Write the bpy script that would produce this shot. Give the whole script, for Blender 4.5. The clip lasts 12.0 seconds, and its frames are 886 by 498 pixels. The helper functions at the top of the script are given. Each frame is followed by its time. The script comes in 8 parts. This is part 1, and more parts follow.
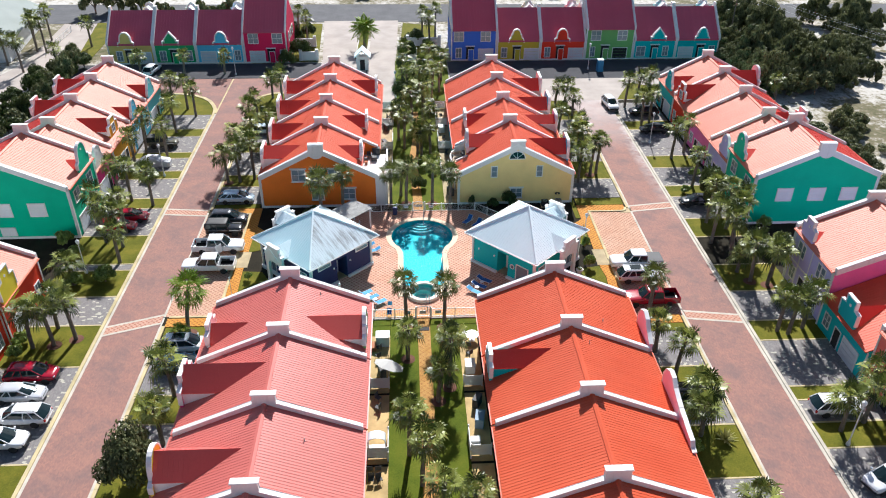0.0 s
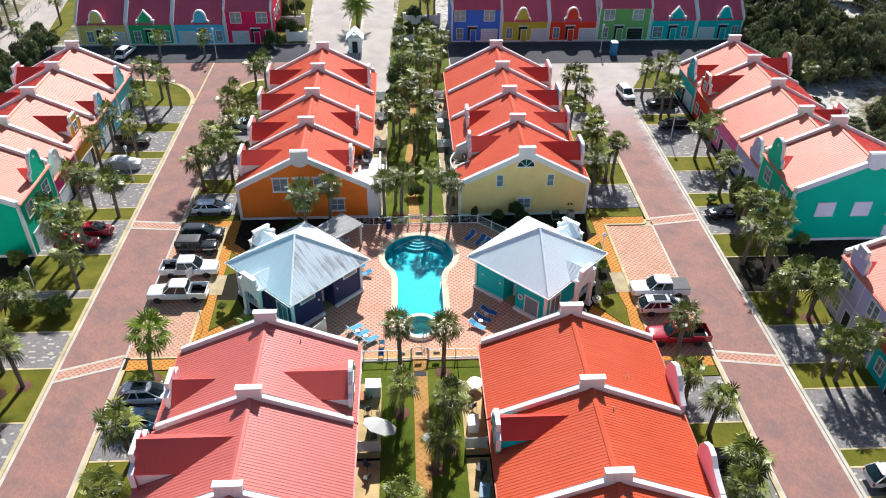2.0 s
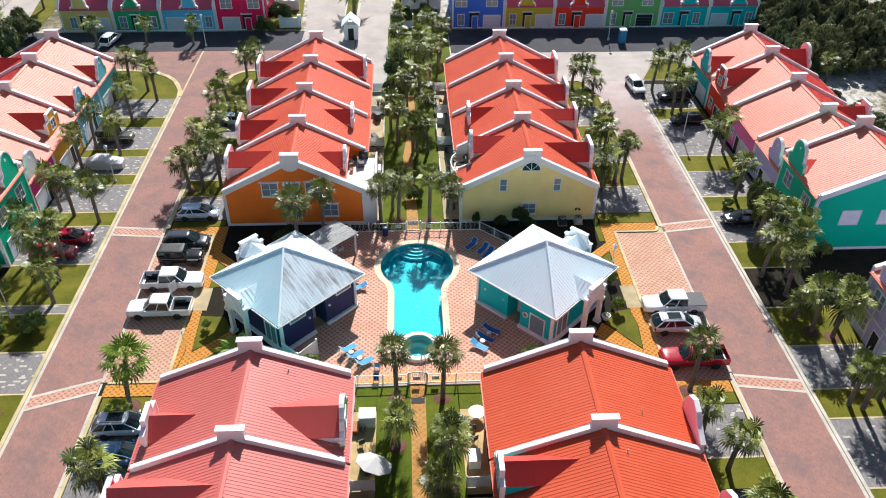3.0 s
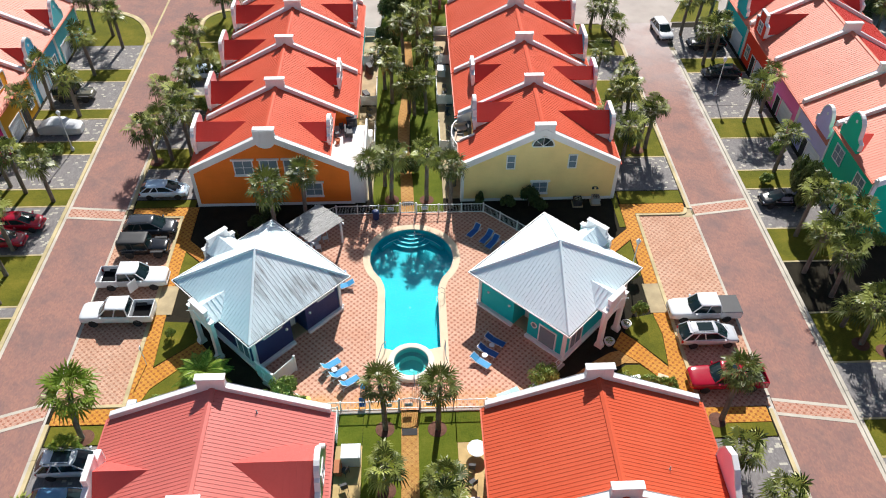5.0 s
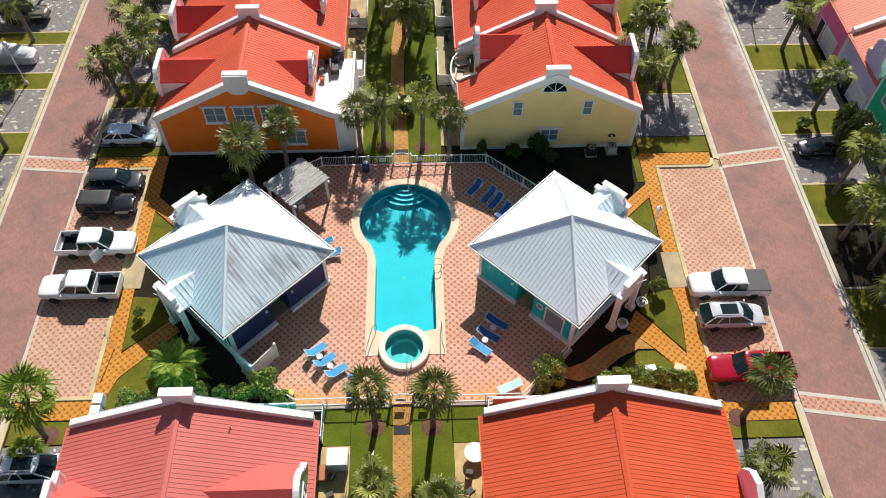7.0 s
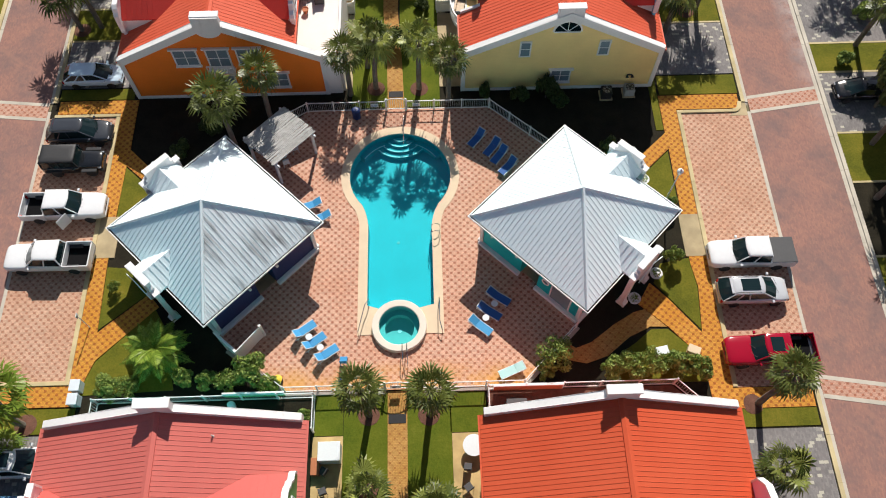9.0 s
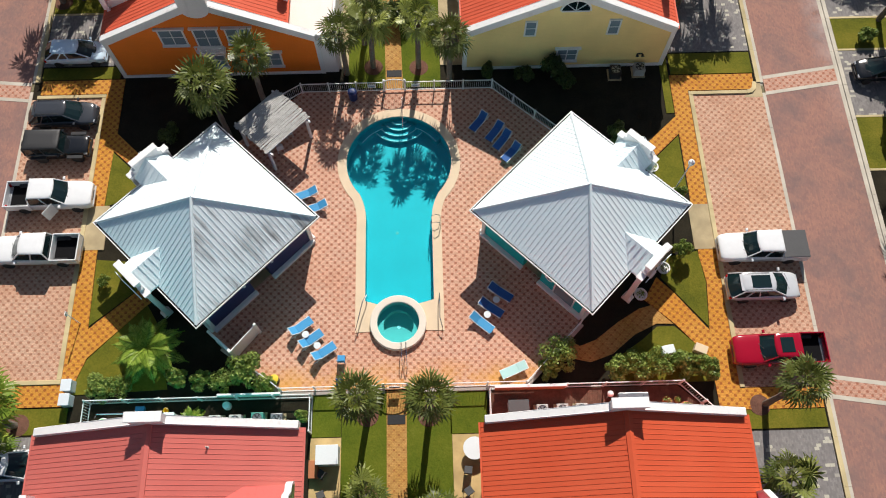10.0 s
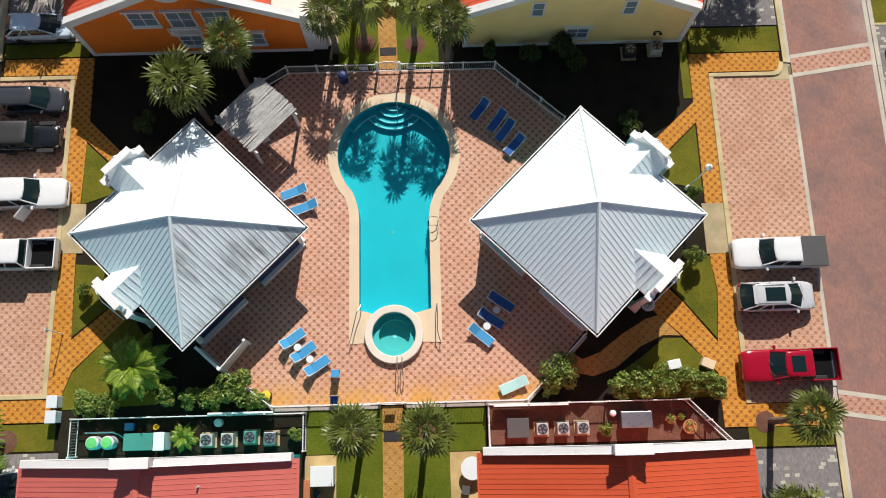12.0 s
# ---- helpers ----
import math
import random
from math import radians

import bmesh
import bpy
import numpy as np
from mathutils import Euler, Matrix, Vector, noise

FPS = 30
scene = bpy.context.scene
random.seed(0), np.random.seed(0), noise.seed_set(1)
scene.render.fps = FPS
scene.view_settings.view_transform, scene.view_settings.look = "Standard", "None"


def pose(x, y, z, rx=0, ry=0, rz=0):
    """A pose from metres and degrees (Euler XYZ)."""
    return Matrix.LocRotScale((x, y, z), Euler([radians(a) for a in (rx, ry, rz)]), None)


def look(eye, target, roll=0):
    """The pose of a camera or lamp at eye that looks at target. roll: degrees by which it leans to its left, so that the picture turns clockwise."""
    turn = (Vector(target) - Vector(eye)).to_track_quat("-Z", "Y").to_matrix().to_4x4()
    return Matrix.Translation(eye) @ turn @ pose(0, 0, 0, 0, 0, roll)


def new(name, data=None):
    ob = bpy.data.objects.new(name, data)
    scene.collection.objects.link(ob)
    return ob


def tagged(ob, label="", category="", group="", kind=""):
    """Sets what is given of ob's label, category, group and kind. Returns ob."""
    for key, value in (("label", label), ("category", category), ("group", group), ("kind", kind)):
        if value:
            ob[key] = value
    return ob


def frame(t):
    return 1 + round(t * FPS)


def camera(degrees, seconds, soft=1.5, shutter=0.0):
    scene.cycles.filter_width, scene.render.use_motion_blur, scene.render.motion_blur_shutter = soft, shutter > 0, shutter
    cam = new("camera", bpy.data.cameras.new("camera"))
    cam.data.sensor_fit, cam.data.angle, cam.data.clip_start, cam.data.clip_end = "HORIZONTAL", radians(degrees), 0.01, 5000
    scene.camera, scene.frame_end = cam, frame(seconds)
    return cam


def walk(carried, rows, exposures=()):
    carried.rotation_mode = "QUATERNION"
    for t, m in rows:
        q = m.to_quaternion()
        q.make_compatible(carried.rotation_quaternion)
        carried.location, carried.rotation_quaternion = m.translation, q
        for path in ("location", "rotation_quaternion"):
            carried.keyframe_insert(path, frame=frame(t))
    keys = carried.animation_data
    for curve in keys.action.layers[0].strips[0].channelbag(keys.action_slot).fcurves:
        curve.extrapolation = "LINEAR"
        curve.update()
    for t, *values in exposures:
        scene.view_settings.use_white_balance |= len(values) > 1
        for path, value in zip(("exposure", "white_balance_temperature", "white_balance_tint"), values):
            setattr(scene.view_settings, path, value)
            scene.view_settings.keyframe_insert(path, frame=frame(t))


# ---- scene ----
# ---------------------------------------------------------------- camera
cam = camera(60.0, 12.0, soft=1.05)
# seconds, eye, target, roll
PATH = [
    (0, (-1.344, 1.44, 48.918), (-1.255, 3.124, 47.842), 0.4),
    (0.5, (-1.188, 4.383, 48.955), (-1.099, 6.054, 47.859), 0.4),
    (1, (-1.061, 7.376, 48.955), (-0.972, 9.035, 47.841), 0.4),
    (1.5, (-0.908, 10.41, 48.917), (-0.819, 12.054, 47.783), 0.5),
    (2, (-0.778, 13.47, 48.9), (-0.689, 15.097, 47.741), 0.6),
    (2.5, (-0.632, 16.543, 48.891), (-0.544, 18.151, 47.705), 0.7),
    (3, (-0.427, 19.619, 48.872), (-0.34, 21.209, 47.661), 0.7),
    (5, (0.936, 31.784, 48.457), (1.0, 33.224, 47.07), 0.5),
    (5.5, (1.224, 34.631, 48.469), (1.282, 36.016, 47.027), 0.4),
    (6, (1.427, 37.307, 48.5), (1.482, 38.63, 47.002), 0.5),
    (6.5, (1.618, 39.729, 48.538), (1.669, 40.987, 46.984), 0.5),
    (7, (1.83, 42.0, 48.562), (1.877, 43.19, 46.955), 0.5),
    (9, (2.496, 50.65, 48.398), (2.525, 51.545, 46.61), 0.1),
    (9.5, (2.572, 52.701, 48.343), (2.597, 53.524, 46.521), 0.1),
    (10, (2.64, 54.722, 48.265), (2.663, 55.473, 46.412), 0.1),
    (10.5, (2.778, 56.727, 48.199), (2.797, 57.406, 46.318), -0.1),
    (11, (2.89, 58.819, 48.137), (2.905, 59.428, 46.232), -0.2),
    (11.5, (2.949, 60.995, 48.083), (2.964, 61.531, 46.156), -0.0),
    (12, (3.036, 63.177, 48.039), (3.05, 63.637, 46.093), 0.2),
]
walk(cam, [(t, look(eye, target, roll)) for t, eye, target, roll in PATH], [(0.0, 0.73, 6050, 10), (3.0, 0.69, 6100, 10), (6.0, 0.53, 6450, 10), (12.0, 0.20, 6650, 10)])

# ---------------------------------------------------------------- light
SUN_EL, SUN_AZ = 40.3, 8.4
world = bpy.data.worlds.new("world")
scene.world = world
world.use_nodes = True
wn = world.node_tree
sky = wn.nodes.new("ShaderNodeTexSky")
sky.sky_type = "NISHITA"
sky.sun_disc = False
sky.sun_elevation, sky.sun_rotation = radians(SUN_EL), radians(SUN_AZ)
wn.nodes["Background"].inputs["Strength"].default_value = 0.057
wn.links.new(sky.outputs["Color"], wn.nodes["Background"].inputs["Color"])
sun = new("sun", bpy.data.lights.new("sun", "SUN"))
sun.data.energy, sun.data.angle, sun.data.color = 4.8, radians(0.53), (1.0, 0.955, 0.89)
to_sun = Vector((math.sin(radians(SUN_AZ)) * math.cos(radians(SUN_EL)), math.cos(radians(SUN_AZ)) * math.cos(radians(SUN_EL)), math.sin(radians(SUN_EL))))
sun.matrix_world = look(tuple(to_sun * 200), (0, 0, 0))


# ---------------------------------------------------------------- materials
class Net:
    """A small builder for node materials."""

    def __init__(self, name):
        self.mat = bpy.data.materials.new(name)
        self.mat.use_nodes = True
        self.tree = self.mat.node_tree
        self.bsdf = self.tree.nodes["Principled BSDF"]
        self.pos = self.tree.nodes.new("ShaderNodeNewGeometry").outputs["Position"]

    def node(self, kind, ins=(), **attrs):
        n = self.tree.nodes.new(kind)
        if "operation" in attrs:
            n.operation = attrs["operation"]
        if "data_type" in attrs:
            n.data_type, n.blend_type = attrs["data_type"], attrs["blend_type"]
        for k, v in dict(ins).items():
            if isinstance(v, bpy.types.NodeSocket):
                self.tree.links.new(v, n.inputs[k])
            else:
                n.inputs[k].default_value = v
        return n

    def math(self, op, a, b=0.0):
        return self.node("ShaderNodeMath", {0: a, 1: b}, operation=op).outputs[0]

    def noise(self, scale, detail=3.0, rough=0.55, vector=None):
        return self.node("ShaderNodeTexNoise", {"Vector": vector or self.pos, "Scale": scale, "Detail": detail, "Roughness": rough}).outputs["Fac"]

    def ramp(self, fac, stops):
        n = self.node("ShaderNodeValToRGB", {"Fac": fac})
        e = n.color_ramp.elements
        while len(e) < len(stops):
            e.new(0.5)
        for el, (p, c) in zip(e, stops):
            el.position, el.color = p, (*c, 1) if len(c) == 3 else c
        return n.outputs["Color"]

    def level(self, fac, lo, hi, a=0.0, b=1.0):
        return self.node("ShaderNodeMapRange", {"Value": fac, "From Min": lo, "From Max": hi, "To Min": a, "To Max": b}).outputs["Result"]

    def mix(self, fac, a, b, mode="MIX"):
        n = self.node("ShaderNodeMix", data_type="RGBA", blend_type=mode)
        for k, v in ((0, fac), (6, a), (7, b)):
            if isinstance(v, bpy.types.NodeSocket):
                self.tree.links.new(v, n.inputs[k])
            elif k == 0:
                n.inputs[k].default_value = v
            else:
                n.inputs[k].default_value = (*v, 1)
        return n.outputs[2]

    def random(self):
        return self.node("ShaderNodeObjectInfo").outputs["Random"]

    def done(self, color, rough=0.7, metal=0.0, bump=None, strength=0.3, distance=0.02, spec=0.5):
        b = self.bsdf
        for k, v in (("Base Color", color), ("Roughness", rough), ("Metallic", metal), ("Specular IOR Level", spec)):
            if isinstance(v, bpy.types.NodeSocket):
                self.tree.links.new(v, b.inputs[k])
            else:
                b.inputs[k].default_value = (*v, 1) if k == "Base Color" else v
        if bump is not None:
            n = self.node("ShaderNodeBump", {"Height": bump, "Strength": strength, "Distance": distance})
            self.tree.links.new(n.outputs["Normal"], b.inputs["Normal"])
        return self.mat


def tint(c, f):
    return tuple(min(1.0, v * f) for v in c)


def paint(name, c, rough=0.55, vary=0.12, big=0.35, small=9.0, bump=0.15, dirt=0.0, spec=0.5):
    """Painted or rendered surface with broad fading and fine grain."""
    n = Net(name)
    f = n.noise(big, 4)
    g = n.noise(small, 5, 0.7)
    col = n.mix(n.level(f, 0.3, 0.7), tint(c, 1 - vary), tint(c, 1 + vary * 0.6))
    col = n.mix(n.level(g, 0.35, 0.8, 0, 0.35), col, tint(c, 0.78))
    if dirt:
        streak = n.noise(1.0, 5, 0.7, n.node("ShaderNodeMapping", {"Vector": n.pos, "Scale": (2.2, 2.2, 0.35)}).outputs[0])
        col = n.mix(n.level(streak, 0.55, 0.8, 0, dirt), col, (0.16, 0.14, 0.11))
    return n.done(col, n.level(g, 0.2, 0.8, rough - 0.08, rough + 0.1), bump=g, strength=bump, distance=0.01, spec=spec)


def siding(name, c):
    """Lapped board siding, courses 0.15 m high."""
    n = Net(name)
    z = n.node("ShaderNodeSeparateXYZ", {0: n.pos}).outputs[2]
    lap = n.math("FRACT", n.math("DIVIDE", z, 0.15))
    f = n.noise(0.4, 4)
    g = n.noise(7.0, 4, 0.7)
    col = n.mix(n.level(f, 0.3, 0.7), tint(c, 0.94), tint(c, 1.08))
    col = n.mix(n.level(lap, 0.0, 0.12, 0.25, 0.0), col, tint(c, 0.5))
    col = n.mix(n.level(g, 0.4, 0.8, 0, 0.15), col, tint(c, 0.8))
    return n.done(col, 0.6, bump=lap, strength=0.4, distance=0.02, spec=0.2)


def sheet_metal(name, c, c2, rough=0.38, metal=0.0, stain=None, spec=0.25, wear=1.0):
    """Painted standing-seam sheet; each panel differs a little."""
    n = Net(name)
    f = n.noise(0.22, 4)
    g = n.noise(6.0, 5, 0.7)
    col = n.mix(n.level(f, 0.3, 0.7), c, c2)
    col = n.mix(n.level(n.random(), 0, 1, 0, 0.2 * wear), col, tint(c, 0.82))
    col = n.mix(n.level(g, 0.45, 0.85, 0, 0.3 * wear), col, tint(c, 0.72))
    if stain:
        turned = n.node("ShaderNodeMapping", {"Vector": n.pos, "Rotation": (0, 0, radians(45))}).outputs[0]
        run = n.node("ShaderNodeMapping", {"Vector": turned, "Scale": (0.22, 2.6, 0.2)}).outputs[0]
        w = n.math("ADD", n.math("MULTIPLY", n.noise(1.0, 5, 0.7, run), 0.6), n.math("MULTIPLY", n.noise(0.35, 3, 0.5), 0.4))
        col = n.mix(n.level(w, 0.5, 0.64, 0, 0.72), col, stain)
    return n.done(col, n.level(g, 0.2, 0.8, rough - 0.06, rough + 0.14), metal, bump=g, strength=0.12, distance=0.01, spec=spec)


def dotted_pavers(name, light, light2, dark, pitch, dot=0.18, turn=0.0, stain=0.25, ochre=None):
    """Concrete pavers: small dark squares set in a paler field, quincunx."""
    n = Net(name)
    v = n.node("ShaderNodeMapping", {"Vector": n.pos, "Rotation": (0, 0, radians(turn))}).outputs[0]
    s = n.node("ShaderNodeSeparateXYZ", {0: v})
    sx = n.math("SINE", n.math("MULTIPLY", s.outputs[0], math.pi / pitch))
    sy = n.math("SINE", n.math("MULTIPLY", s.outputs[1], math.pi / pitch))
    d = n.level(n.math("MULTIPLY", sx, sy), dot + 0.16, dot + 0.34)
    up = n.math("COSINE", n.math("MULTIPLY", n.math("SUBTRACT", s.outputs[0], s.outputs[1]), math.pi / pitch))
    down = n.math("MULTIPLY", n.math("COSINE", n.math("MULTIPLY", n.math("ADD", s.outputs[0], s.outputs[1]), math.pi / pitch)), -1.0)
    d = n.math("MAXIMUM", d, n.level(n.math("MAXIMUM", up, down), 0.72, 0.95, 0, 0.28))
    f = n.noise(0.35, 5, 0.6)
    g = n.noise(14.0, 4, 0.7)
    bricks = n.node("ShaderNodeTexBrick", {"Vector": v, "Color1": (1, 1, 1, 1), "Color2": (0.78, 0.78, 0.78, 1), "Mortar": (0.55, 0.5, 0.45, 1), "Scale": 1.0, "Mortar Size": 0.006, "Brick Width": 0.2, "Row Height": 0.1})
    col = n.mix(n.level(f, 0.35, 0.65), light, light2)
    col = n.mix(n.math("MULTIPLY", d, 0.95), col, dark)
    col = n.mix(1.0, col, bricks.outputs["Color"], "MULTIPLY")
    col = n.mix(n.level(n.noise(0.8, 6, 0.7), 0.52, 0.78, 0, stain), col, tint(dark, 0.7))
    col = n.mix(n.level(g, 0.4, 0.8, 0, 0.25), col, tint(light, 0.65))
    if ochre:
        y = n.node("ShaderNodeSeparateXYZ", {0: n.pos}).outputs[1]
        near = n.level(y, ochre[0], ochre[1], 0.85, 0.0)
        col = n.mix(n.math("MULTIPLY", near, n.level(n.noise(0.5, 5, 0.7), 0.36, 0.58)), col, (0.62, 0.30, 0.05))
    return n.done(col, 0.85, bump=bricks.outputs["Fac"], strength=-0.3, distance=0.01, spec=0.25)


def brick_road(name, a, b, c, spots=None, streak=0.5, dust=None):
    """Clay or concrete paver road: 0.2 by 0.1 m pavers of mixed tone with broad worn bands."""
    n = Net(name)
    v = n.node("ShaderNodeMapping", {"Vector": n.pos, "Rotation": (0, 0, radians(90))}).outputs[0]
    bricks = n.node("ShaderNodeTexBrick", {"Vector": v, "Color1": (0, 0, 0, 1), "Color2": (1, 1, 1, 1), "Mortar": (0.3, 0.3, 0.3, 1), "Scale": 1.0, "Mortar Size": 0.006, "Brick Width": 0.22, "Row Height": 0.11, "Bias": 0.0})
    tone = n.math("MULTIPLY", bricks.outputs["Color"], 1.0)
    f = n.noise(0.35, 5, 0.65)
    g = n.noise(2.3, 5, 0.75)
    mixed = n.math("ADD", n.math("MULTIPLY", tone, 0.35), n.math("MULTIPLY", g, 0.65))
    col = n.ramp(mixed, [(0.24, b), (0.5, a), (0.76, c)])
    col = n.mix(n.level(f, 0.42, 0.66, 0, streak), col, (0.13, 0.11, 0.115))
    drag = n.node("ShaderNodeMapping", {"Vector": n.node("ShaderNodeMapping", {"Vector": n.pos, "Rotation": (0, 0, radians(38))}).outputs[0], "Scale": (0.3, 1.5, 1.0)}).outputs[0]
    patch = n.noise(0.8, 5, 0.65, drag)
    col = n.mix(n.level(patch, 0.54, 0.66, 0, 0.35 if not spots else 0.0), col, tint(c, 1.05))
    if dust:
        x = n.node("ShaderNodeSeparateXYZ", {0: n.pos})
        near = n.level(n.math("ABSOLUTE", n.math("SUBTRACT", x.outputs[0], dust)), 0.2, 2.2, 1.0, 0.0)
        far = n.level(x.outputs[1], 82.0, 104.0)
        amount = n.math("MULTIPLY", n.math("MULTIPLY", near, far), n.level(n.noise(0.6, 6, 0.7), 0.35, 0.6))
        amount = n.math("MAXIMUM", amount, n.math("MULTIPLY", n.level(x.outputs[1], 104.0, 126.0, 0.0, 0.8), n.level(n.noise(0.25, 5, 0.6), 0.25, 0.6, 0.5, 1.0)))
        col = n.mix(amount, col, (0.56, 0.52, 0.50))
    if spots:
        pick = n.node("ShaderNodeTexBrick", {"Vector": n.node("ShaderNodeMapping", {"Vector": n.pos, "Location": (3.3, 1.7, 0)}).outputs[0], "Color1": (0, 0, 0, 1), "Color2": (1, 1, 1, 1), "Mortar": (0, 0, 0, 1), "Scale": 1.0, "Mortar Size": 0.004, "Brick Width": 0.3, "Row Height": 0.2})
        col = n.mix(n.level(pick.outputs["Color"], 0.90, 0.92, 0, 0.75), col, spots)
    return n.done(col, 0.85, bump=bricks.outputs["Fac"], strength=-0.3, distance=0.01, spec=0.25)


def ground_mat(name, stops, scale=0.5, fine=12.0, rough=0.95):
    n = Net(name)
    f = n.noise(scale, 6, 0.65)
    g = n.noise(fine, 5, 0.75)
    m = n.math("ADD", n.math("MULTIPLY", f, 0.6), n.math("MULTIPLY", g, 0.4))
    return n.done(n.ramp(m, stops), rough, bump=g, strength=0.6, distance=0.05, spec=0.15)


def leaf_mat(name, a, b, rough=0.45, spec=0.18):
    """Leaves: tone by leaf and by plant, a little light let through."""
    n = Net(name)
    isl = n.node("ShaderNodeNewGeometry").outputs["Random Per Island"]
    col = n.mix(isl, a, b)
    col = n.mix(n.level(n.random(), 0, 1, 0, 0.35), col, tint(a, 0.7))
    n.done(col, rough, spec=spec)
    n.bsdf.inputs["Transmission Weight"].default_value = 0.0
    back = n.node("ShaderNodeBsdfTranslucent", {"Color": col})
    out = n.tree.nodes["Material Output"]
    add = n.node("ShaderNodeMixShader", {0: 0.25, 1: n.bsdf.outputs[0], 2: back.outputs[0]})
    n.tree.links.new(add.outputs[0], out.inputs["Surface"])
    return n.mat


def gloss(name, c, rough=0.2, metal=0.0, coat=0.0, spec=0.5):
    n = Net(name)
    g = n.noise(3.0, 4, 0.7)
    n.done(n.mix(n.level(g, 0.35, 0.7, 0, 0.25), c, tint(c, 0.8)), n.level(g, 0.3, 0.7, rough * 0.8, rough * 1.3), metal, spec=spec)
    n.bsdf.inputs["Coat Weight"].default_value = coat
    n.bsdf.inputs["Coat Roughness"].default_value = 0.052
    return n.mat


def water_mat(name, c):
    """Clear water: tinted see-through with a rippled gloss."""
    n = Net(name)
    w = n.noise(5.5, 4, 0.6)
    bump = n.node("ShaderNodeBump", {"Height": w, "Strength": 0.16, "Distance": 0.03})
    see = n.node("ShaderNodeBsdfTransparent", {"Color": (*c, 1)})
    shine = n.node("ShaderNodeBsdfGlossy", {"Roughness": 0.04, "Normal": bump.outputs[0]})
    fres = n.node("ShaderNodeFresnel", {"IOR": 1.33, "Normal": bump.outputs[0]})
    mixs = n.node("ShaderNodeMixShader", {0: fres.outputs[0], 1: see.outputs[0], 2: shine.outputs[0]})
    n.tree.links.new(mixs.outputs[0], n.tree.nodes["Material Output"].inputs["Surface"])
    return n.mat


M = {}
M["white"] = paint("white_stucco", (0.80, 0.79, 0.78), 0.6, 0.05, dirt=0.25)
M["trim"] = paint("white_trim", (0.80, 0.80, 0.79), 0.5, 0.04)
M["roof_orange"] = sheet_metal("orange_red_sheet", (0.57, 0.086, 0.035), (0.63, 0.112, 0.05), 0.42, spec=0.18)
M["roof_pink"] = sheet_metal("faded_coral_sheet", (0.56, 0.135, 0.11), (0.61, 0.165, 0.135), 0.35, spec=0.45)
M["roof_red"] = sheet_metal("red_sheet", (0.63, 0.108, 0.055), (0.70, 0.132, 0.072), 0.42, spec=0.12)
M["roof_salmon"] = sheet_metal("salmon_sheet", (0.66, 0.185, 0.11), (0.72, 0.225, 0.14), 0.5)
# dormer reds with shade painted in; outer back slopes share the first
M["roof_darkened"] = sheet_metal("darkened_red_sheet", (0.60, 0.058, 0.045), (0.66, 0.075, 0.058), 0.45, spec=0.12)
M["roof_coral_shaded"] = sheet_metal("shaded_coral_sheet", (0.58, 0.095, 0.08), (0.63, 0.115, 0.098), 0.42, spec=0.3)
M["roof_crimson"] = sheet_metal("crimson_sheet", (0.54, 0.08, 0.13), (0.60, 0.10, 0.155), 0.45, spec=0.5)
M["galv"] = sheet_metal("galvanised_sheet", (0.80, 0.92, 0.95), (0.86, 0.95, 0.97), 0.48, 0.0, spec=0.5, wear=0.3)
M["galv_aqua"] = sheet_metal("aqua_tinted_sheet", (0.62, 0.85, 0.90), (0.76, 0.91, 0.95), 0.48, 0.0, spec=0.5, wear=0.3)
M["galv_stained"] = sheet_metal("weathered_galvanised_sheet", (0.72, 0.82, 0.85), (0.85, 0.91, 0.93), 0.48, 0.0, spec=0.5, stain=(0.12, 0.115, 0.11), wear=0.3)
WALLS = {
    "orange": (0.78, 0.185, 0.024), "yellow": (0.82, 0.57, 0.24), "teal": (0.008, 0.46, 0.27), "turquoise": (0.012, 0.42, 0.44), "pink": (0.74, 0.16, 0.40),
    "magenta": (0.60, 0.03, 0.19), "lilac": (0.45, 0.42, 0.66), "red": (0.66, 0.045, 0.02), "sky": (0.10, 0.46, 0.66), "aqua": (0.12, 0.52, 0.58),
    "navy": (0.035, 0.045, 0.13), "blue": (0.05, 0.15, 0.60), "olive": (0.46, 0.40, 0.04), "green": (0.15, 0.37, 0.12), "crimson": (0.66, 0.016, 0.09),
    "amber": (0.72, 0.36, 0.03), "lemon": (0.74, 0.60, 0.05), "coral": (0.70, 0.16, 0.13), "mustard": (0.62, 0.48, 0.15), "forest": (0.03, 0.33, 0.12), "white": (0.78, 0.78, 0.78),
    "rose": (0.76, 0.42, 0.55),
}
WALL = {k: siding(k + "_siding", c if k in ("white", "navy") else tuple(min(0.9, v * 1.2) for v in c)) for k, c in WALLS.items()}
M["glass"] = gloss("window_glass", (0.20, 0.27, 0.31), 0.06, 0.0, spec=0.9)
M["curtain"] = paint("pale_blind", (0.88, 0.88, 0.88), 0.8)
M["garage"] = paint("garage_door_white", (0.66, 0.70, 0.75), 0.5)
M["dark"] = paint("dark_void", (0.02, 0.02, 0.022), 0.8)
M["deck"] = dotted_pavers("deck_pavers", (0.70, 0.39, 0.27), (0.74, 0.47, 0.35), (0.42, 0.16, 0.10), 0.262, ochre=(65.0, 66.9))
M["park"] = dotted_pavers("parking_pavers", (0.62, 0.36, 0.24), (0.66, 0.43, 0.31), (0.42, 0.19, 0.12), 0.262, stain=0.45)
M["side"] = dotted_pavers("ochre_pavers", (0.62, 0.27, 0.035), (0.66, 0.32, 0.06), (0.36, 0.11, 0.025), 0.262)
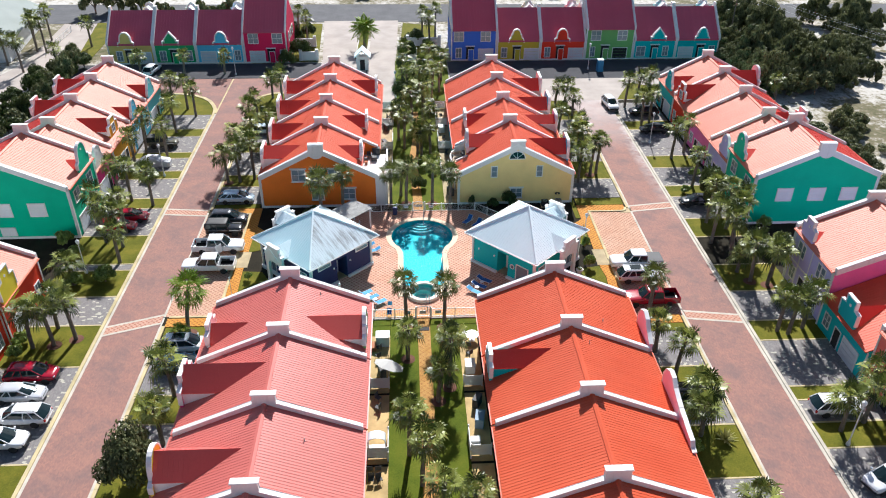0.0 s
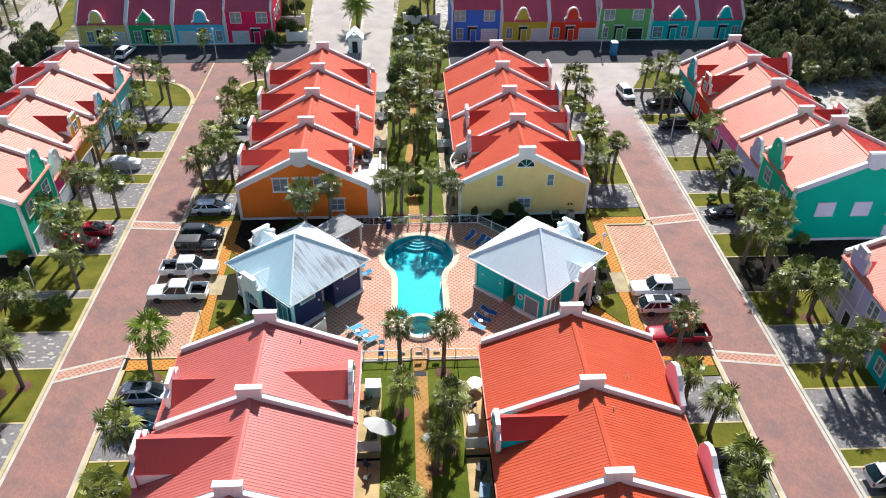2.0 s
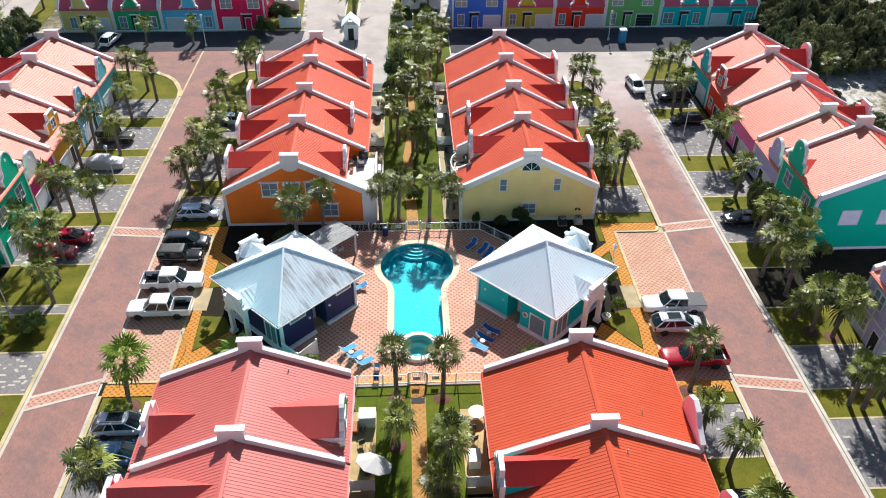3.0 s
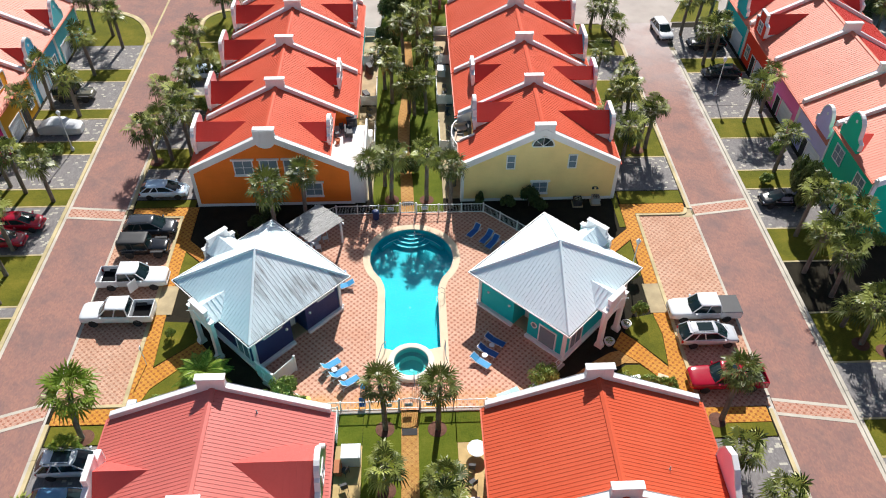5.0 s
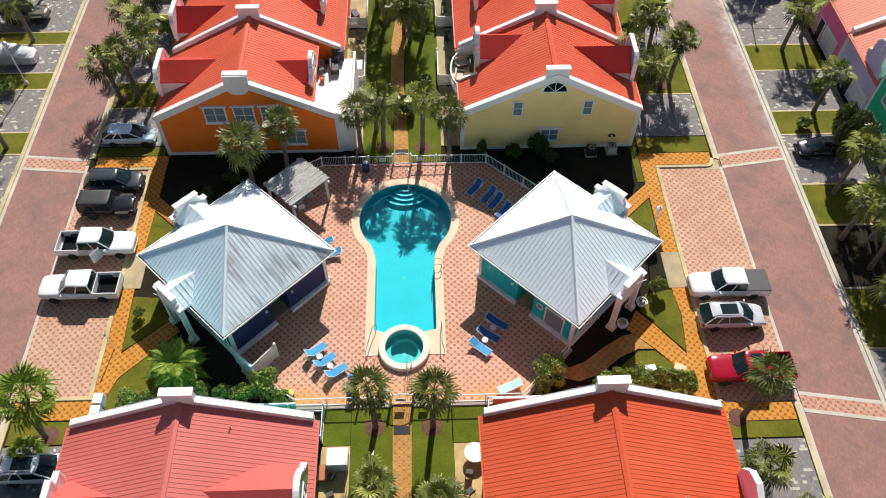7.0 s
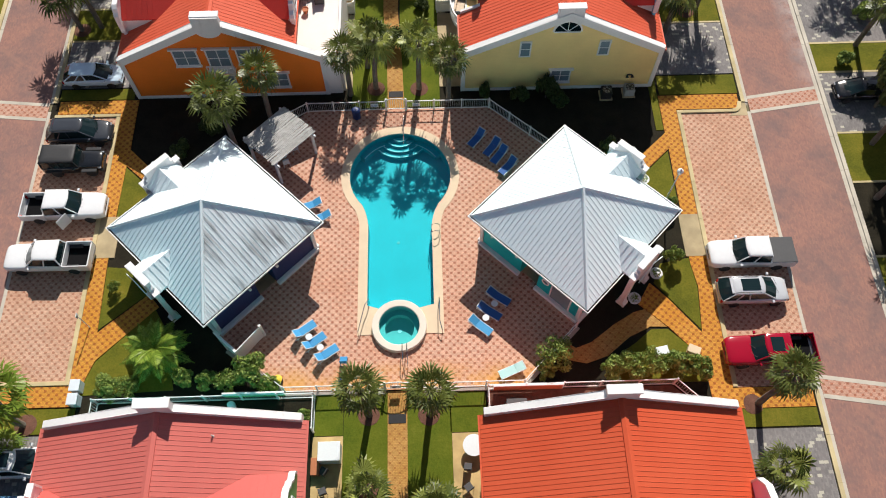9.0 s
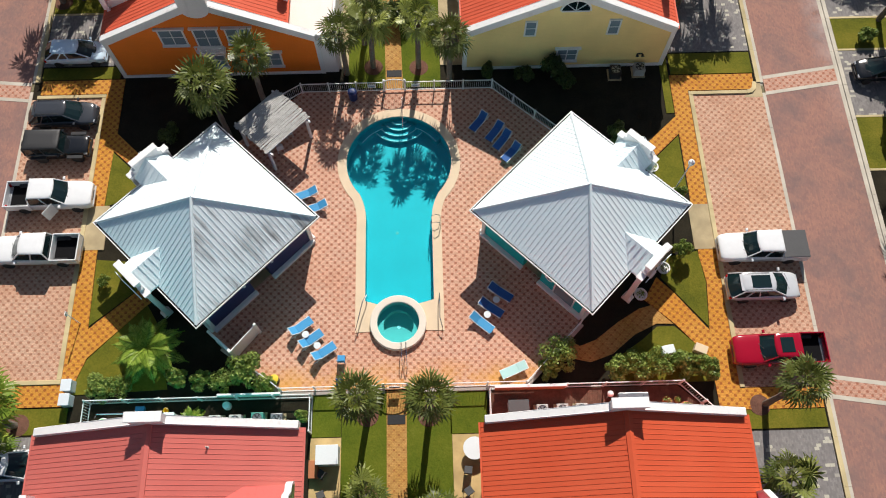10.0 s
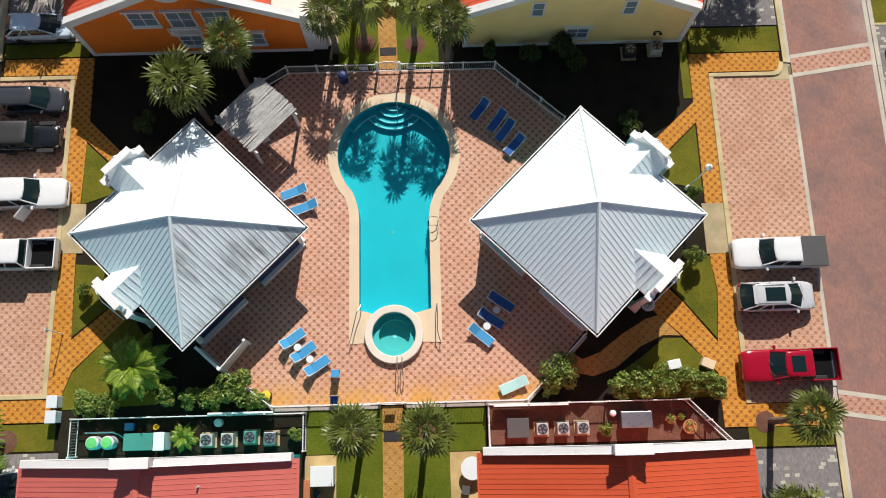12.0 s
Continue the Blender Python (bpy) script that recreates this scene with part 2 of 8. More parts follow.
M["path"] = dotted_pavers("path_pavers", (0.48, 0.25, 0.06), (0.54, 0.31, 0.10), (0.34, 0.13, 0.04), 0.3, dot=0.55, stain=0.35)
M["band"] = dotted_pavers("crossing_pavers", (0.58, 0.33, 0.24), (0.62, 0.38, 0.29), (0.42, 0.16, 0.10), 0.262)
M["road"] = brick_road("red_brown_pavers", (0.305, 0.162, 0.132), (0.25, 0.136, 0.118), (0.365, 0.19, 0.14), streak=0.5)
M["road_dusty"] = brick_road("dusty_red_brown_pavers", (0.305, 0.162, 0.132), (0.25, 0.136, 0.118), (0.365, 0.19, 0.14), streak=0.5, dust=33.6)
M["drive"] = brick_road("grey_pavers", (0.215, 0.20, 0.195), (0.165, 0.155, 0.15), (0.275, 0.255, 0.245), spots=(0.55, 0.52, 0.42), streak=0.2)
M["asphalt"] = ground_mat("asphalt", [(0.3, (0.10, 0.10, 0.105)), (0.7, (0.17, 0.17, 0.175))], 0.3)
# near-black tone holds the far terrace's shadow on its street
M["asphalt_shadowed"] = ground_mat("shadowed_asphalt", [(0.3, (0.05, 0.05, 0.056)), (0.7, (0.095, 0.094, 0.10))], 0.3)
M["roof_grey"] = sheet_metal("grey_green_sheet", (0.13, 0.24, 0.18), (0.16, 0.28, 0.21), 0.8, spec=0.08)
M["roof_grey_glare"] = sheet_metal("glare_grey_sheet", (0.30, 0.33, 0.31), (0.36, 0.39, 0.37), 0.8, spec=0.08)
M["concrete"] = paint("concrete", (0.44, 0.35, 0.21), 0.85, 0.35, 0.6, 12, 0.3, 0.0, 0.25)
M["pale_concrete"] = paint("pale_concrete", (0.43, 0.375, 0.335), 0.85, 0.2, 0.25, 10, 0.3, 0.0, 0.25)
M["patio"] = paint("ochre_stained_concrete", (0.52, 0.37, 0.17), 0.85, 0.35, 0.6, 12, 0.3, 0.0, 0.25)
M["kerb"] = paint("kerb_concrete", (0.56, 0.46, 0.26), 0.85, 0.3, 0.5, 8, 0.3, 0.0, 0.25)
M["kerb_white"] = paint("whitened_kerb_concrete", (0.55, 0.50, 0.42), 0.85, 0.22, 0.5, 8, 0.3, 0.0, 0.25)
M["coping_pale"] = paint("pale_rim_stone", (0.74, 0.66, 0.56), 0.75, 0.08, 0.8, 12, 0.2)
M["coping"] = paint("pool_coping", (0.70, 0.55, 0.38), 0.75, 0.08, 0.8, 12, 0.2)
M["grass"] = ground_mat("lawn_grass", [(0.30, (0.05, 0.065, 0.009)), (0.47, (0.115, 0.117, 0.012)), (0.6, (0.17, 0.15, 0.018)), (0.74, (0.23, 0.19, 0.04))], 0.35, 7.0)
M["grass_green"] = ground_mat("green_lawn_grass", [(0.30, (0.036, 0.064, 0.006)), (0.47, (0.085, 0.112, 0.009)), (0.6, (0.118, 0.136, 0.013)), (0.74, (0.17, 0.175, 0.03))], 0.35, 7.0)
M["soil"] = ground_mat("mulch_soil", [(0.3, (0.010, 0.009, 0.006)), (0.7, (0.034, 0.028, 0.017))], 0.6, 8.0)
M["mulch"] = ground_mat("red_mulch", [(0.3, (0.09, 0.042, 0.03)), (0.7, (0.20, 0.10, 0.07))], 2.0, 14.0)
M["scrub"] = ground_mat("sandy_scrub", [(0.37, (0.09, 0.095, 0.045)), (0.465, (0.19, 0.165, 0.10)), (0.53, (0.50, 0.47, 0.42)), (0.66, (0.64, 0.62, 0.59))], 0.06, 0.9)
M["pool"] = paint("pool_plaster", (0.010, 0.50, 0.57), 0.6, 0.08, 0.5, 5)
M["pool_step"] = paint("pool_step_plaster", (0.74, 0.9, 0.92), 0.6, 0.05)
M["spa"] = paint("spa_plaster", (0.22, 0.52, 0.50), 0.6, 0.06)
M["water"] = water_mat("pool_water", (0.30, 0.93, 0.97))
M["steel"] = gloss("stainless_steel", (0.62, 0.63, 0.64), 0.2, 1.0)
# darker sling blue for seats standing in shade, the shade painted in
M["navy_shade_sling"] = paint("shade_blue_sling_fabric", (0.015, 0.10, 0.34), 0.7, 0.1)
M["sling"] = paint("blue_sling_fabric", (0.045, 0.30, 0.58), 0.7, 0.1)
M["frame_white"] = paint("white_powder_coat", (0.72, 0.76, 0.78), 0.4, 0.03)
M["wood_grey"] = ground_mat("weathered_wood", [(0.3, (0.34, 0.33, 0.31)), (0.7, (0.66, 0.65, 0.63))], 3.0, 20.0, 0.85)
M["tyre"] = paint("tyre_rubber", (0.02, 0.02, 0.021), 0.8)
M["rim"] = gloss("alloy_rim", (0.45, 0.46, 0.47), 0.3, 0.9)
M["car_glass"] = gloss("car_glass", (0.008, 0.020, 0.022), 0.05, 0.0, spec=0.45)
M["black_plastic"] = paint("black_plastic", (0.022, 0.022, 0.024), 0.6)
M["lamp_red"] = gloss("tail_lamp_red", (0.45, 0.01, 0.01), 0.2)
M["lamp_clear"] = gloss("headlamp_clear", (0.35, 0.37, 0.4), 0.15)
M["bark"] = ground_mat("palm_bark", [(0.3, (0.10, 0.085, 0.07)), (0.7, (0.27, 0.23, 0.19))], 2.0, 12.0)
M["palm"] = leaf_mat("palm_leaf", (0.024, 0.046, 0.008), (0.40, 0.44, 0.10), 0.4, 0.35)
M["palm_lush"] = leaf_mat("lush_palm_leaf", (0.12, 0.20, 0.02), (0.34, 0.43, 0.07), 0.38)
M["bush"] = leaf_mat("shrub_leaf", (0.10, 0.165, 0.03), (0.38, 0.46, 0.12), 0.38)
M["bush_dark"] = leaf_mat("hedge_and_shade_leaf", (0.03, 0.05, 0.014), (0.13, 0.165, 0.05), 0.45)
M["pine"] = leaf_mat("scrub_oak_leaf", (0.06, 0.075, 0.03), (0.30, 0.31, 0.14), 0.5)
M["agave"] = leaf_mat("agave_leaf", (0.34, 0.33, 0.10), (0.60, 0.56, 0.24), 0.5)
M["pot"] = paint("terracotta", (0.45, 0.16, 0.07), 0.8)
M["teal_plastic"] = paint("teal_plastic", (0.05, 0.26, 0.22), 0.5)
M["blue_plastic"] = paint("blue_plastic", (0.03, 0.22, 0.45), 0.5)
M["bin_shade_blue"] = paint("shade_blue_plastic", (0.007, 0.026, 0.12), 0.5)
M["yellow_plastic"] = paint("yellow_plastic", (0.75, 0.55, 0.03), 0.5)
M["green_paint"] = paint("green_paint", (0.12, 0.55, 0.16), 0.6)
M["cover"] = paint("silver_car_cover", (0.55, 0.56, 0.58), 0.6, 0.08, 0.8, 3)
M["cover_blue"] = paint("blue_grey_cover", (0.20, 0.30, 0.40), 0.6, 0.1)
M["parasol"] = paint("grey_white_canvas", (0.46, 0.45, 0.43), 0.8, 0.1)
M["unit_grey"] = paint("weathered_grey_steel", (0.40, 0.40, 0.38), 0.6)
M["terrace"] = paint("pale_terrace_coating", (0.80, 0.76, 0.72), 0.8, 0.08)
M["globe"] = gloss("opal_globe", (0.85, 0.85, 0.83), 0.3)
CAR_COLOURS = {"white": (0.78, 0.79, 0.80), "silver": (0.66, 0.67, 0.69), "red": (0.34, 0.003, 0.02), "darkgrey": (0.055, 0.06, 0.07), "black": (0.012, 0.013, 0.015), "iceblue": (0.62, 0.78, 0.90), "tan": (0.16, 0.15, 0.11), "blue": (0.10, 0.25, 0.42)}
CARM = {k: gloss("car_paint_" + k, c, 0.14, 0.2 if k in ("silver", "darkgrey") else 0.0, 0.5) for k, c in CAR_COLOURS.items()}


# ---------------------------------------------------------------- mesh helpers
def mesh_of(name, bm, mats):
    bmesh.ops.recalc_face_normals(bm, faces=bm.faces[:])
    me = bpy.data.meshes.new(name)
    bm.to_mesh(me)
    bm.free()
    for m in (mats if isinstance(mats, (list, tuple)) else [mats]):
        me.materials.append(m)
    return me


def part(name, bm, material, parent, label="", m=None):
    ob = new(name, bm if isinstance(bm, bpy.types.Mesh) else mesh_of(name, bm, material))
    ob.parent = parent
    if m is not None:
        ob.matrix_basis = m
    return tagged(ob, label)


def thing(name, label, category, m=None, group="", kind=""):
    ob = new(name)
    ob.empty_display_size = 0.2
    if m is not None:
        ob.matrix_basis = m
    return tagged(ob, label, category, group, kind)


def solid(name, bm, material, label, category, m=None, group="", kind=""):
    ob = new(name, bm if isinstance(bm, bpy.types.Mesh) else mesh_of(name, bm, material))
    if m is not None:
        ob.matrix_basis = m
    return tagged(ob, label, category, group, kind)


def box(bm, x0, x1, y0, y1, z0, z1, m=None, mi=0):
    vs = [bm.verts.new(Vector(p) if m is None else m @ Vector(p)) for p in ((x0, y0, z0), (x1, y0, z0), (x1, y1, z0), (x0, y1, z0), (x0, y0, z1), (x1, y0, z1), (x1, y1, z1), (x0, y1, z1))]
    for q in ((0, 3, 2, 1), (4, 5, 6, 7), (0, 1, 5, 4), (1, 2, 6, 5), (2, 3, 7, 6), (3, 0, 4, 7)):
        bm.faces.new([vs[i] for i in q]).material_index = mi
    return bm


def rbox(x0, x1, y0, y1, z0, z1, r=0.03, seg=2):
    bm = box(bmesh.new(), x0, x1, y0, y1, z0, z1)
    bmesh.ops.bevel(bm, geom=bm.edges[:], offset=r, segments=seg, affect="EDGES", profile=0.5)
    return bm


def prism(bm, pts, a, b, axis="z", m=None, mi=0):
    """The polygon pts swept from a to b along axis. For x the polygon is (y, z), for y it is (x, z), for z it is (x, y)."""
    def at(p, d):
        v = Vector((d, p[0], p[1])) if axis == "x" else Vector((p[0], d, p[1])) if axis == "y" else Vector((p[0], p[1], d))
        return v if m is None else m @ v
    lo, hi = [bm.verts.new(at(p, a)) for p in pts], [bm.verts.new(at(p, b)) for p in pts]
    bm.faces.new(lo[::-1]).material_index = mi
    bm.faces.new(hi).material_index = mi
    for i in range(len(pts)):
        j = (i + 1) % len(pts)
        bm.faces.new((lo[i], lo[j], hi[j], hi[i])).material_index = mi
    return bm


def slab(bm, quad, t):
    """A flat polygon in space thickened downwards by t."""
    top = [bm.verts.new(p) for p in quad]
    low = [bm.verts.new((p[0], p[1], p[2] - t)) for p in quad]
    bm.faces.new(top)
    bm.faces.new(low[::-1])
    for i in range(len(quad)):
        j = (i + 1) % len(quad)
        bm.faces.new((top[i], low[i], low[j], top[j]))
    return bm


def tube(bm, pts, r, seg=8, r2=None):
    """A round tube along the points."""
    rings = []
    for i, p in enumerate(pts):
        p = Vector(p)
        d = (Vector(pts[min(i + 1, len(pts) - 1)]) - Vector(pts[max(i - 1, 0)])).normalized()
        u = d.orthogonal().normalized() if abs(d.z) < 0.9 else Vector((1, 0, 0)).cross(d).normalized()
        v = d.cross(u)
        rr = r if r2 is None else r + (r2 - r) * i / (len(pts) - 1)
        rings.append([bm.verts.new(p + rr * (math.cos(2 * math.pi * k / seg) * u + math.sin(2 * math.pi * k / seg) * v)) for k in range(seg)])
    for a, b in zip(rings, rings[1:]):
        for k in range(seg):
            bm.faces.new((a[k], a[(k + 1) % seg], b[(k + 1) % seg], b[k]))
    bm.faces.new(rings[0][::-1])
    bm.faces.new(rings[-1])
    return bm


def lathe(bm, prof, seg=16, c=(0, 0)):
    """A profile of (radius, z) turned about the upright axis through c."""
    rings = [[bm.verts.new((c[0] + max(r, 1e-4) * math.cos(2 * math.pi * k / seg), c[1] + max(r, 1e-4) * math.sin(2 * math.pi * k / seg), z)) for k in range(seg)] for r, z in prof]
    for a, b in zip(rings, rings[1:]):
        for k in range(seg):
            bm.faces.new((a[k], a[(k + 1) % seg], b[(k + 1) % seg], b[k]))
    bm.faces.new(rings[0][::-1])
    bm.faces.new(rings[-1])
    return bm


def ring_strip(bm, pts, w, a, b, axis="x"):
    """A band of width w that follows the open line pts, swept from a to b."""
    P = [Vector(p) for p in pts]
    outer, rows = [], []
    for i, p in enumerate(P):
        a0 = (p - P[i - 1]).normalized() if i else (P[1] - p).normalized()
        a1 = (P[i + 1] - p).normalized() if i < len(P) - 1 else a0
        n0, n1 = Vector((-a0.y, a0.x)), Vector((-a1.y, a1.x))
        mid = (n0 + n1).normalized() if (n0 + n1).length > 0.1 else n0
        outer.append(p + mid * w / max(0.6, mid.dot(n1)))
    def at(q, d):
        return (d, q[0], q[1]) if axis == "x" else (q[0], d, q[1]) if axis == "y" else (q[0], q[1], d)
    for i in range(len(P)):
        rows.append([bm.verts.new(v) for v in (at(P[i], a), at(outer[i], a), at(outer[i], b), at(P[i], b))])
    for u, v in zip(rows, rows[1:]):
        for k in range(4):
            bm.faces.new((u[k], u[(k + 1) % 4], v[(k + 1) % 4], v[k]))
    bm.faces.new(rows[0][::-1])
    bm.faces.new(rows[-1])
    return bm


def upward(name, bm, mat):
    """A single flat sheet whose faces all look up."""
    bm.normal_update()
    for f in bm.faces:
        if f.normal.z < 0:
            f.normal_flip()
    me = bpy.data.meshes.new(name)
    bm.to_mesh(me)
    bm.free()
    me.materials.append(mat)
    return me


def sheet_with_holes(bm, outer, holes, z):
    """A flat sheet with openings cut out of it."""
    edges = []
    for loop in (outer, *holes):
        vs = [bm.verts.new((p[0], p[1], z)) for p in loop]
        edges += [bm.edges.new((vs[i], vs[(i + 1) % len(vs)])) for i in range(len(vs))]
    bmesh.ops.triangle_fill(bm, edges=edges, use_beauty=True)
    for f in bm.faces:
        if f.normal.z < 0:
            f.normal_flip()
    return bm


# ---------------------------------------------------------------- ground, roads and paving
POOL_C, POOL_R = (0.3, 81.05), 3.72
POOL_L, POOL_RT = -2.0, 2.54
SPA_C = (0.18, 69.1)


def spa_arc(a0, a1, r, n=12):
    return [(SPA_C[0] + r * math.cos(radians(a0 + (a1 - a0) * k / n)), SPA_C[1] + r * math.sin(radians(a0 + (a1 - a0) * k / n))) for k in range(n + 1)]


def keyhole(foot, grow=0.0):
    """The pool's outline: a round basin that narrows into a straight lane."""
    r = POOL_R + grow
    pts = []
    for k in range(41):
        a = radians(-42 + k * (264 / 40))
        pts.append((POOL_C[0] + r * math.cos(a), POOL_C[1] + r * math.sin(a)))
    xl, xr = POOL_L - grow, POOL_RT + grow
    pl, pr = pts[-1], pts[0]
    for k in range(1, 8):
        t = k / 7
        e = t * t * (3 - 2 * t)
        pts.append((pl[0] + (xl - pl[0]) * (1 - (1 - t) ** 2), pl[1] + (76.6 - pl[1]) * t))
    pts += [(xl, 73.0)] + foot(xl, xr) + [(xr, 73.0)]
    for k in range(7, 0, -1):
        t = k / 7
        pts.append((pr[0] + (xr - pr[0]) * (1 - (1 - t) ** 2), pr[1] + (76.6 - pr[1]) * t))
    return pts


def foot_basin(xl, xr):
    return [(xl, 70.7)] + spa_arc(135, 45, 1.88) + [(xr, 70.7)]


def foot_coping(xl, xr):
    return [(xl, 68.55)] + spa_arc(196, -16, 1.80, 24) + [(xr, 68.55)]


def foot_deck(xl, xr):
    return [(xl, 68.55)] + spa_arc(196, 344, 1.80, 18) + [(xr, 68.55)]


DECK = [(-7.2, 64.8), (8.2, 64.8), (12.1, 69.0), (17.0, 75.3), (11.9, 83.0), (7.2, 87.1), (-6.75, 87.1), (-11.7, 82.5), (-16.6, 75.1), (-11.3, 67.9)]
G = 3000.0
bm = sheet_with_holes(bmesh.new(), [(-G, -G), (G, -G), (G, G), (-G, G)], [[(-6.8, 65.2), (7.8, 65.2), (11, 70), (11, 82), (7, 86.6), (-6.5, 86.6), (-11, 82), (-11, 69)]], -0.04)
solid("ground", bm, M["scrub"], "sandy ground with dry scrub reaching to the horizon", "ground", kind="structure")
COPE = keyhole(foot_coping, 0.64)
bm = sheet_with_holes(bmesh.new(), DECK, [keyhole(foot_deck, 0.64)], 0.05)
solid("pavement_pool_deck", bm, M["deck"], "salmon paver pool deck with small dark squares", "pavement", kind="structure")


def flat(name, pts, z, mat, label, category, thick=0.09, kind="structure"):
    return solid(name, prism(bmesh.new(), pts, z - thick, z, "z"), mat, label, category, kind=kind)


def rect(x0, x1, y0, y1):
    return [(x0, y0), (x1, y0), (x1, y1), (x0, y1)]


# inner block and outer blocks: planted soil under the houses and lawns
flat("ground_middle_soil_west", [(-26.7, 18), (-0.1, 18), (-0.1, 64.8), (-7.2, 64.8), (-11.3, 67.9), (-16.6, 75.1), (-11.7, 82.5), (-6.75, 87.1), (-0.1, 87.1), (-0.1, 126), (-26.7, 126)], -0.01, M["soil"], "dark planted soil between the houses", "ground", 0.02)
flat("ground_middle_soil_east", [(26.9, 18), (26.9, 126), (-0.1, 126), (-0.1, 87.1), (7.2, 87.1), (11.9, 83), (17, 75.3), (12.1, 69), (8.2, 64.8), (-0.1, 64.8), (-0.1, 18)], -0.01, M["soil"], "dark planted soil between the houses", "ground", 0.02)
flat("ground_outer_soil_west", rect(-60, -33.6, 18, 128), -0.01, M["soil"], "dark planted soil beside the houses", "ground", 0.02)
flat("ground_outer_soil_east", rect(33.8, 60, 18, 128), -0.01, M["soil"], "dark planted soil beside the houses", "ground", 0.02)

# streets
flat("road_west", rect(-32.2, -26.9, 10, 136.65), 0.02, M["road"], "red-brown brick paver street", "road", 0.06)
flat("road_east", rect(27.45, 33, 10, 118.63), 0.02, M["road_dusty"], "red-brown brick paver street", "road", 0.06)
# both north streets are dark where the terrace shadow falls, painted in
flat("road_north_west", rect(-64, -3.52, 136.75, 144.74), 0.02, M["asphalt_shadowed"], "asphalt street along a terrace, its shadow painted in", "road", 0.06)
flat("road_north_east", rect(6.8, 62, 134.82, 144.74), 0.015, M["asphalt_shadowed"], "asphalt street along a terrace, its shadow painted in", "road", 0.05)
flat("road_north_apron", rect(6.8, 62, 124.12, 134.82), 0.012, M["pale_concrete"], "pale concrete street apron", "road", 0.05)
flat("road_north_pavers", [(-64, 129.98), (-46, 128.6), (-32.65, 119.56), (-26.56, 119.56), (-18.91, 128.6), (-17.91, 136.65), (-64, 136.65)], 0.012, M["road"], "red-brown brick paver street end", "road", 0.05)
flat("road_corner_east", [(27.45, 118.63), (33, 118.63), (34.99, 124.12), (25.19, 124.12)], 0.02, M["road_dusty"], "dusty paver street corner", "road", 0.06)
flat("road_east_pale", [(23.68, 124.12), (42, 124.12), (39.96, 131.43), (11.86, 136.27), (11.86, 131.43)], 0.03, M["pale_concrete"], "pale dusty concrete street corner", "road", 0.05)
flat("road_entry_west", [(-17.12, 146.69), (-10.97, 146.69), (-10.77, 172.5), (-18.91, 172.5)], 0.025, M["pale_concrete"], "pale entrance lane", "road", 0.06)
flat("road_entry_east", [(-8.59, 116.77), (-3.42, 116.77), (-2.63, 172.5), (-8.19, 172.5)], 0.03, M["pale_concrete"], "pale entrance lane", "road", 0.06)
flat("road_entry_join", [(-17.42, 134.33), (-8.59, 134.33), (-8.49, 146.69), (-17.12, 146.69)], 0.024, M["pale_concrete"], "pale entrance lane", "road", 0.06)
flat("road_main", [(-120, 172.5), (160, 170.51), (160, 182.5), (-120, 188.5)], 0.0, M["asphalt"], "grey asphalt main road", "road", 0.03)
flat("road_side_west", [(-95, 111.15), (-69, 124.12), (-63, 146.69), (-66, 172.5), (-75, 172.5), (-73, 146.69), (-78, 129.5), (-100, 118.63)], 0.0, M["pale_concrete"], "pale concrete side lane", "road", 0.03)

# kerbs and gutters along the streets
KERB_LABEL = "pale concrete kerb strip with yellowed edge"


def kerb(x0, x1, y0, y1, h=0.11, mat="kerb"):
    """A kerb run cast in lengths of about three metres."""
    run = thing("kerb", KERB_LABEL, "kerb", pose(0, 0, 0), kind="structure")
    n = max(1, round((y1 - y0) / 3.0))
    seg = (y1 - y0) / n
    me = mesh_of("kerb_stone", rbox(0, x1 - x0, 0.002, seg - 0.002, -0.08, h, 0.012, 1), M[mat])
    for k in range(n):
        part("kerb_stone", me, None, run, m=pose(x0, y0 + k * seg, 0))
    return run


for y0, y1 in ((14, 64), (86.96, 118.63)):
    kerb(26.9, 27.2, y0, y1)
    kerb(27.2, 27.45, y0, y1, 0.03, "kerb_white")
kerb(33.3, 33.6, 14, 116.77, 0.11, "kerb_white")
kerb(33, 33.3, 14, 116.77, 0.03, "kerb_white")
for y0, y1 in ((14, 64.4), (88.44, 125.02)):
    kerb(-26.63, -26.32, y0, y1)
    kerb(-26.9, -26.63, y0, y1, 0.03, "kerb_white")
kerb(-32.81, -32.48, 14, 120.49)
kerb(-32.48, -32.2, 14, 120.49, 0.03, "kerb_white")


def curved_kerb(pts, w, h=0.11):
    """A kerb cast along a bend."""
    return solid("kerb", ring_strip(bmesh.new(), pts, w, -0.06, h, "z"), M["kerb"], KERB_LABEL, "kerb", kind="structure")


kerb(-32.45, -32.2, 120.49, 136.65, 0.03)
curved_kerb([(-32.2, 120.49), (-32.45, 122.33), (-33.19, 124.3), (-34.15, 126.09), (-35.43, 127.53), (-37.15, 128.69), (-39.5, 129.5), (-44, 130.08)], 0.6)
curved_kerb([(-26.9, 125.02), (-26.85, 126.27), (-26.37, 127.53), (-25.4, 128.6), (-24.05, 129.32), (-19.9, 129.69)], -0.55)
curved_kerb([(26.09, 86), (26.5, 86.11), (26.75, 86.4), (26.9, 86.96)], 0.3, 0.13)
flat("slab_parking_corner", [(25.79, 85.71), (27.2, 85.71), (27.2, 86.96), (26.9, 86.96), (26.75, 86.4), (26.5, 86.11), (26.09, 86)], 0.04, M["concrete"], "bare concrete gutter apron", "slab", 0.06)
# flush concrete edge between the parking bays and the street
kerb(27.2, 27.45, 65.2, 86.06, 0.035, "kerb_white")
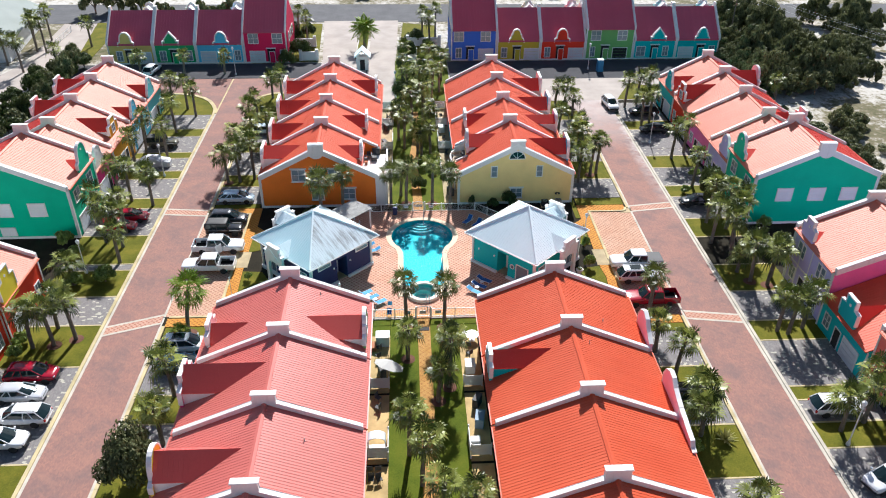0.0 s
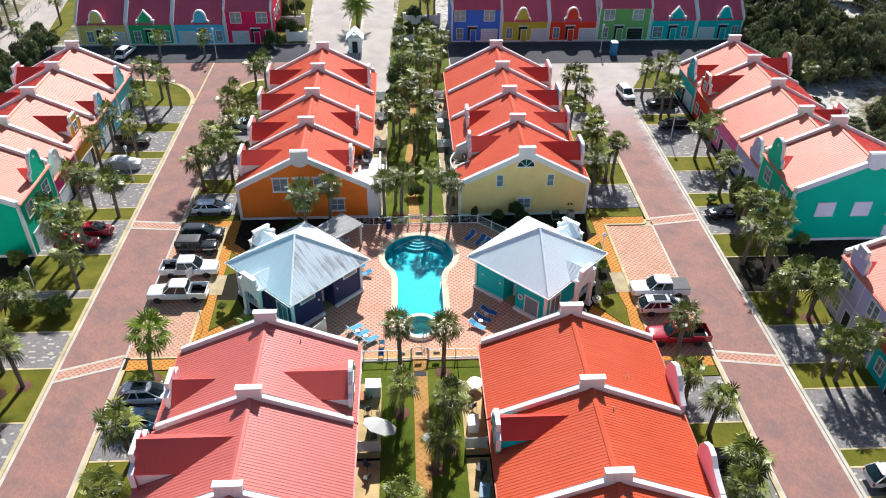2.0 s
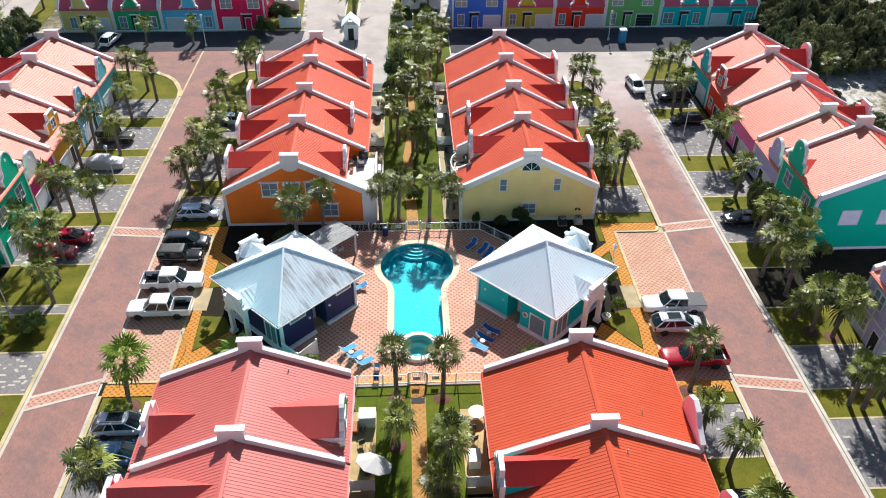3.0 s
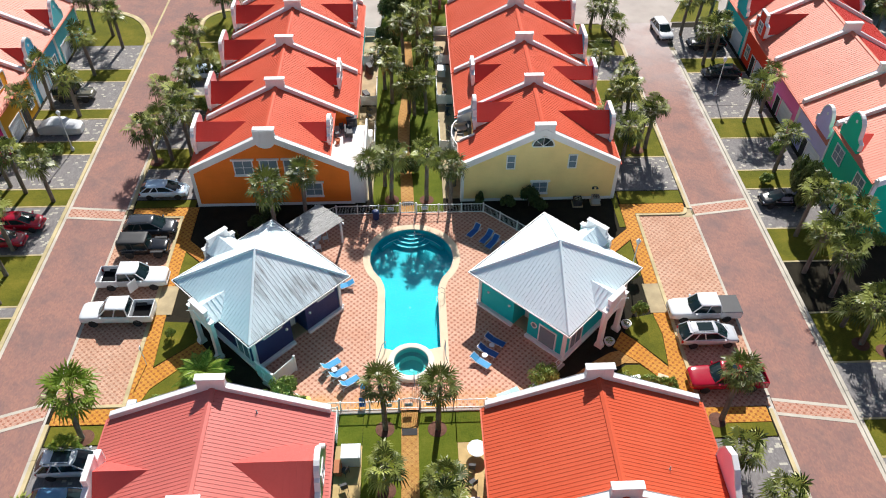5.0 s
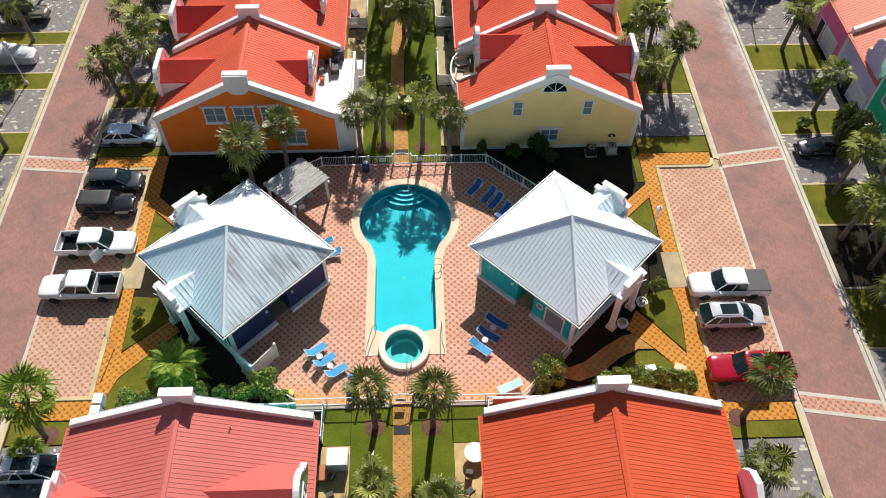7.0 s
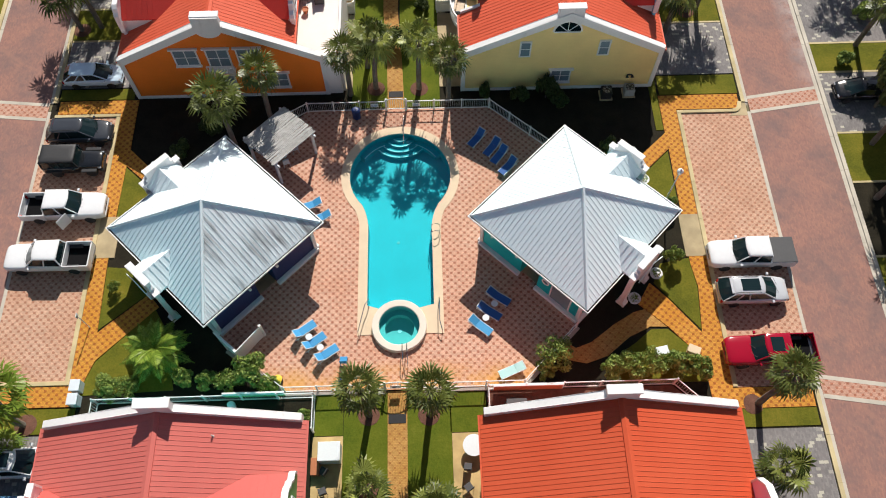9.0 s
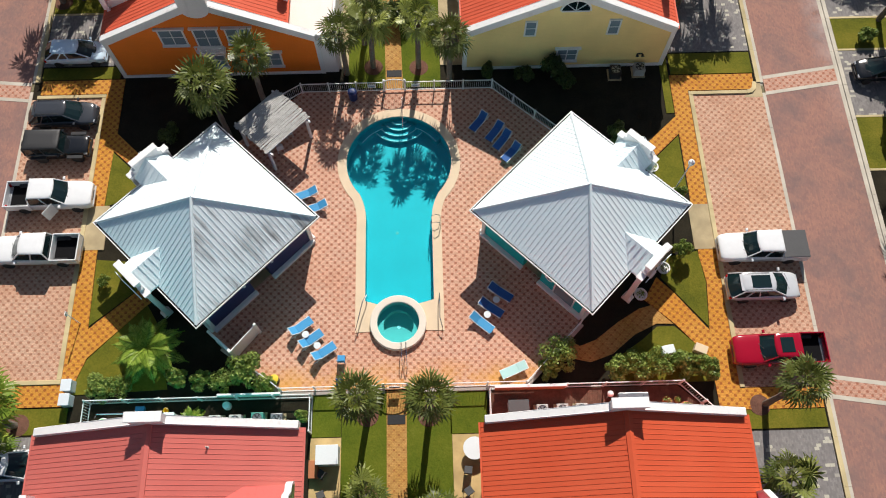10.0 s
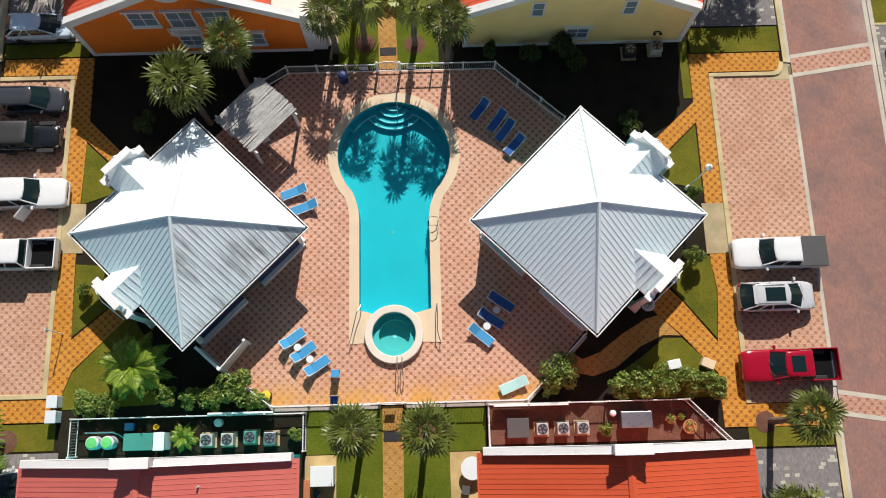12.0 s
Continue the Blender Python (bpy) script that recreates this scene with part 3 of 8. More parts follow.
kerb(-26.9, -26.66, 66, 87.64, 0.035, "kerb_white")


def crossing(x0, x1, ya, yb, h):
    """A band of salmon pavers between two pale edge strips, a little askew."""
    run = thing("crossing", "salmon paver crossing band with pale concrete edges", "crossing", pose(0, 0, 0), kind="structure")
    part("paver_band", prism(bmesh.new(), [(x0, ya), (x1, yb), (x1, yb + h), (x0, ya + h)], -0.02, 0.03), M["band"], run)
    for o in (-0.28, h):
        part("edge_strip", prism(bmesh.new(), [(x0, ya + o), (x1, yb + o), (x1, yb + o + 0.28), (x0, ya + o + 0.28)], -0.02, 0.036), M["kerb_white"], run)


crossing(27.46, 32.99, 86.15, 86.95, 1.1)
crossing(27.46, 32.99, 63.7, 62.8, 1.0)
crossing(-32.19, -26.91, 87.62, 87.05, 1.1)
crossing(-32.19, -26.91, 63.3, 65.1, 1.1)

# parking bays, ochre sidewalks
flat("pavement_parking_east", rect(22.02, 27.2, 64.3, 86), 0.025, M["park"], "salmon paver parking bay", "pavement", 0.07)
flat("pavement_parking_west", rect(-26.66, -21.49, 66, 86.96), 0.025, M["park"], "salmon paver parking bay", "pavement", 0.07)
kerb(21.72, 22.02, 64.3, 86, 0.13)
kerb(-21.49, -21.19, 66, 86.96, 0.13)
for nm, x0, x1, yk in (("east", 21.72, 26.09, 86), ("west", -26.27, -21.19, 86.96)):
    solid("kerb_parking_" + nm, rbox(x0, x1, yk, yk + 0.3, -0.06, 0.13, 0.03, 1), M["kerb"], KERB_LABEL, "kerb", kind="structure")
solid("kerb_parking_west_south", rbox(-26.27, -21.19, 65.7, 66, -0.06, 0.13, 0.03, 1), M["kerb"], KERB_LABEL, "kerb", kind="structure")
SIDE = "ochre paver sidewalk with small dark squares"
flat("pavement_walk_east", [(20.27, 62.9), (26.8, 62.9), (26.8, 64.25), (21.72, 64.25), (21.72, 86.4), (26.7, 86.4), (26.7, 87.75), (20.5, 87.75), (20.5, 84.23), (18.01, 81.94), (16.92, 80.89), (17.72, 80.13), (20.55, 82.8), (20.55, 77.93), (20.5, 73.27), (20.74, 71.42), (20.41, 68.08), (18.41, 70.75), (17.42, 71.81), (16.43, 70.26), (18.21, 68.57), (20.22, 66.19), (20.22, 64.7)], 0.06, M["side"], SIDE, "pavement", 0.1)
flat("pavement_walk_west", [(-20.88, 64.3), (-26.37, 64.3), (-26.37, 65.65), (-21.19, 65.65), (-21.19, 87.35), (-26.08, 87.35), (-26.08, 88.55), (-20, 88.55), (-20, 83.95), (-17.12, 81.08), (-16.23, 80.32), (-16.92, 79.55), (-20.06, 82.51), (-20.16, 77.93), (-20.16, 74.34), (-20, 69.29), (-16.92, 72.01), (-16.13, 71.04), (-19.8, 67.36)][::-1], 0.06, M["side"], SIDE, "pavement", 0.1)
flat("pavement_curved_path", [(16.82, 69.88), (16.03, 69.68), (14.54, 68.81), (12.95, 67.65), (11.86, 67.26), (10.97, 67.84), (10.77, 67.16), (11.26, 66.48), (12.46, 66.19), (13.94, 66.68), (15.53, 67.94), (17.02, 68.62), (18.11, 68.57)], 0.055, M["path"], SIDE, "pavement", 0.1)
for nm, x0, x1, y0, y1 in (("east", 20.3, 21.72, 73.75, 77.12), ("west", -21.4, -19.75, 74.85, 78.15)):
    solid("slab_" + nm, rbox(x0, x1, y0, y1, -0.02, 0.075, 0.015, 1), M["concrete"], "bare concrete ramp slab beside the parking bay", "slab", kind="structure")

# lawns
LAWN = "short olive-green lawn"


def lawn(*pts, mat="grass"):
    return flat("lawn", list(pts), 0.035, M[mat], LAWN, "lawn", 0.07)


def strip(x0, x1, y0, y1, mat="grass"):
    return lawn(*rect(x0, x1, y0, y1), mat=mat)


for x0, x1 in ((-3.39, -0.3), (0.35, 3.44)):
    strip(x0, x1, 24, 64.56, "grass_green")
    strip(x0, x1, 87.3, 118.6, "grass_green")
strip(-5.21, -3.42, 61.95, 64.56, "grass_green")
strip(3.37, 5.69, 61.95, 64.56, "grass_green")
lawn((20.46, 78.12), (20.46, 82.61), (17.72, 80.03), (18.31, 78.6))
lawn((20.41, 68.33), (20.69, 71.42), (20.46, 73.65), (18.41, 73.27), (17.72, 71.81), (18.46, 70.84))
lawn((20.17, 64.75), (20.17, 66.1), (19.3, 67.26), (18.16, 68.42), (17.02, 68.42), (15.93, 67.55), (14.44, 66.58), (13.85, 65.9), (13.85, 64.75))
lawn((-20.11, 78.12), (-18.11, 78.79), (-17.02, 79.46), (-20.11, 82.42))
lawn((-20.11, 74.14), (-20, 69.49), (-16.92, 72.1), (-17.91, 73.95))
lawn((-19.8, 67.26), (-20.62, 65), (-14.44, 65.2), (-15.43, 69.39), (-16.33, 70.84))
lawn((21.67, 61.7), (26.8, 61.7), (26.8, 62.85), (21.67, 62.85))
strip(20.64, 26.8, 87.86, 89.7)
strip(19.89, 20.46, 84.52, 89.7)
strip(-26.18, -20.52, 62.6, 64.2)
strip(-26.18, -20.42, 88.67, 89.7)
# strips and drives beside the streets, one pair for each house
DRIVE = "grey paver drive speckled with pale pavers"


def frontage(x0, x1, pieces):
    for y0, y1, kind in pieces:
        if kind == "g":
            strip(x0, x1, y0, y1)
            for ye in (y0, y1):
                solid("kerb", rbox(x0, x1, ye - 0.09, ye + 0.09, -0.03, 0.055, 0.012, 1), M["kerb"], "narrow cream concrete edging between lawn and drive", "kerb", kind="structure")
        elif kind == "s":
            # tree shade over a drive gap, put into the colour of a soil sheet
            flat("planting_bed", rect(x0, x1, y0, y1), 0.03, M["soil"], "dark soil sheet, tree shade painted over a drive gap", "bed", 0.06)
        else:
            flat("drive", rect(x0, x1, y0 + 0.03, y1 - 0.03), 0.03, M["drive"], DRIVE, "drive", 0.07, "structure")


frontage(20.08, 26.85, [(56.2, 61.6, "d"), (53, 56.2, "g"), (48.5, 53, "d"), (42.6, 48.5, "g"), (36, 42.6, "d"), (30, 36, "g"), (89.81, 95.23, "d"), (95.23, 100.67, "g"), (100.67, 105.49, "d"), (105.49, 110.21, "g"), (110.21, 115.83, "d"), (115.83, 119.56, "g")])
frontage(-26.27, -20.21, [(54.2, 62.5, "d"), (50.6, 54.2, "g"), (47, 50.6, "d"), (41, 47, "g"), (36, 41, "d"), (89.81, 94.64, "d"), (94.64, 98.07, "g"), (98.07, 105.49, "d"), (105.49, 108.32, "g"), (108.32, 114.9, "d"), (114.9, 120.49, "g")])
frontage(33.65, 40.69, [(114.9, 122.78, "d"), (111.62, 114.9, "g"), (104.53, 111.62, "d"), (98.26, 102.02, "g"), (102.02, 104.53, "d"), (92.68, 98.26, "d"), (89.7, 92.68, "g"), (83.85, 89.7, "d"), (79.46, 83.85, "g"), (73.36, 79.46, "s"), (68.13, 73.36, "g"), (62.9, 68.13, "d"), (59.7, 62.9, "g"), (53, 59.7, "d"), (51.2, 53, "g"), (48.4, 51.2, "d"), (45.4, 48.4, "g"), (36, 45.4, "d")])
frontage(-40.79, -32.86, [(114.25, 120.02, "d"), (111.53, 114.25, "g"), (105.78, 111.53, "d"), (103.86, 105.78, "g"), (99.71, 103.86, "d"), (97.39, 99.71, "g"), (91.79, 97.39, "d"), (89.13, 91.79, "g"), (82.42, 89.13, "d"), (76.19, 82.42, "g"), (74.92, 76.19, "d"), (69.88, 74.92, "g"), (64.9, 69.88, "d"), (58.5, 64.9, "g"), (46.5, 58.5, "d"), (36, 46.5, "g")])
lawn((-47, 117.7), (-41, 117.7), (-41, 119.93), (-32.86, 119.93), (-33.08, 122.33), (-33.83, 124.39), (-34.79, 126), (-35.97, 127.26), (-37.57, 128.24), (-39.72, 128.96), (-44, 129.5), (-46, 128.6))
lawn((34.79, 124.3), (41, 124.3), (43, 129.98), (38.93, 132.4))
lawn((-26.27, 120.49), (-19.9, 120.49), (-19.9, 129.14), (-23.96, 128.78), (-25.02, 128.16), (-25.89, 127.26), (-26.27, 126.18))
lawn((20.74, 119.56), (26.19, 119.56), (25.49, 123.85), (20.74, 123.85))
lawn((-23.38, 145.7), (-17.91, 145.7), (-19.11, 170.51), (-24.82, 170.51))
lawn((-2.53, 146.69), (5.41, 146.69), (5.41, 168.53), (-1.64, 170.51))
lawn((-10.77, 147.68), (-8.88, 147.68), (-8.68, 169.52), (-10.47, 169.52))
lawn((-64, 146.69), (-68, 172.5), (-62.5, 172.5), (-61.5, 146.69))
strip(-3.23, 6.6, 118.81, 145.5, "grass_green")

# middle walk and patios behind the houses
flat("pavement_middle_walk_south", rect(-0.6, 0.65, 24, 64.7), 0.055, M["path"], "ochre paver garden path", "pavement", 0.09)
flat("pavement_middle_walk_north", [(-0.62, 87.2), (0.66, 87.2), (0.5, 92), (0.2, 97), (0.3, 103), (0.9, 109), (0.6, 120), (-0.7, 120), (-0.4, 109), (-1.0, 103), (-1.0, 97), (-0.7, 92)], 0.055, M["path"], "ochre paver garden path", "pavement", 0.09)
for x0, x1 in ((-5.3, -3.4), (3.45, 5.3)):
    for y0, y1 in ((28.4, 36.6), (36.9, 45.0), (45.3, 53.4), (53.7, 61.9), (89.2, 96.8), (97.2, 105.4), (105.8, 114.2), (114.6, 121.5)):
        flat("patio", rect(x0, x1, y0, y1), 0.045, M["patio"] if y0 < 62 else M["concrete"], "stained concrete patio slab", "patio", 0.08)
for y in (62.9, 88.5):
    solid("door_mat", rbox(-0.55, 0.57, y - 0.3, y + 0.3, 0.055, 0.08, 0.01, 1), M["dark"], "black rubber mat on the garden path", "mat")

# ---------------------------------------------------------------- pool and spa
pool = thing("swimming_pool", "keyhole-shaped turquoise swimming pool with pale coping", "pool", pose(0, 0, 0))
inner = keyhole(foot_basin)
bm = bmesh.new()
lo = [bm.verts.new((p[0], p[1], -1.05)) for p in inner]
hi = [bm.verts.new((p[0], p[1], 0.04)) for p in inner]
bm.faces.new(lo)
for i in range(len(inner)):
    j = (i + 1) % len(inner)
    bm.faces.new((lo[i], hi[i], hi[j], lo[j]))
part("basin", mesh_of("basin", bm, M["pool"]), None, pool)
bm = sheet_with_holes(bmesh.new(), COPE, [inner], 0.085)
ex = bmesh.ops.extrude_face_region(bm, geom=bm.faces[:])
bmesh.ops.translate(bm, verts=[v for v in ex["geom"] if isinstance(v, bmesh.types.BMVert)], vec=(0, 0, -0.12))
part("coping", bm, M["coping"], pool, "pale sand-coloured coping")
bm = bmesh.new()
bm.faces.new([bm.verts.new((q[0], q[1], -0.12)) for q in keyhole(foot_basin, -0.004)])
part("water", upward("water", bm, M["water"]), None, pool, "clear rippled water").visible_shadow = False
# fan of steps from the north wall, and a short bench on either side
STEP_C = (POOL_C[0], POOL_C[1] + POOL_R)
for r, z in ((0.5, -0.28), (0.88, -0.44), (1.26, -0.6), (1.64, -0.76)):
    arc = [radians(196 + 148 * n / 16) for n in range(17)]
    rim = [(STEP_C[0] + 1.25 * r * math.cos(a), STEP_C[1] + r * math.sin(a)) for a in arc]
    part("pool_step", prism(bmesh.new(), rim, -1.04, z), M["pool"], pool)
    part("step_nosing", ring_strip(bmesh.new(), rim[2:-2], 0.09, z, z + 0.012, "z"), M["pool_step"], pool, "pale step edge")
for mid in (52, 128):
    arc = [radians(mid - 17 + 34 * n / 10) for n in range(11)]
    seat = [(POOL_C[0] + 3.32 * math.cos(a), POOL_C[1] + 3.32 * math.sin(a)) for a in arc]
    wall_side = [(POOL_C[0] + 3.7 * math.cos(a), POOL_C[1] + 3.7 * math.sin(a)) for a in reversed(arc)]
    part("bench", prism(bmesh.new(), seat + wall_side, -1.04, -0.5), M["pool"], pool)
    part("step_nosing", ring_strip(bmesh.new(), seat, 0.08, -0.5, -0.488, "z"), M["pool_step"], pool, "pale bench edge")
part("drain", lathe(bmesh.new(), [(0.12, -1.049), (0.12, -1.04), (0.02, -1.038)], 12, (0.1, 76.0)), M["spa"], pool)

spa = thing("hot_tub", "raised round hot tub with pale rim", "hot tub", pose(0, 0, 0))
bm = lathe(bmesh.new(), [(1.84, -1.3), (1.84, 0.36), (1.80, 0.40), (1.40, 0.40), (1.36, 0.37), (1.36, -0.2), (0.98, -0.22), (0.98, -0.75), (0.02, -0.76)], 40, SPA_C)
for f in bm.faces:
    c = f.calc_center_median()
    if math.hypot(c.x - SPA_C[0], c.y - SPA_C[1]) < 1.362 and c.z < 0.36:
        f.material_index = 1
part("shell", mesh_of("shell", bm, [M["coping_pale"], M["spa"]]), None, spa)
bm = bmesh.new()
bm.faces.new([bm.verts.new((SPA_C[0] + 1.355 * math.cos(radians(a)), SPA_C[1] + 1.355 * math.sin(radians(a)), 0.2)) for a in range(0, 360, 9)])
part("water", upward("water", bm, M["water"]), None, spa).visible_shadow = False
part("drain", lathe(bmesh.new(), [(0.14, -0.758), (0.14, -0.745), (0.02, -0.742)], 12, SPA_C), M["pool_step"], spa)


def rail_loop(name, pts, label, r=0.03):
    return solid(name, tube(bmesh.new(), pts, r, 8), M["steel"], label, "handrail")


for x, d in ((-2.1, -0.45), (2.65, 0.4)):
    rail_loop("handrail", [(x + 0.25, 71.0, -0.5), (x + 0.25, 70.9, 0.7), (x + 0.15 + d * 0.3, 70.4, 0.95), (x + d * 0.6, 69.2, 0.85), (x + d, 68.6, 0.6), (x + d, 68.55, 0.05)], "curved steel handrail beside the hot tub")
for o in (-0.12, 0.18):
    rail_loop("handrail", [(0.5 + o, 67.7, -0.1), (0.5 + o, 67.6, 0.95), (0.52 + o, 67.1, 1.2), (0.55 + o, 66.6, 1.05), (0.55 + o, 66.2, 0.7), (0.55 + o, 66.15, 0.05)], "curved steel handrail on the hot tub")
rail_loop("handrail", [(0.6, 85.9, 0.05), (0.6, 85.8, 0.9), (0.6, 85.3, 1.0), (0.58, 84.4, 0.6), (0.58, 83.9, -0.2), (0.58, 83.85, -0.9)], "steel handrail over the pool steps")
ladder = thing("pool_ladder", "steel pool ladder at the lane edge", "ladder", pose(2.58, 76.2, 0))
for y in (-0.28, 0.28):
    part("rail", tube(bmesh.new(), [(0.55, y, 0.05), (0.5, y, 0.7), (0.25, y, 0.85), (-0.06, y, 0.7), (-0.1, y, -0.9)], 0.028, 8), M["steel"], ladder)
for z in (-0.75, -0.5, -0.25):
    part("tread", box(bmesh.new(), -0.16, -0.04, -0.28, 0.28, z, z + 0.03), M["steel"], ladder)


# ---------------------------------------------------------------- houses
WINDOW = {}


def window_unit(parent, m, w, h, blind=False, rows=2, cols=2):
    """A window set on a wall: local x along the wall, z up, -y outwards."""
    t = 0.1
    key = (round(w, 2), round(h, 2), rows, cols)
    if key not in WINDOW:
        bm = bmesh.new()
        loops = [[bm.verts.new((sx * (w / 2 + g), y, z0)) for sx, z0 in ((-1, -g), (1, -g), (1, h + g), (-1, h + g))] for g, y in ((t, 0.04), (t, -0.07), (0.0, -0.07), (0.0, 0.04))]
        for a, b in zip(loops, loops[1:]):
            for k in range(4):
                bm.faces.new((a[k], a[(k + 1) % 4], b[(k + 1) % 4], b[k]))
        WINDOW[key] = mesh_of("window", bm, M["trim"]), mesh_of("bar", box(bmesh.new(), -0.03, 0.03, -0.045, 0.02, 0, h), M["trim"]), mesh_of("bar", box(bmesh.new(), -w / 2, w / 2, -0.042, 0.018, -0.025, 0.025), M["trim"])
    win = part("window", WINDOW[key][0], None, parent, m=m)
    for c in range(1, cols):
        part("glazing_bar", WINDOW[key][1], None, win, m=pose(-w / 2 + w * c / cols, 0, 0))
    for r in range(1, rows):
        part("glazing_bar", WINDOW[key][2], None, win, m=pose(0, 0, h * r / rows))
    part("pane", box(bmesh.new(), -w / 2, w / 2, -0.02, 0.0, 0, h), M["curtain"] if blind else M["glass"], win)
    return win


def door_unit(parent, m, w, h, mat):
    bm = bmesh.new()
    for x0, x1, z0, z1 in ((-w / 2 - 0.1, -w / 2, 0, h + 0.1), (w / 2, w / 2 + 0.1, 0, h + 0.1), (-w / 2, w / 2, h, h + 0.1)):
        box(bm, x0, x1, -0.07, 0.04, z0, z1)
    d = part("door", bm, M["trim"], parent, m=m)
    part("door_leaf", box(bmesh.new(), -w / 2, w / 2, -0.03, 0.0, 0.02, h), mat, d)
    return d


def garage_unit(parent, m, w=2.6, h=2.15, open_=False):
    bm = bmesh.new()
    for x0, x1, z0, z1 in ((-w / 2 - 0.12, -w / 2, 0, h + 0.12), (w / 2, w / 2 + 0.12, 0, h + 0.12), (-w / 2, w / 2, h, h + 0.12)):
        box(bm, x0, x1, -0.08, 0.04, z0, z1)
    g = part("garage_door", bm, M["trim"], parent, m=m)
    for k in range(4):
        # an open garage has black panels, its inner shade put into the colour
        part("panel", box(bmesh.new(), -w / 2, w / 2, -0.04, 0.0, 0.02 + k * h / 4, (k + 1) * h / 4 - 0.02), M["dark"] if open_ else M["garage"], g)
    return g


def gable_line(style, w, z0, z1):
    """The outline of a shaped gable from its left foot over the top to its right foot, as (across, height)."""
    h = z1 - z0
    if style == "round":
        half = [(-w / 2, z0), (-w / 2, z0 + 0.22 * h), (-w * 0.36, z0 + 0.30 * h), (-w * 0.33, z0 + 0.5 * h)]
        top = [(-0.33 * w * math.cos(radians(a)), z0 + 0.5 * h + 0.5 * h * math.sin(radians(a))) for a in range(15, 91, 15)]
    elif style == "point":
        half = [(-w / 2, z0), (-w / 2, z0 + 0.3 * h), (-w * 0.36, z0 + 0.3 * h), (-w * 0.36, z0 + 0.5 * h)]
        top = [(0.0, z1)]
    elif style == "wall":
        half = [(-w / 2, z0), (-w / 2, z0 + 0.72 * h), (-w * 0.45, z0 + 0.8 * h), (-w * 0.42, z1 - 0.12), (-w * 0.36, z1)]
        top = []
    elif style == "scallop":
        half = [(-w / 2, z0)] + [(-w / 2 + 0.09 * w * (1 - math.cos(radians(a))), z0 + 0.3 * h * math.sin(radians(a)) + 0.02) for a in (30, 60, 90)]
        half += [(-0.36 * w, z0 + 0.34 * h), (-0.30 * w, z0 + 0.62 * h)]
        top = [(-0.24 * w * math.cos(radians(a)), z0 + 0.66 * h + 0.34 * h * math.sin(radians(a))) for a in range(0, 91, 18)]
    else:
        half = [(-w / 2, z0), (-w / 2, z0 + 0.55 * h), (-w * 0.25, z0 + 0.6 * h), (-w * 0.25, z1)]
        top = []
    line = half + top
    return line + [(-p[0], p[1]) for p in reversed(line) if p[0] < -1e-6]


PANEL = {}


def roof_panel_mesh(length, width, mat):
    key = (round(length, 3), round(width, 3), mat.name)
    if key not in PANEL:
        bm = bmesh.new()
        prof = [(0.0, 0.0), (0.006, 0.043), (0.03, 0.043), (0.036, 0.025), (width, 0.025), (width, 0.0)]
        prism(bm, prof, 0.0, length, "x")
        PANEL[key] = mesh_of("roof_panel", bm, mat)
    return PANEL[key]


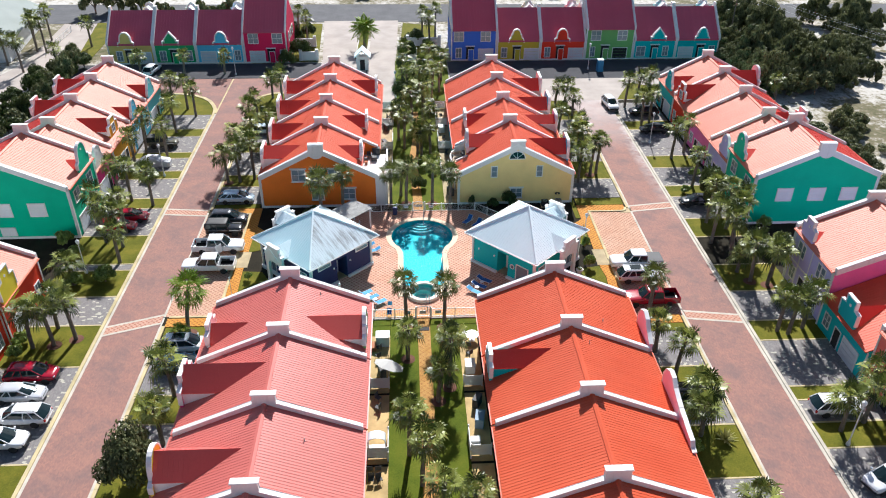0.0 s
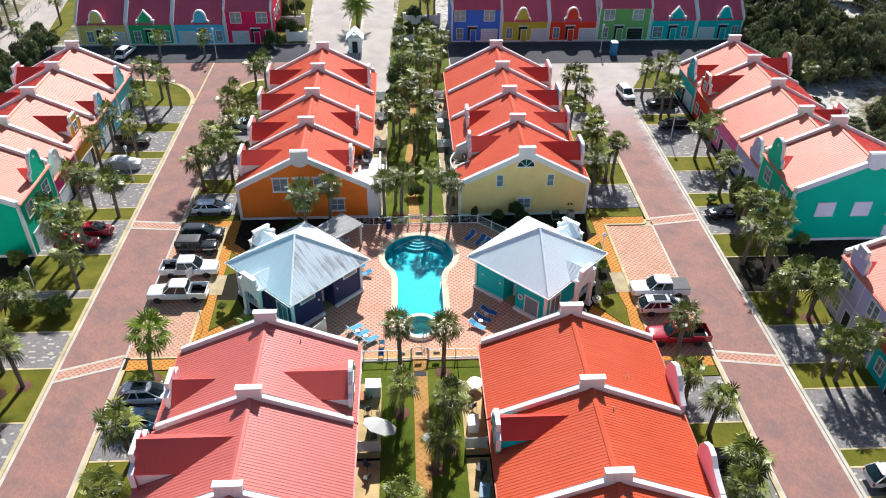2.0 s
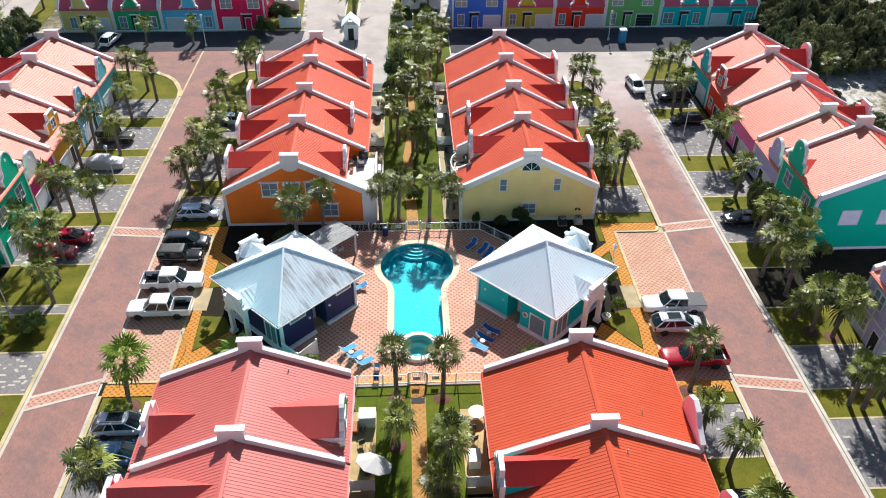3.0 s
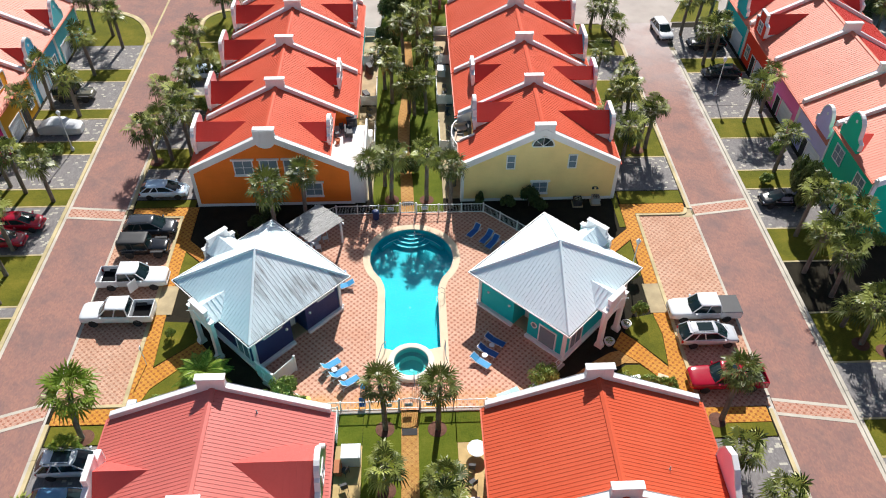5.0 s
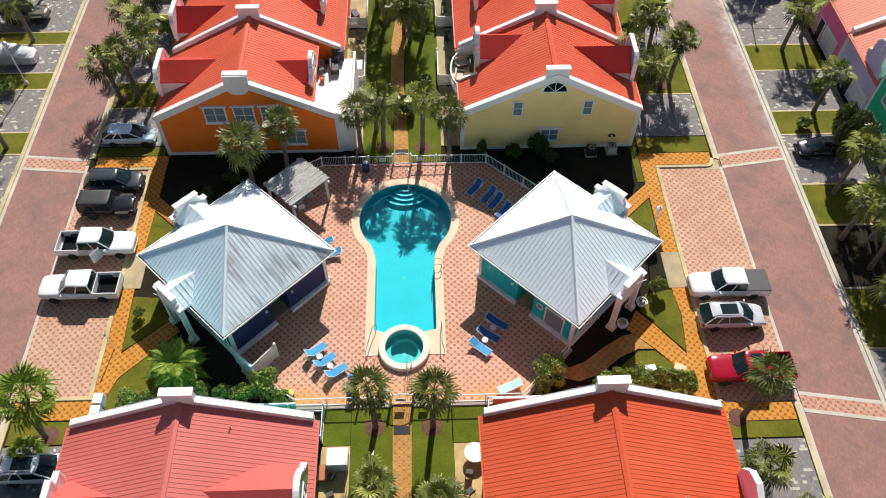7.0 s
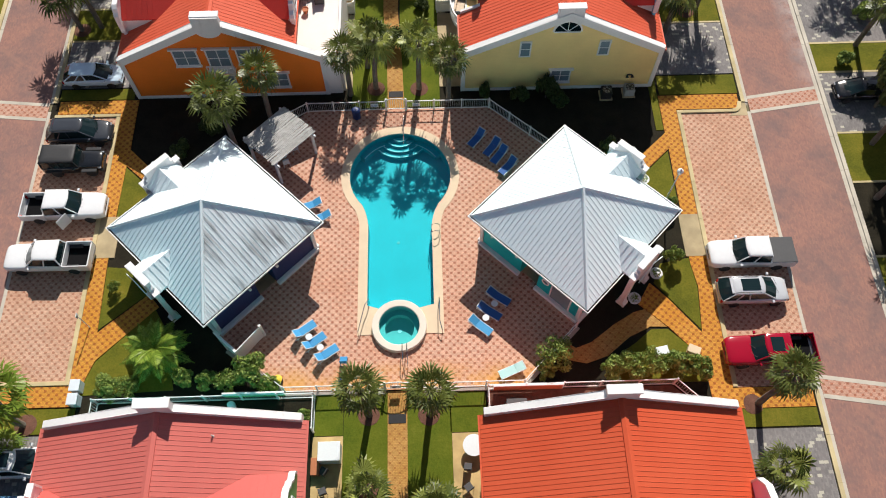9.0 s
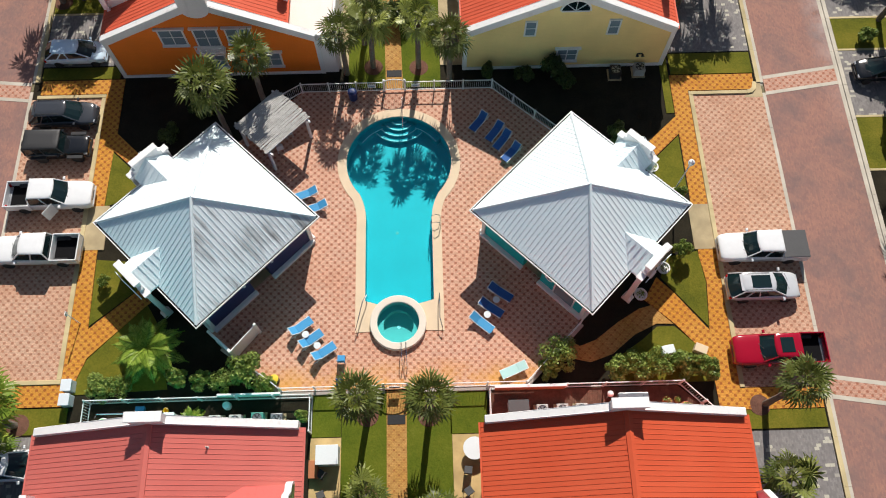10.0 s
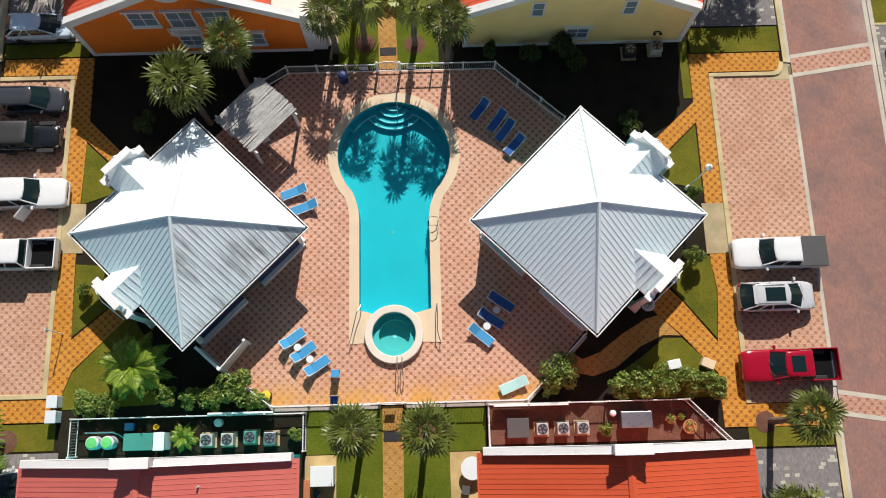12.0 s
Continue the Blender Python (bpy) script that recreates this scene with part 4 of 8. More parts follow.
def townhouse(cx, y0, y1, walls, roof, label, hw=7.35, eave=4.35, ridge=7.5, cap=8.4, street=0, ends=(True, True), dormers=(), panel=0.31, cut=None, inset=0.0, gable=None, name="townhouse", reach=0.25, shaped=None, vents=(), notch=None, back=None):
    """One bay of a terrace whose ridge runs along y: walls, two roof slopes with seamed panels, raised party walls with a block on top, dormers."""
    d = y1 - y0
    house = thing(name, label, "house", pose(cx, y0, 0), "terraced houses")
    slope = (ridge - eave) / hw
    wm = WALL[walls]
    hws = {s: hw - (cut[1] if cut and cut[0] == s else 0.0) for s in (-1, 1)}
    bm = prism(bmesh.new(), [(-hws[-1] + inset, -0.03), (hws[1] - inset, -0.03), (hws[1] - inset, ridge - slope * hws[1] - 0.12), (0, ridge - 0.12), (-hws[-1] + inset, ridge - slope * hws[-1] - 0.12)], 0.0 if not ends[0] else 0.02, d, "y")
    if notch:
        # the body in three lengths, the middle one set back above the balcony floor
        ns, na, nb, nx, nz = notch
        bm = box(bmesh.new(), min(ns * nx, ns * hw), max(ns * nx, ns * hw), na, nb, -0.03, nz)
        for ya, yb, cutx in ((0.02, na, 0), (na, nb, 1), (nb, d, 0)):
            hx = {q: nx if cutx and q == ns else hw - inset for q in (-1, 1)}
            body = prism(bmesh.new(), [(-hx[-1], -0.03), (hx[1], -0.03), (hx[1], ridge - slope * hx[1] - 0.12), (0, ridge - 0.12), (-hx[-1], ridge - slope * hx[-1] - 0.12)], ya, yb, "y")
            part("wall", body, wm, house)
        for yy in (na, nb - 0.22):
            part("balcony_wall", prism(bmesh.new(), [(ns * (nx - 0.1), nz), (ns * (hw + 0.1), nz), (ns * (hw + 0.1), ridge - slope * hw + 0.2), (ns * (nx - 0.1), ridge - slope * nx + 0.2)], yy, yy + 0.22, "y"), M["white"], house, "white low wall beside the balcony")
    part("wall", bm, wm, house)
    a = math.atan(slope)
    n = max(1, int((d - 0.2) / panel))
    width = (d - 0.2) / n
    for s in (-1, 1):
        bm = bmesh.new()
        half = hws[s] + reach
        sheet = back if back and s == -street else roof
        me = roof_panel_mesh(half / math.cos(a), width, sheet)
        e = ridge - slope * half
        lengths = [(0.1, d - 0.1, half)]
        if notch and notch[0] == s:
            lengths = [(0.1, notch[1], half), (notch[1], notch[2], notch[3]), (notch[2], d - 0.1, half)]
            short = roof_panel_mesh(notch[3] / math.cos(a), width, roof)
        for ya, yb, hx in lengths:
            slab(bm, [(0, ya, ridge), (s * hx, ya, ridge - slope * hx), (s * hx, yb, ridge - slope * hx), (0, yb, ridge)], 0.1)
        sl = part("roof_slope", bm, sheet, house)
        for k in range(n):
            if s > 0:
                m = pose(0, 0.1 + k * width, ridge + 0.002) @ Matrix.Rotation(a, 4, "Y")
            else:
                m = pose(0, 0.1 + (k + 1) * width, ridge + 0.002, 0, 0, 180) @ Matrix.Rotation(a, 4, "Y")
            inside = notch and notch[0] == s and notch[1] - 0.05 < 0.1 + (k + 0.5) * width < notch[2] + 0.05
            part("roof_panel", short if inside else me, None, sl, m=m)
        for ya, yb, hx in lengths:
            if hx == half:
                gut = prism(bmesh.new(), [(s * half, e - 0.02), (s * (half + 0.12), e - 0.02), (s * (half + 0.1), e - 0.13), (s * half, e - 0.13)], ya, yb, "y")
                part("gutter", gut, roof, house)
    part("ridge_cap", prism(bmesh.new(), [(-0.2, ridge + 0.03), (0, ridge + 0.13), (0.2, ridge + 0.03), (0.2, ridge - 0.06), (-0.2, ridge - 0.06)], 0.1, d - 0.1, "y"), roof, house)
    up = 0.42
    prof = [(-hw - 0.02, eave - 0.3), (-hw - 0.02, eave + up), (-0.88, ridge + up - 0.88 * slope), (-0.88, cap), (0.88, cap), (0.88, ridge + up - 0.88 * slope), (hw + 0.02, eave + up), (hw + 0.02, eave - 0.3), (0, ridge - 0.3)]
    for k, on in enumerate(ends):
        if not on:
            continue
        ya = -0.24 if k == 0 else d - 0.24
        bm = prism(bmesh.new(), prof, ya, ya + 0.46, "y")
        bmesh.ops.bevel(bm, geom=[e for e in bm.edges if abs(e.verts[0].co.y - e.verts[1].co.y) < 1e-6 and min(e.verts[0].co.z, e.verts[1].co.z) > eave], offset=0.04, segments=1, affect="EDGES")
        pw = part("parapet", bm, M["white"], house, "white stucco parapet with a raised block")
        part("coping_block", rbox(-0.98, 0.98, ya - 0.05, ya + 0.51, cap - 0.02, cap + 0.1, 0.02, 1), M["white"], pw)
    if cut:
        s, x0, x1 = cut[0], hw - cut[1], hw + 1.35
        for ya, yb in ((0.02, 0.3), (d - 0.3, d - 0.02)):
            part("end_wall", prism(bmesh.new(), [(s * x0, 0), (s * hw, 0), (s * hw, eave + 0.1), (s * x0, ridge - slope * x0 + 0.1)], ya, yb, "y"), wm, house)
        part("terrace_floor", box(bmesh.new(), min(s * x0, s * x1), max(s * x0, s * x1), 0.3, d - 0.3, 0, 3.5), M["terrace"], house, "pale coated roof terrace")
        part("terrace_wall", rbox(min(s * (x1 - 0.2), s * x1), max(s * (x1 - 0.2), s * x1), 0.3, d - 0.3, 3.5, 4.35, 0.03, 1), M["white"], house)
        part("terrace_end", rbox(min(s * hw, s * (x1 - 0.2)), max(s * hw, s * (x1 - 0.2)), 0.05, 0.3, 0, 4.35, 0.03, 1), M["white"], house)
    if gable:
        gable_end(house, hw, eave, ridge, cap, **gable)
    for dm in dormers:
        dormer(house, hw, eave, ridge, roof, **dm)
    for vx, vy in vents:
        vz = ridge - slope * abs(vx)
        part("vent_pipe", lathe(bmesh.new(), [(0.1, vz - 0.1), (0.08, vz + 0.04), (0.045, vz + 0.07), (0.04, vz + 0.32), (0.01, vz + 0.33)], 10, (vx, vy)), M["unit_grey"], house, "small grey vent pipe")
    if shaped:
        shaped_wall(house, hw, shaped, "rose")
    if street:
        street_front(house, street, hw - inset, d, eave, wm)
    return house


def gable_end(house, hw, eave, ridge, cap, windows=(), fan=None, shield=False, corner=True, box_at=None):
    """The south end wall: white rake boards and corner boards, windows, a fan light or a shield under the block."""
    slope = (ridge - eave) / hw
    for s in (-1, 1):
        bm = prism(bmesh.new(), [(s * (hw + 0.05), eave + 0.17), (0, ridge + 0.22), (0, ridge + 0.44), (s * (hw + 0.05), eave + 0.44)], -0.32, -0.22, "y")
        part("rake_board", bm, M["trim"], house)
        if corner:
            part("corner_board", box(bmesh.new(), s * hw - 0.16, s * hw + 0.16, -0.05, 0.2, 0, eave + 0.3), M["trim"], house)
    part("base_board", box(bmesh.new(), -hw + 0.16, hw - 0.16, -0.04, 0.1, 0, 0.3), M["trim"], house)
    if shield:
        pts = [(-0.95, cap + 0.05), (-0.95, cap - 1.0)] + [(-0.95 * math.cos(radians(a)), cap - 1.0 - 0.85 * math.sin(radians(a))) for a in range(10, 180, 10)] + [(0.95, cap - 1.0), (0.95, cap + 0.05)]
        part("shield", prism(bmesh.new(), pts, -0.4, -0.2, "y"), M["white"], house, "white rounded shield under the gable block")
    if fan:
        z, r = fan
        pts = [(-r, z)] + [(-r * math.cos(radians(a)), z + r * math.sin(radians(a))) for a in range(10, 180, 10)] + [(r, z)]
        f = part("fan_window", ring_strip(bmesh.new(), pts, 0.12, -0.08, 0.05, "y"), M["trim"], house)
        part("pane", prism(bmesh.new(), pts, -0.03, 0.05, "y"), M["car_glass"], f)
        for a in (45, 90, 135):
            part("bar", tube(bmesh.new(), [(0, -0.05, z), (-r * math.cos(radians(a)), -0.05, z + r * math.sin(radians(a)))], 0.03, 5), M["trim"], f)
        part("sill", box(bmesh.new(), -r, r, -0.08, 0.03, z - 0.1, z), M["trim"], f)
    for x, z, w, h, blind, cols in windows:
        win = window_unit(house, pose(x, -0.01, z), w, h, blind, 2, cols)
        if not blind and w > 1:
            part("lintel", box(bmesh.new(), -w / 2 - 0.25, w / 2 + 0.25, -0.16, 0.03, h + 0.1, h + 0.24), M["trim"], win)
            part("sill", box(bmesh.new(), -w / 2 - 0.16, w / 2 + 0.16, -0.15, 0.03, -0.2, -0.1), M["trim"], win)
    if box_at:
        x, z = box_at
        bal = part("window_balcony", box(bmesh.new(), x - 1.0, x + 1.0, -0.5, -0.02, z - 0.1, z), M["trim"], house, "white shallow balcony under a window")
        part("hand_rail", box(bmesh.new(), x - 1.0, x + 1.0, -0.5, -0.43, z + 0.62, z + 0.7), M["trim"], bal)
        for k in range(12):
            xx = x - 0.97 + 1.94 * k / 11
            part("baluster", box(bmesh.new(), xx - 0.025, xx + 0.025, -0.49, -0.44, z, z + 0.62), M["trim"], bal)


def dormer(house, hw, eave, ridge, roof, side, yc, w, top, face, style="round", colour="white", fx=None, low=None, thick=0.26, cheek="white", steep=False):
    """A gabled dormer: ridge along x from its shaped face back to the slope, white cheeks under its eaves."""
    slope = (ridge - eave) / hw
    # shade on the dormer slopes is painted in as a darker red
    deep = M["roof_coral_shaded"] if roof is M["roof_pink"] else M["roof_darkened"]
    fx = fx if fx is not None else hw - 0.7
    low = low if low is not None else top - 1.08 * w / 2
    top, low = (top + 0.05, top - 0.56 * w if steep else low + 0.32) if 8.02 < ridge < 8.2 else (top + 0.1, low - 0.08)
    low = max(low, ridge - slope * (fx - 0.5))
    xr = max(0.05, (ridge - top) / slope)
    xe = max(0.1, (ridge - low) / slope)
    zf = ridge - slope * fx
    ob = part("dormer", prism(bmesh.new(), [(side * (xe - 0.2), low - 0.05), (side * fx, low - 0.05), (side * fx, zf - 0.15), (side * (xe - 0.2), low - 0.2)], yc - w / 2, yc + w / 2, "y"), WALL[cheek], house, "dormer with shaped gable face")
    for s in (-1, 1):
        bm = slab(bmesh.new(), [(side * (fx - 0.02), yc, top + 0.05), (side * xr, yc, top + 0.05), (side * xe, yc + s * (w / 2 + 0.12), low - 0.02), (side * (fx - 0.02), yc + s * (w / 2 + 0.12), low - 0.02)], 0.1)
        sl = part("dormer_roof", bm, deep, ob, "red sheet dormer roof with shade painted in")
        ribs = bmesh.new()
        n = max(2, int((fx - xe) / 0.36))
        for k in range(1, n):
            x = xe + (fx - xe) * k / n
            slab(ribs, [(side * x, yc, top + 0.066), (side * (x + 0.03), yc, top + 0.066), (side * (x + 0.03), yc + s * (w / 2 + 0.12), low - 0.004), (side * x, yc + s * (w / 2 + 0.12), low - 0.004)], 0.05)
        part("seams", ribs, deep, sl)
    zb = zf - 0.6
    line = gable_line(style, w + 0.5, zb + 0.9, face)
    full = [(yc + p[0], p[1]) for p in line]
    a, b = side * fx, side * (fx + thick)
    bm = prism(bmesh.new(), [(full[0][0], zb)] + full + [(full[-1][0], zb)], min(a, b), max(a, b), "x")
    fc = part("gable_face", bm, WALL[colour], ob, "shaped gable face")
    part("face_coping", ring_strip(bmesh.new(), full, 0.13, min(a, b) - 0.05, max(a, b) + 0.05, "x"), M["white"], fc)
    rot = 90 if side > 0 else -90
    if fx < 7.2:
        window_unit(fc, pose(side * (fx + thick), yc, zb + 0.9, 0, 0, rot), 1.1, 1.15, False, 2, 2)
    else:
        part("medallion", prism(bmesh.new(), [(yc + 0.16 * math.cos(radians(a)), face - 0.75 + 0.16 * math.sin(radians(a))) for a in range(0, 360, 30)], min(side * (fx + thick), side * (fx + thick + 0.04)), max(side * (fx + thick), side * (fx + thick + 0.04)), "x"), M["white"], fc, "small white medallion")
    return ob


def shaped_wall(house, hw, line, colour):
    """A lopsided scrolled wall standing over the street front."""
    x = hw
    bm = prism(bmesh.new(), line, x, x + 0.28, "x")
    f = part("shaped_wall", bm, WALL[colour], house, "scrolled wall over the street front")
    part("face_coping", ring_strip(bmesh.new(), line[1:], -0.12, x - 0.05, x + 0.33, "x"), M["white"], f)


def street_front(house, s, hw, d, eave, wm):
    """Garage door, entrance and windows on the side that faces the street."""
    rot = 90 if s > 0 else -90
    x = s * (hw + 0.01)
    garage_unit(house, pose(x, d * 0.30, 0, 0, 0, rot))
    door_unit(house, pose(x, d * 0.58, 0, 0, 0, rot), 1.0, 2.05, M["dark"])
    window_unit(house, pose(x, d * 0.82, 0.9, 0, 0, rot), 1.0, 1.4)
    if eave > 6:
        for f in (0.25, 0.75):
            window_unit(house, pose(x, d * f, 4.0, 0, 0, rot), 1.5, 1.5)
    for y in (0.12, d - 0.12):
        part("corner_board", box(bmesh.new(), x - 0.06, x + 0.06, y - 0.1, y + 0.1, 0, eave - 0.3), M["trim"], house)


XC = 12.6
# southern terraces
NEAR = [62.0, 53.55, 45.1, 36.7, 28.3]
near_w = [
    ("turquoise", "roof_pink", [dict(side=1, yc=3.25, w=3.5, top=6.57, low=5.6, face=7.2, style="scallop", colour="green", fx=7.0), dict(side=-1, yc=3.3, w=2.6, top=6.0, face=6.5, style="block", colour="white")]),
    ("magenta", "roof_pink", [dict(side=-1, yc=4.9, w=3.3, top=7.15, low=5.85, face=6.9, style="block", colour="magenta", fx=7.3)]),
    ("lemon", "roof_pink", [dict(side=-1, yc=4.2, w=3.0, top=6.95, low=5.7, face=7.3, style="round", colour="lemon", fx=7.3)]),
    ("sky", "roof_pink", []),
]
near_e = [
    ("coral", "roof_orange", []),
    ("turquoise", "roof_orange", [dict(side=-1, yc=6.4, w=2.2, top=6.55, low=5.75, face=6.7, style="block", colour="turquoise", fx=7.1, cheek="turquoise")]),
    ("yellow", "roof_orange", []),
    ("lilac", "roof_orange", []),
]
VENTS = {(-1, 0): [(2.85, 7.1)], (1, 0): [(3.5, 2.3)], (1, 1): [(1.3, 6.6)], (-1, 2): [(3.2, 5.6)]}
SHAPED = [
    [(53.6, 3.6), (57.6, 3.6), (57.6, 5.3), (57.1, 6.2), (56.3, 6.6), (55.5, 6.3), (54.9, 5.7), (54.2, 5.3), (53.6, 5.0)],
    [(45.2, 3.6), (49.4, 3.6), (49.4, 5.4), (49.0, 6.1), (48.3, 6.5), (47.6, 6.4), (46.9, 5.9), (46.0, 5.6), (45.2, 5.4)],
    [(41.4, 3.6), (45.1, 3.6), (45.1, 5.35), (44.0, 5.2), (43.0, 5.0), (42.2, 4.9), (41.9, 4.5), (41.4, 4.4)],
    [],
]
for k in range(4):
    for sx, spec in ((-1, near_w), (1, near_e)):
        w, r, dm = spec[k]
        townhouse(sx * XC, NEAR[k + 1], NEAR[k], w, M[r], "terraced house with " + ("faded coral" if sx < 0 else "bright orange-red") + " seamed metal roof and white parapets", street=sx, dormers=dm, ends=(k == 3, True), inset=0.35, panel=0.265, shaped=[(y - NEAR[k + 1], z) for y, z in SHAPED[k]] if sx > 0 else None, vents=VENTS.get((sx, k), ()))
# northern terraces
FAR = [88.75, 97.1, 105.4, 113.6, 121.7]
far_w = [
    ("orange", [dict(side=1, yc=3.9, w=2.8, top=6.75, low=5.5, face=7.4, style="scallop", colour="white", fx=5.25), dict(side=-1, yc=4.2, w=2.9, top=6.75, low=5.5, face=6.9, style="wall", colour="white", fx=7.1)], "orange"),
    ("mustard", [dict(side=1, yc=5.4, w=2.6, top=6.8, face=7.3, style="block", colour="white", fx=5.6), dict(side=-1, yc=3.3, w=3.2, top=6.6, face=6.9, style="wall", colour="white", fx=7.1)], "mustard"),
    ("coral", [dict(side=-1, yc=3.2, w=3.0, top=6.7, face=7.2, style="wall", colour="white", fx=7.1)], "coral"),
    ("aqua", [dict(side=1, yc=3.4, w=3.0, top=6.6, face=7.3, style="round", colour="white", fx=6.6), dict(side=-1, yc=3.2, w=3.0, top=6.7, face=7.1, style="wall", colour="white", fx=7.1)], "aqua"),
]
far_e = [
    ("yellow", [dict(side=1, yc=4.8, w=2.7, top=6.95, steep=True, face=7.2, style="wall", colour="sky", fx=7.0), dict(side=-1, yc=6.5, w=3.0, top=6.95, low=5.6, face=7.6, style="scallop", colour="white", fx=5.8)], "yellow"),
    ("aqua", [dict(side=1, yc=5.2, w=2.2, top=6.6, low=5.55, face=7.0, style="wall", colour="lilac", fx=7.0), dict(side=-1, yc=5.6, w=2.6, top=6.7, face=7.2, style="block", colour="white", fx=5.5)], "aqua"),
    ("sky", [dict(side=1, yc=3.4, w=3.0, top=6.7, face=7.2, style="wall", colour="sky", fx=7.0)], "sky"),
    ("coral", [dict(side=1, yc=3.4, w=3.0, top=6.6, face=7.2, style="wall", colour="white", fx=7.0)], "coral"),
]
for k in range(4):
    for sx, spec in ((-1, far_w), (1, far_e)):
        w, dm, nm = spec[k]
        g = None
        if k == 0 and sx < 0:
            g = dict(shield=True, windows=[(-2.45, 3.85, 1.6, 1.5, False, 2), (-0.1, 3.6, 1.5, 1.75, False, 2), (2.15, 3.9, 1.6, 1.45, False, 2), (-0.2, 1.2, 1.4, 1.3, False, 2), (3.75, 1.2, 1.5, 1.4, False, 2)], box_at=(-0.1, 3.4))
        elif k == 0:
            g = dict(fan=(6.45, 0.95), windows=[(-2.85, 3.95, 0.66, 1.4, False, 1), (2.95, 3.95, 0.66, 1.4, False, 1), (0.1, 1.0, 1.4, 1.2, False, 2)])
        townhouse(sx * XC, FAR[k], FAR[k + 1], w, M["roof_red"], ("orange-walled" if k == 0 and sx < 0 else "pale yellow-walled" if k == 0 else "painted") + " terraced house with red seamed metal roof and white parapets", eave=4.3, ridge=8.05, cap=8.85, street=sx, dormers=dm, ends=(True, k == 3), gable=g, panel=0.3, cut=(1, 2.1) if k == 0 and sx < 0 else None, notch=(-1, 3.9, 8.1, 6.1, 3.2) if k == 0 and sx > 0 else None)
# outer terraces
OUT = [91.0, 98.2, 106.6, 115.0, 122.9]
out_e = [
    ("lilac", [dict(side=-1, yc=2.2, w=2.4, top=6.0, face=7.2, style="round", colour="lilac", fx=7.2)]),
    ("pink", [dict(side=1, yc=4.0, w=3.0, top=6.4, face=7.0, style="block", colour="white", fx=7.0)]),
    ("red", [dict(side=-1, yc=5.8, w=2.5, top=6.9, low=5.4, face=7.2, style="block", colour="red", fx=7.0)]),
    ("turquoise", [dict(side=-1, yc=3.0, w=2.6, top=6.2, face=7.3, style="round", colour="turquoise", fx=7.2), dict(side=1, yc=4.4, w=3.4, top=6.6, face=7.4, style="round", colour="white", fx=7.0)]),
]
out_w = [
    ("magenta", [dict(side=1, yc=2.2, w=2.4, top=6.0, face=7.0, style="round", colour="white", fx=7.2)]),
    ("amber", [dict(side=1, yc=3.9, w=2.7, top=7.0, low=5.9, face=7.2, style="block", colour="amber", fx=6.4)]),
    ("sky", [dict(side=1, yc=2.4, w=2.2, top=5.8, face=7.0, style="round", colour="sky", fx=7.2), dict(side=-1, yc=4.0, w=3.0, top=6.4, face=6.8, style="block", colour="white", fx=7.0)]),
    ("aqua", [dict(side=1, yc=2.6, w=2.6, top=6.0, face=7.2, style="scallop", colour="aqua", fx=7.2), dict(side=-1, yc=4.4, w=3.2, top=6.4, face=6.8, style="block", colour="white", fx=7.0)]),
]
XO = 48.5
# slopes away from the street are a darker red than the street slopes
for k in range(4):
    for sx, spec in ((-1, out_w), (1, out_e)):
        w, dm = spec[k]
        townhouse(sx * XO, OUT[k], OUT[k + 1], w, M["roof_salmon"], "painted terraced house with salmon seamed metal roof and white parapets", eave=4.4, ridge=8.0, cap=8.9, street=-sx, dormers=dm, ends=(k > 0, k == 3), back=M["roof_darkened"])
for sx in (-1, 1):
    if sx > 0:
        blinds = [(-3.66, 3.3, 1.85, 1.6, True, 1), (0.38, 3.3, 1.85, 1.6, True, 1), (4.37, 3.3, 1.85, 1.6, True, 1), (4.6, 0.6, 1.6, 1.2, True, 2)]
    else:
        blinds = [(-4.4, 3.1, 1.85, 1.6, True, 1), (-0.4, 3.1, 1.85, 1.6, True, 1), (3.6, 3.1, 1.85, 1.6, True, 1), (-0.5, 0.5, 1.6, 1.0, True, 2)]
    townhouse(sx * XO, 82.3, 91.0, "teal", M["roof_salmon"], "tall sea-green end house with salmon metal roof", eave=6.6, ridge=10.0, cap=11.0, street=-sx, hw=7.6, ends=(True, True), back=M["roof_darkened"], gable=dict(windows=blinds, shield=True),
              dormers=[dict(side=-sx, yc=5.9, w=3.0, top=7.4, face=9.7, style="round", colour="teal", fx=7.45)])
pink_house = townhouse(XO, 62.2, 71.0, "pink", M["roof_salmon"], "tall pink and lilac terraced house with salmon metal roof", eave=6.4, ridge=9.6, cap=10.5, street=-1, hw=7.7, dormers=[dict(side=-1, yc=6.4, w=2.0, top=7.0, face=8.6, style="block", colour="lilac", fx=7.5)])
# unseen lilac panel, added to cool light bounced onto the sea-green house
part("end_wall", prism(bmesh.new(), [(-7.4, 0), (7.4, 0), (7.4, 6.2), (0, 9.2), (-7.4, 6.2)], 8.8, 8.84, "y"), WALL["lilac"], pink_house, "added lilac panel, unseen, that cools bounced light")
panel = part("facade_panel", box(bmesh.new(), -7.725, -7.69, 0.25, 8.55, 0.0, 6.1), WALL["lilac"], pink_house, "lilac street front with white battens")
for yy in (0.35, 2.3, 4.4, 6.5, 8.4):
    part("batten", box(bmesh.new(), -7.76, -7.72, yy - 0.08, yy + 0.08, 0.0, 6.1), M["trim"], panel)
for zz in (2.9, 5.95):
    part("batten", box(bmesh.new(), -7.77, -7.73, 0.3, 8.5, zz - 0.08, zz + 0.08), M["trim"], panel)
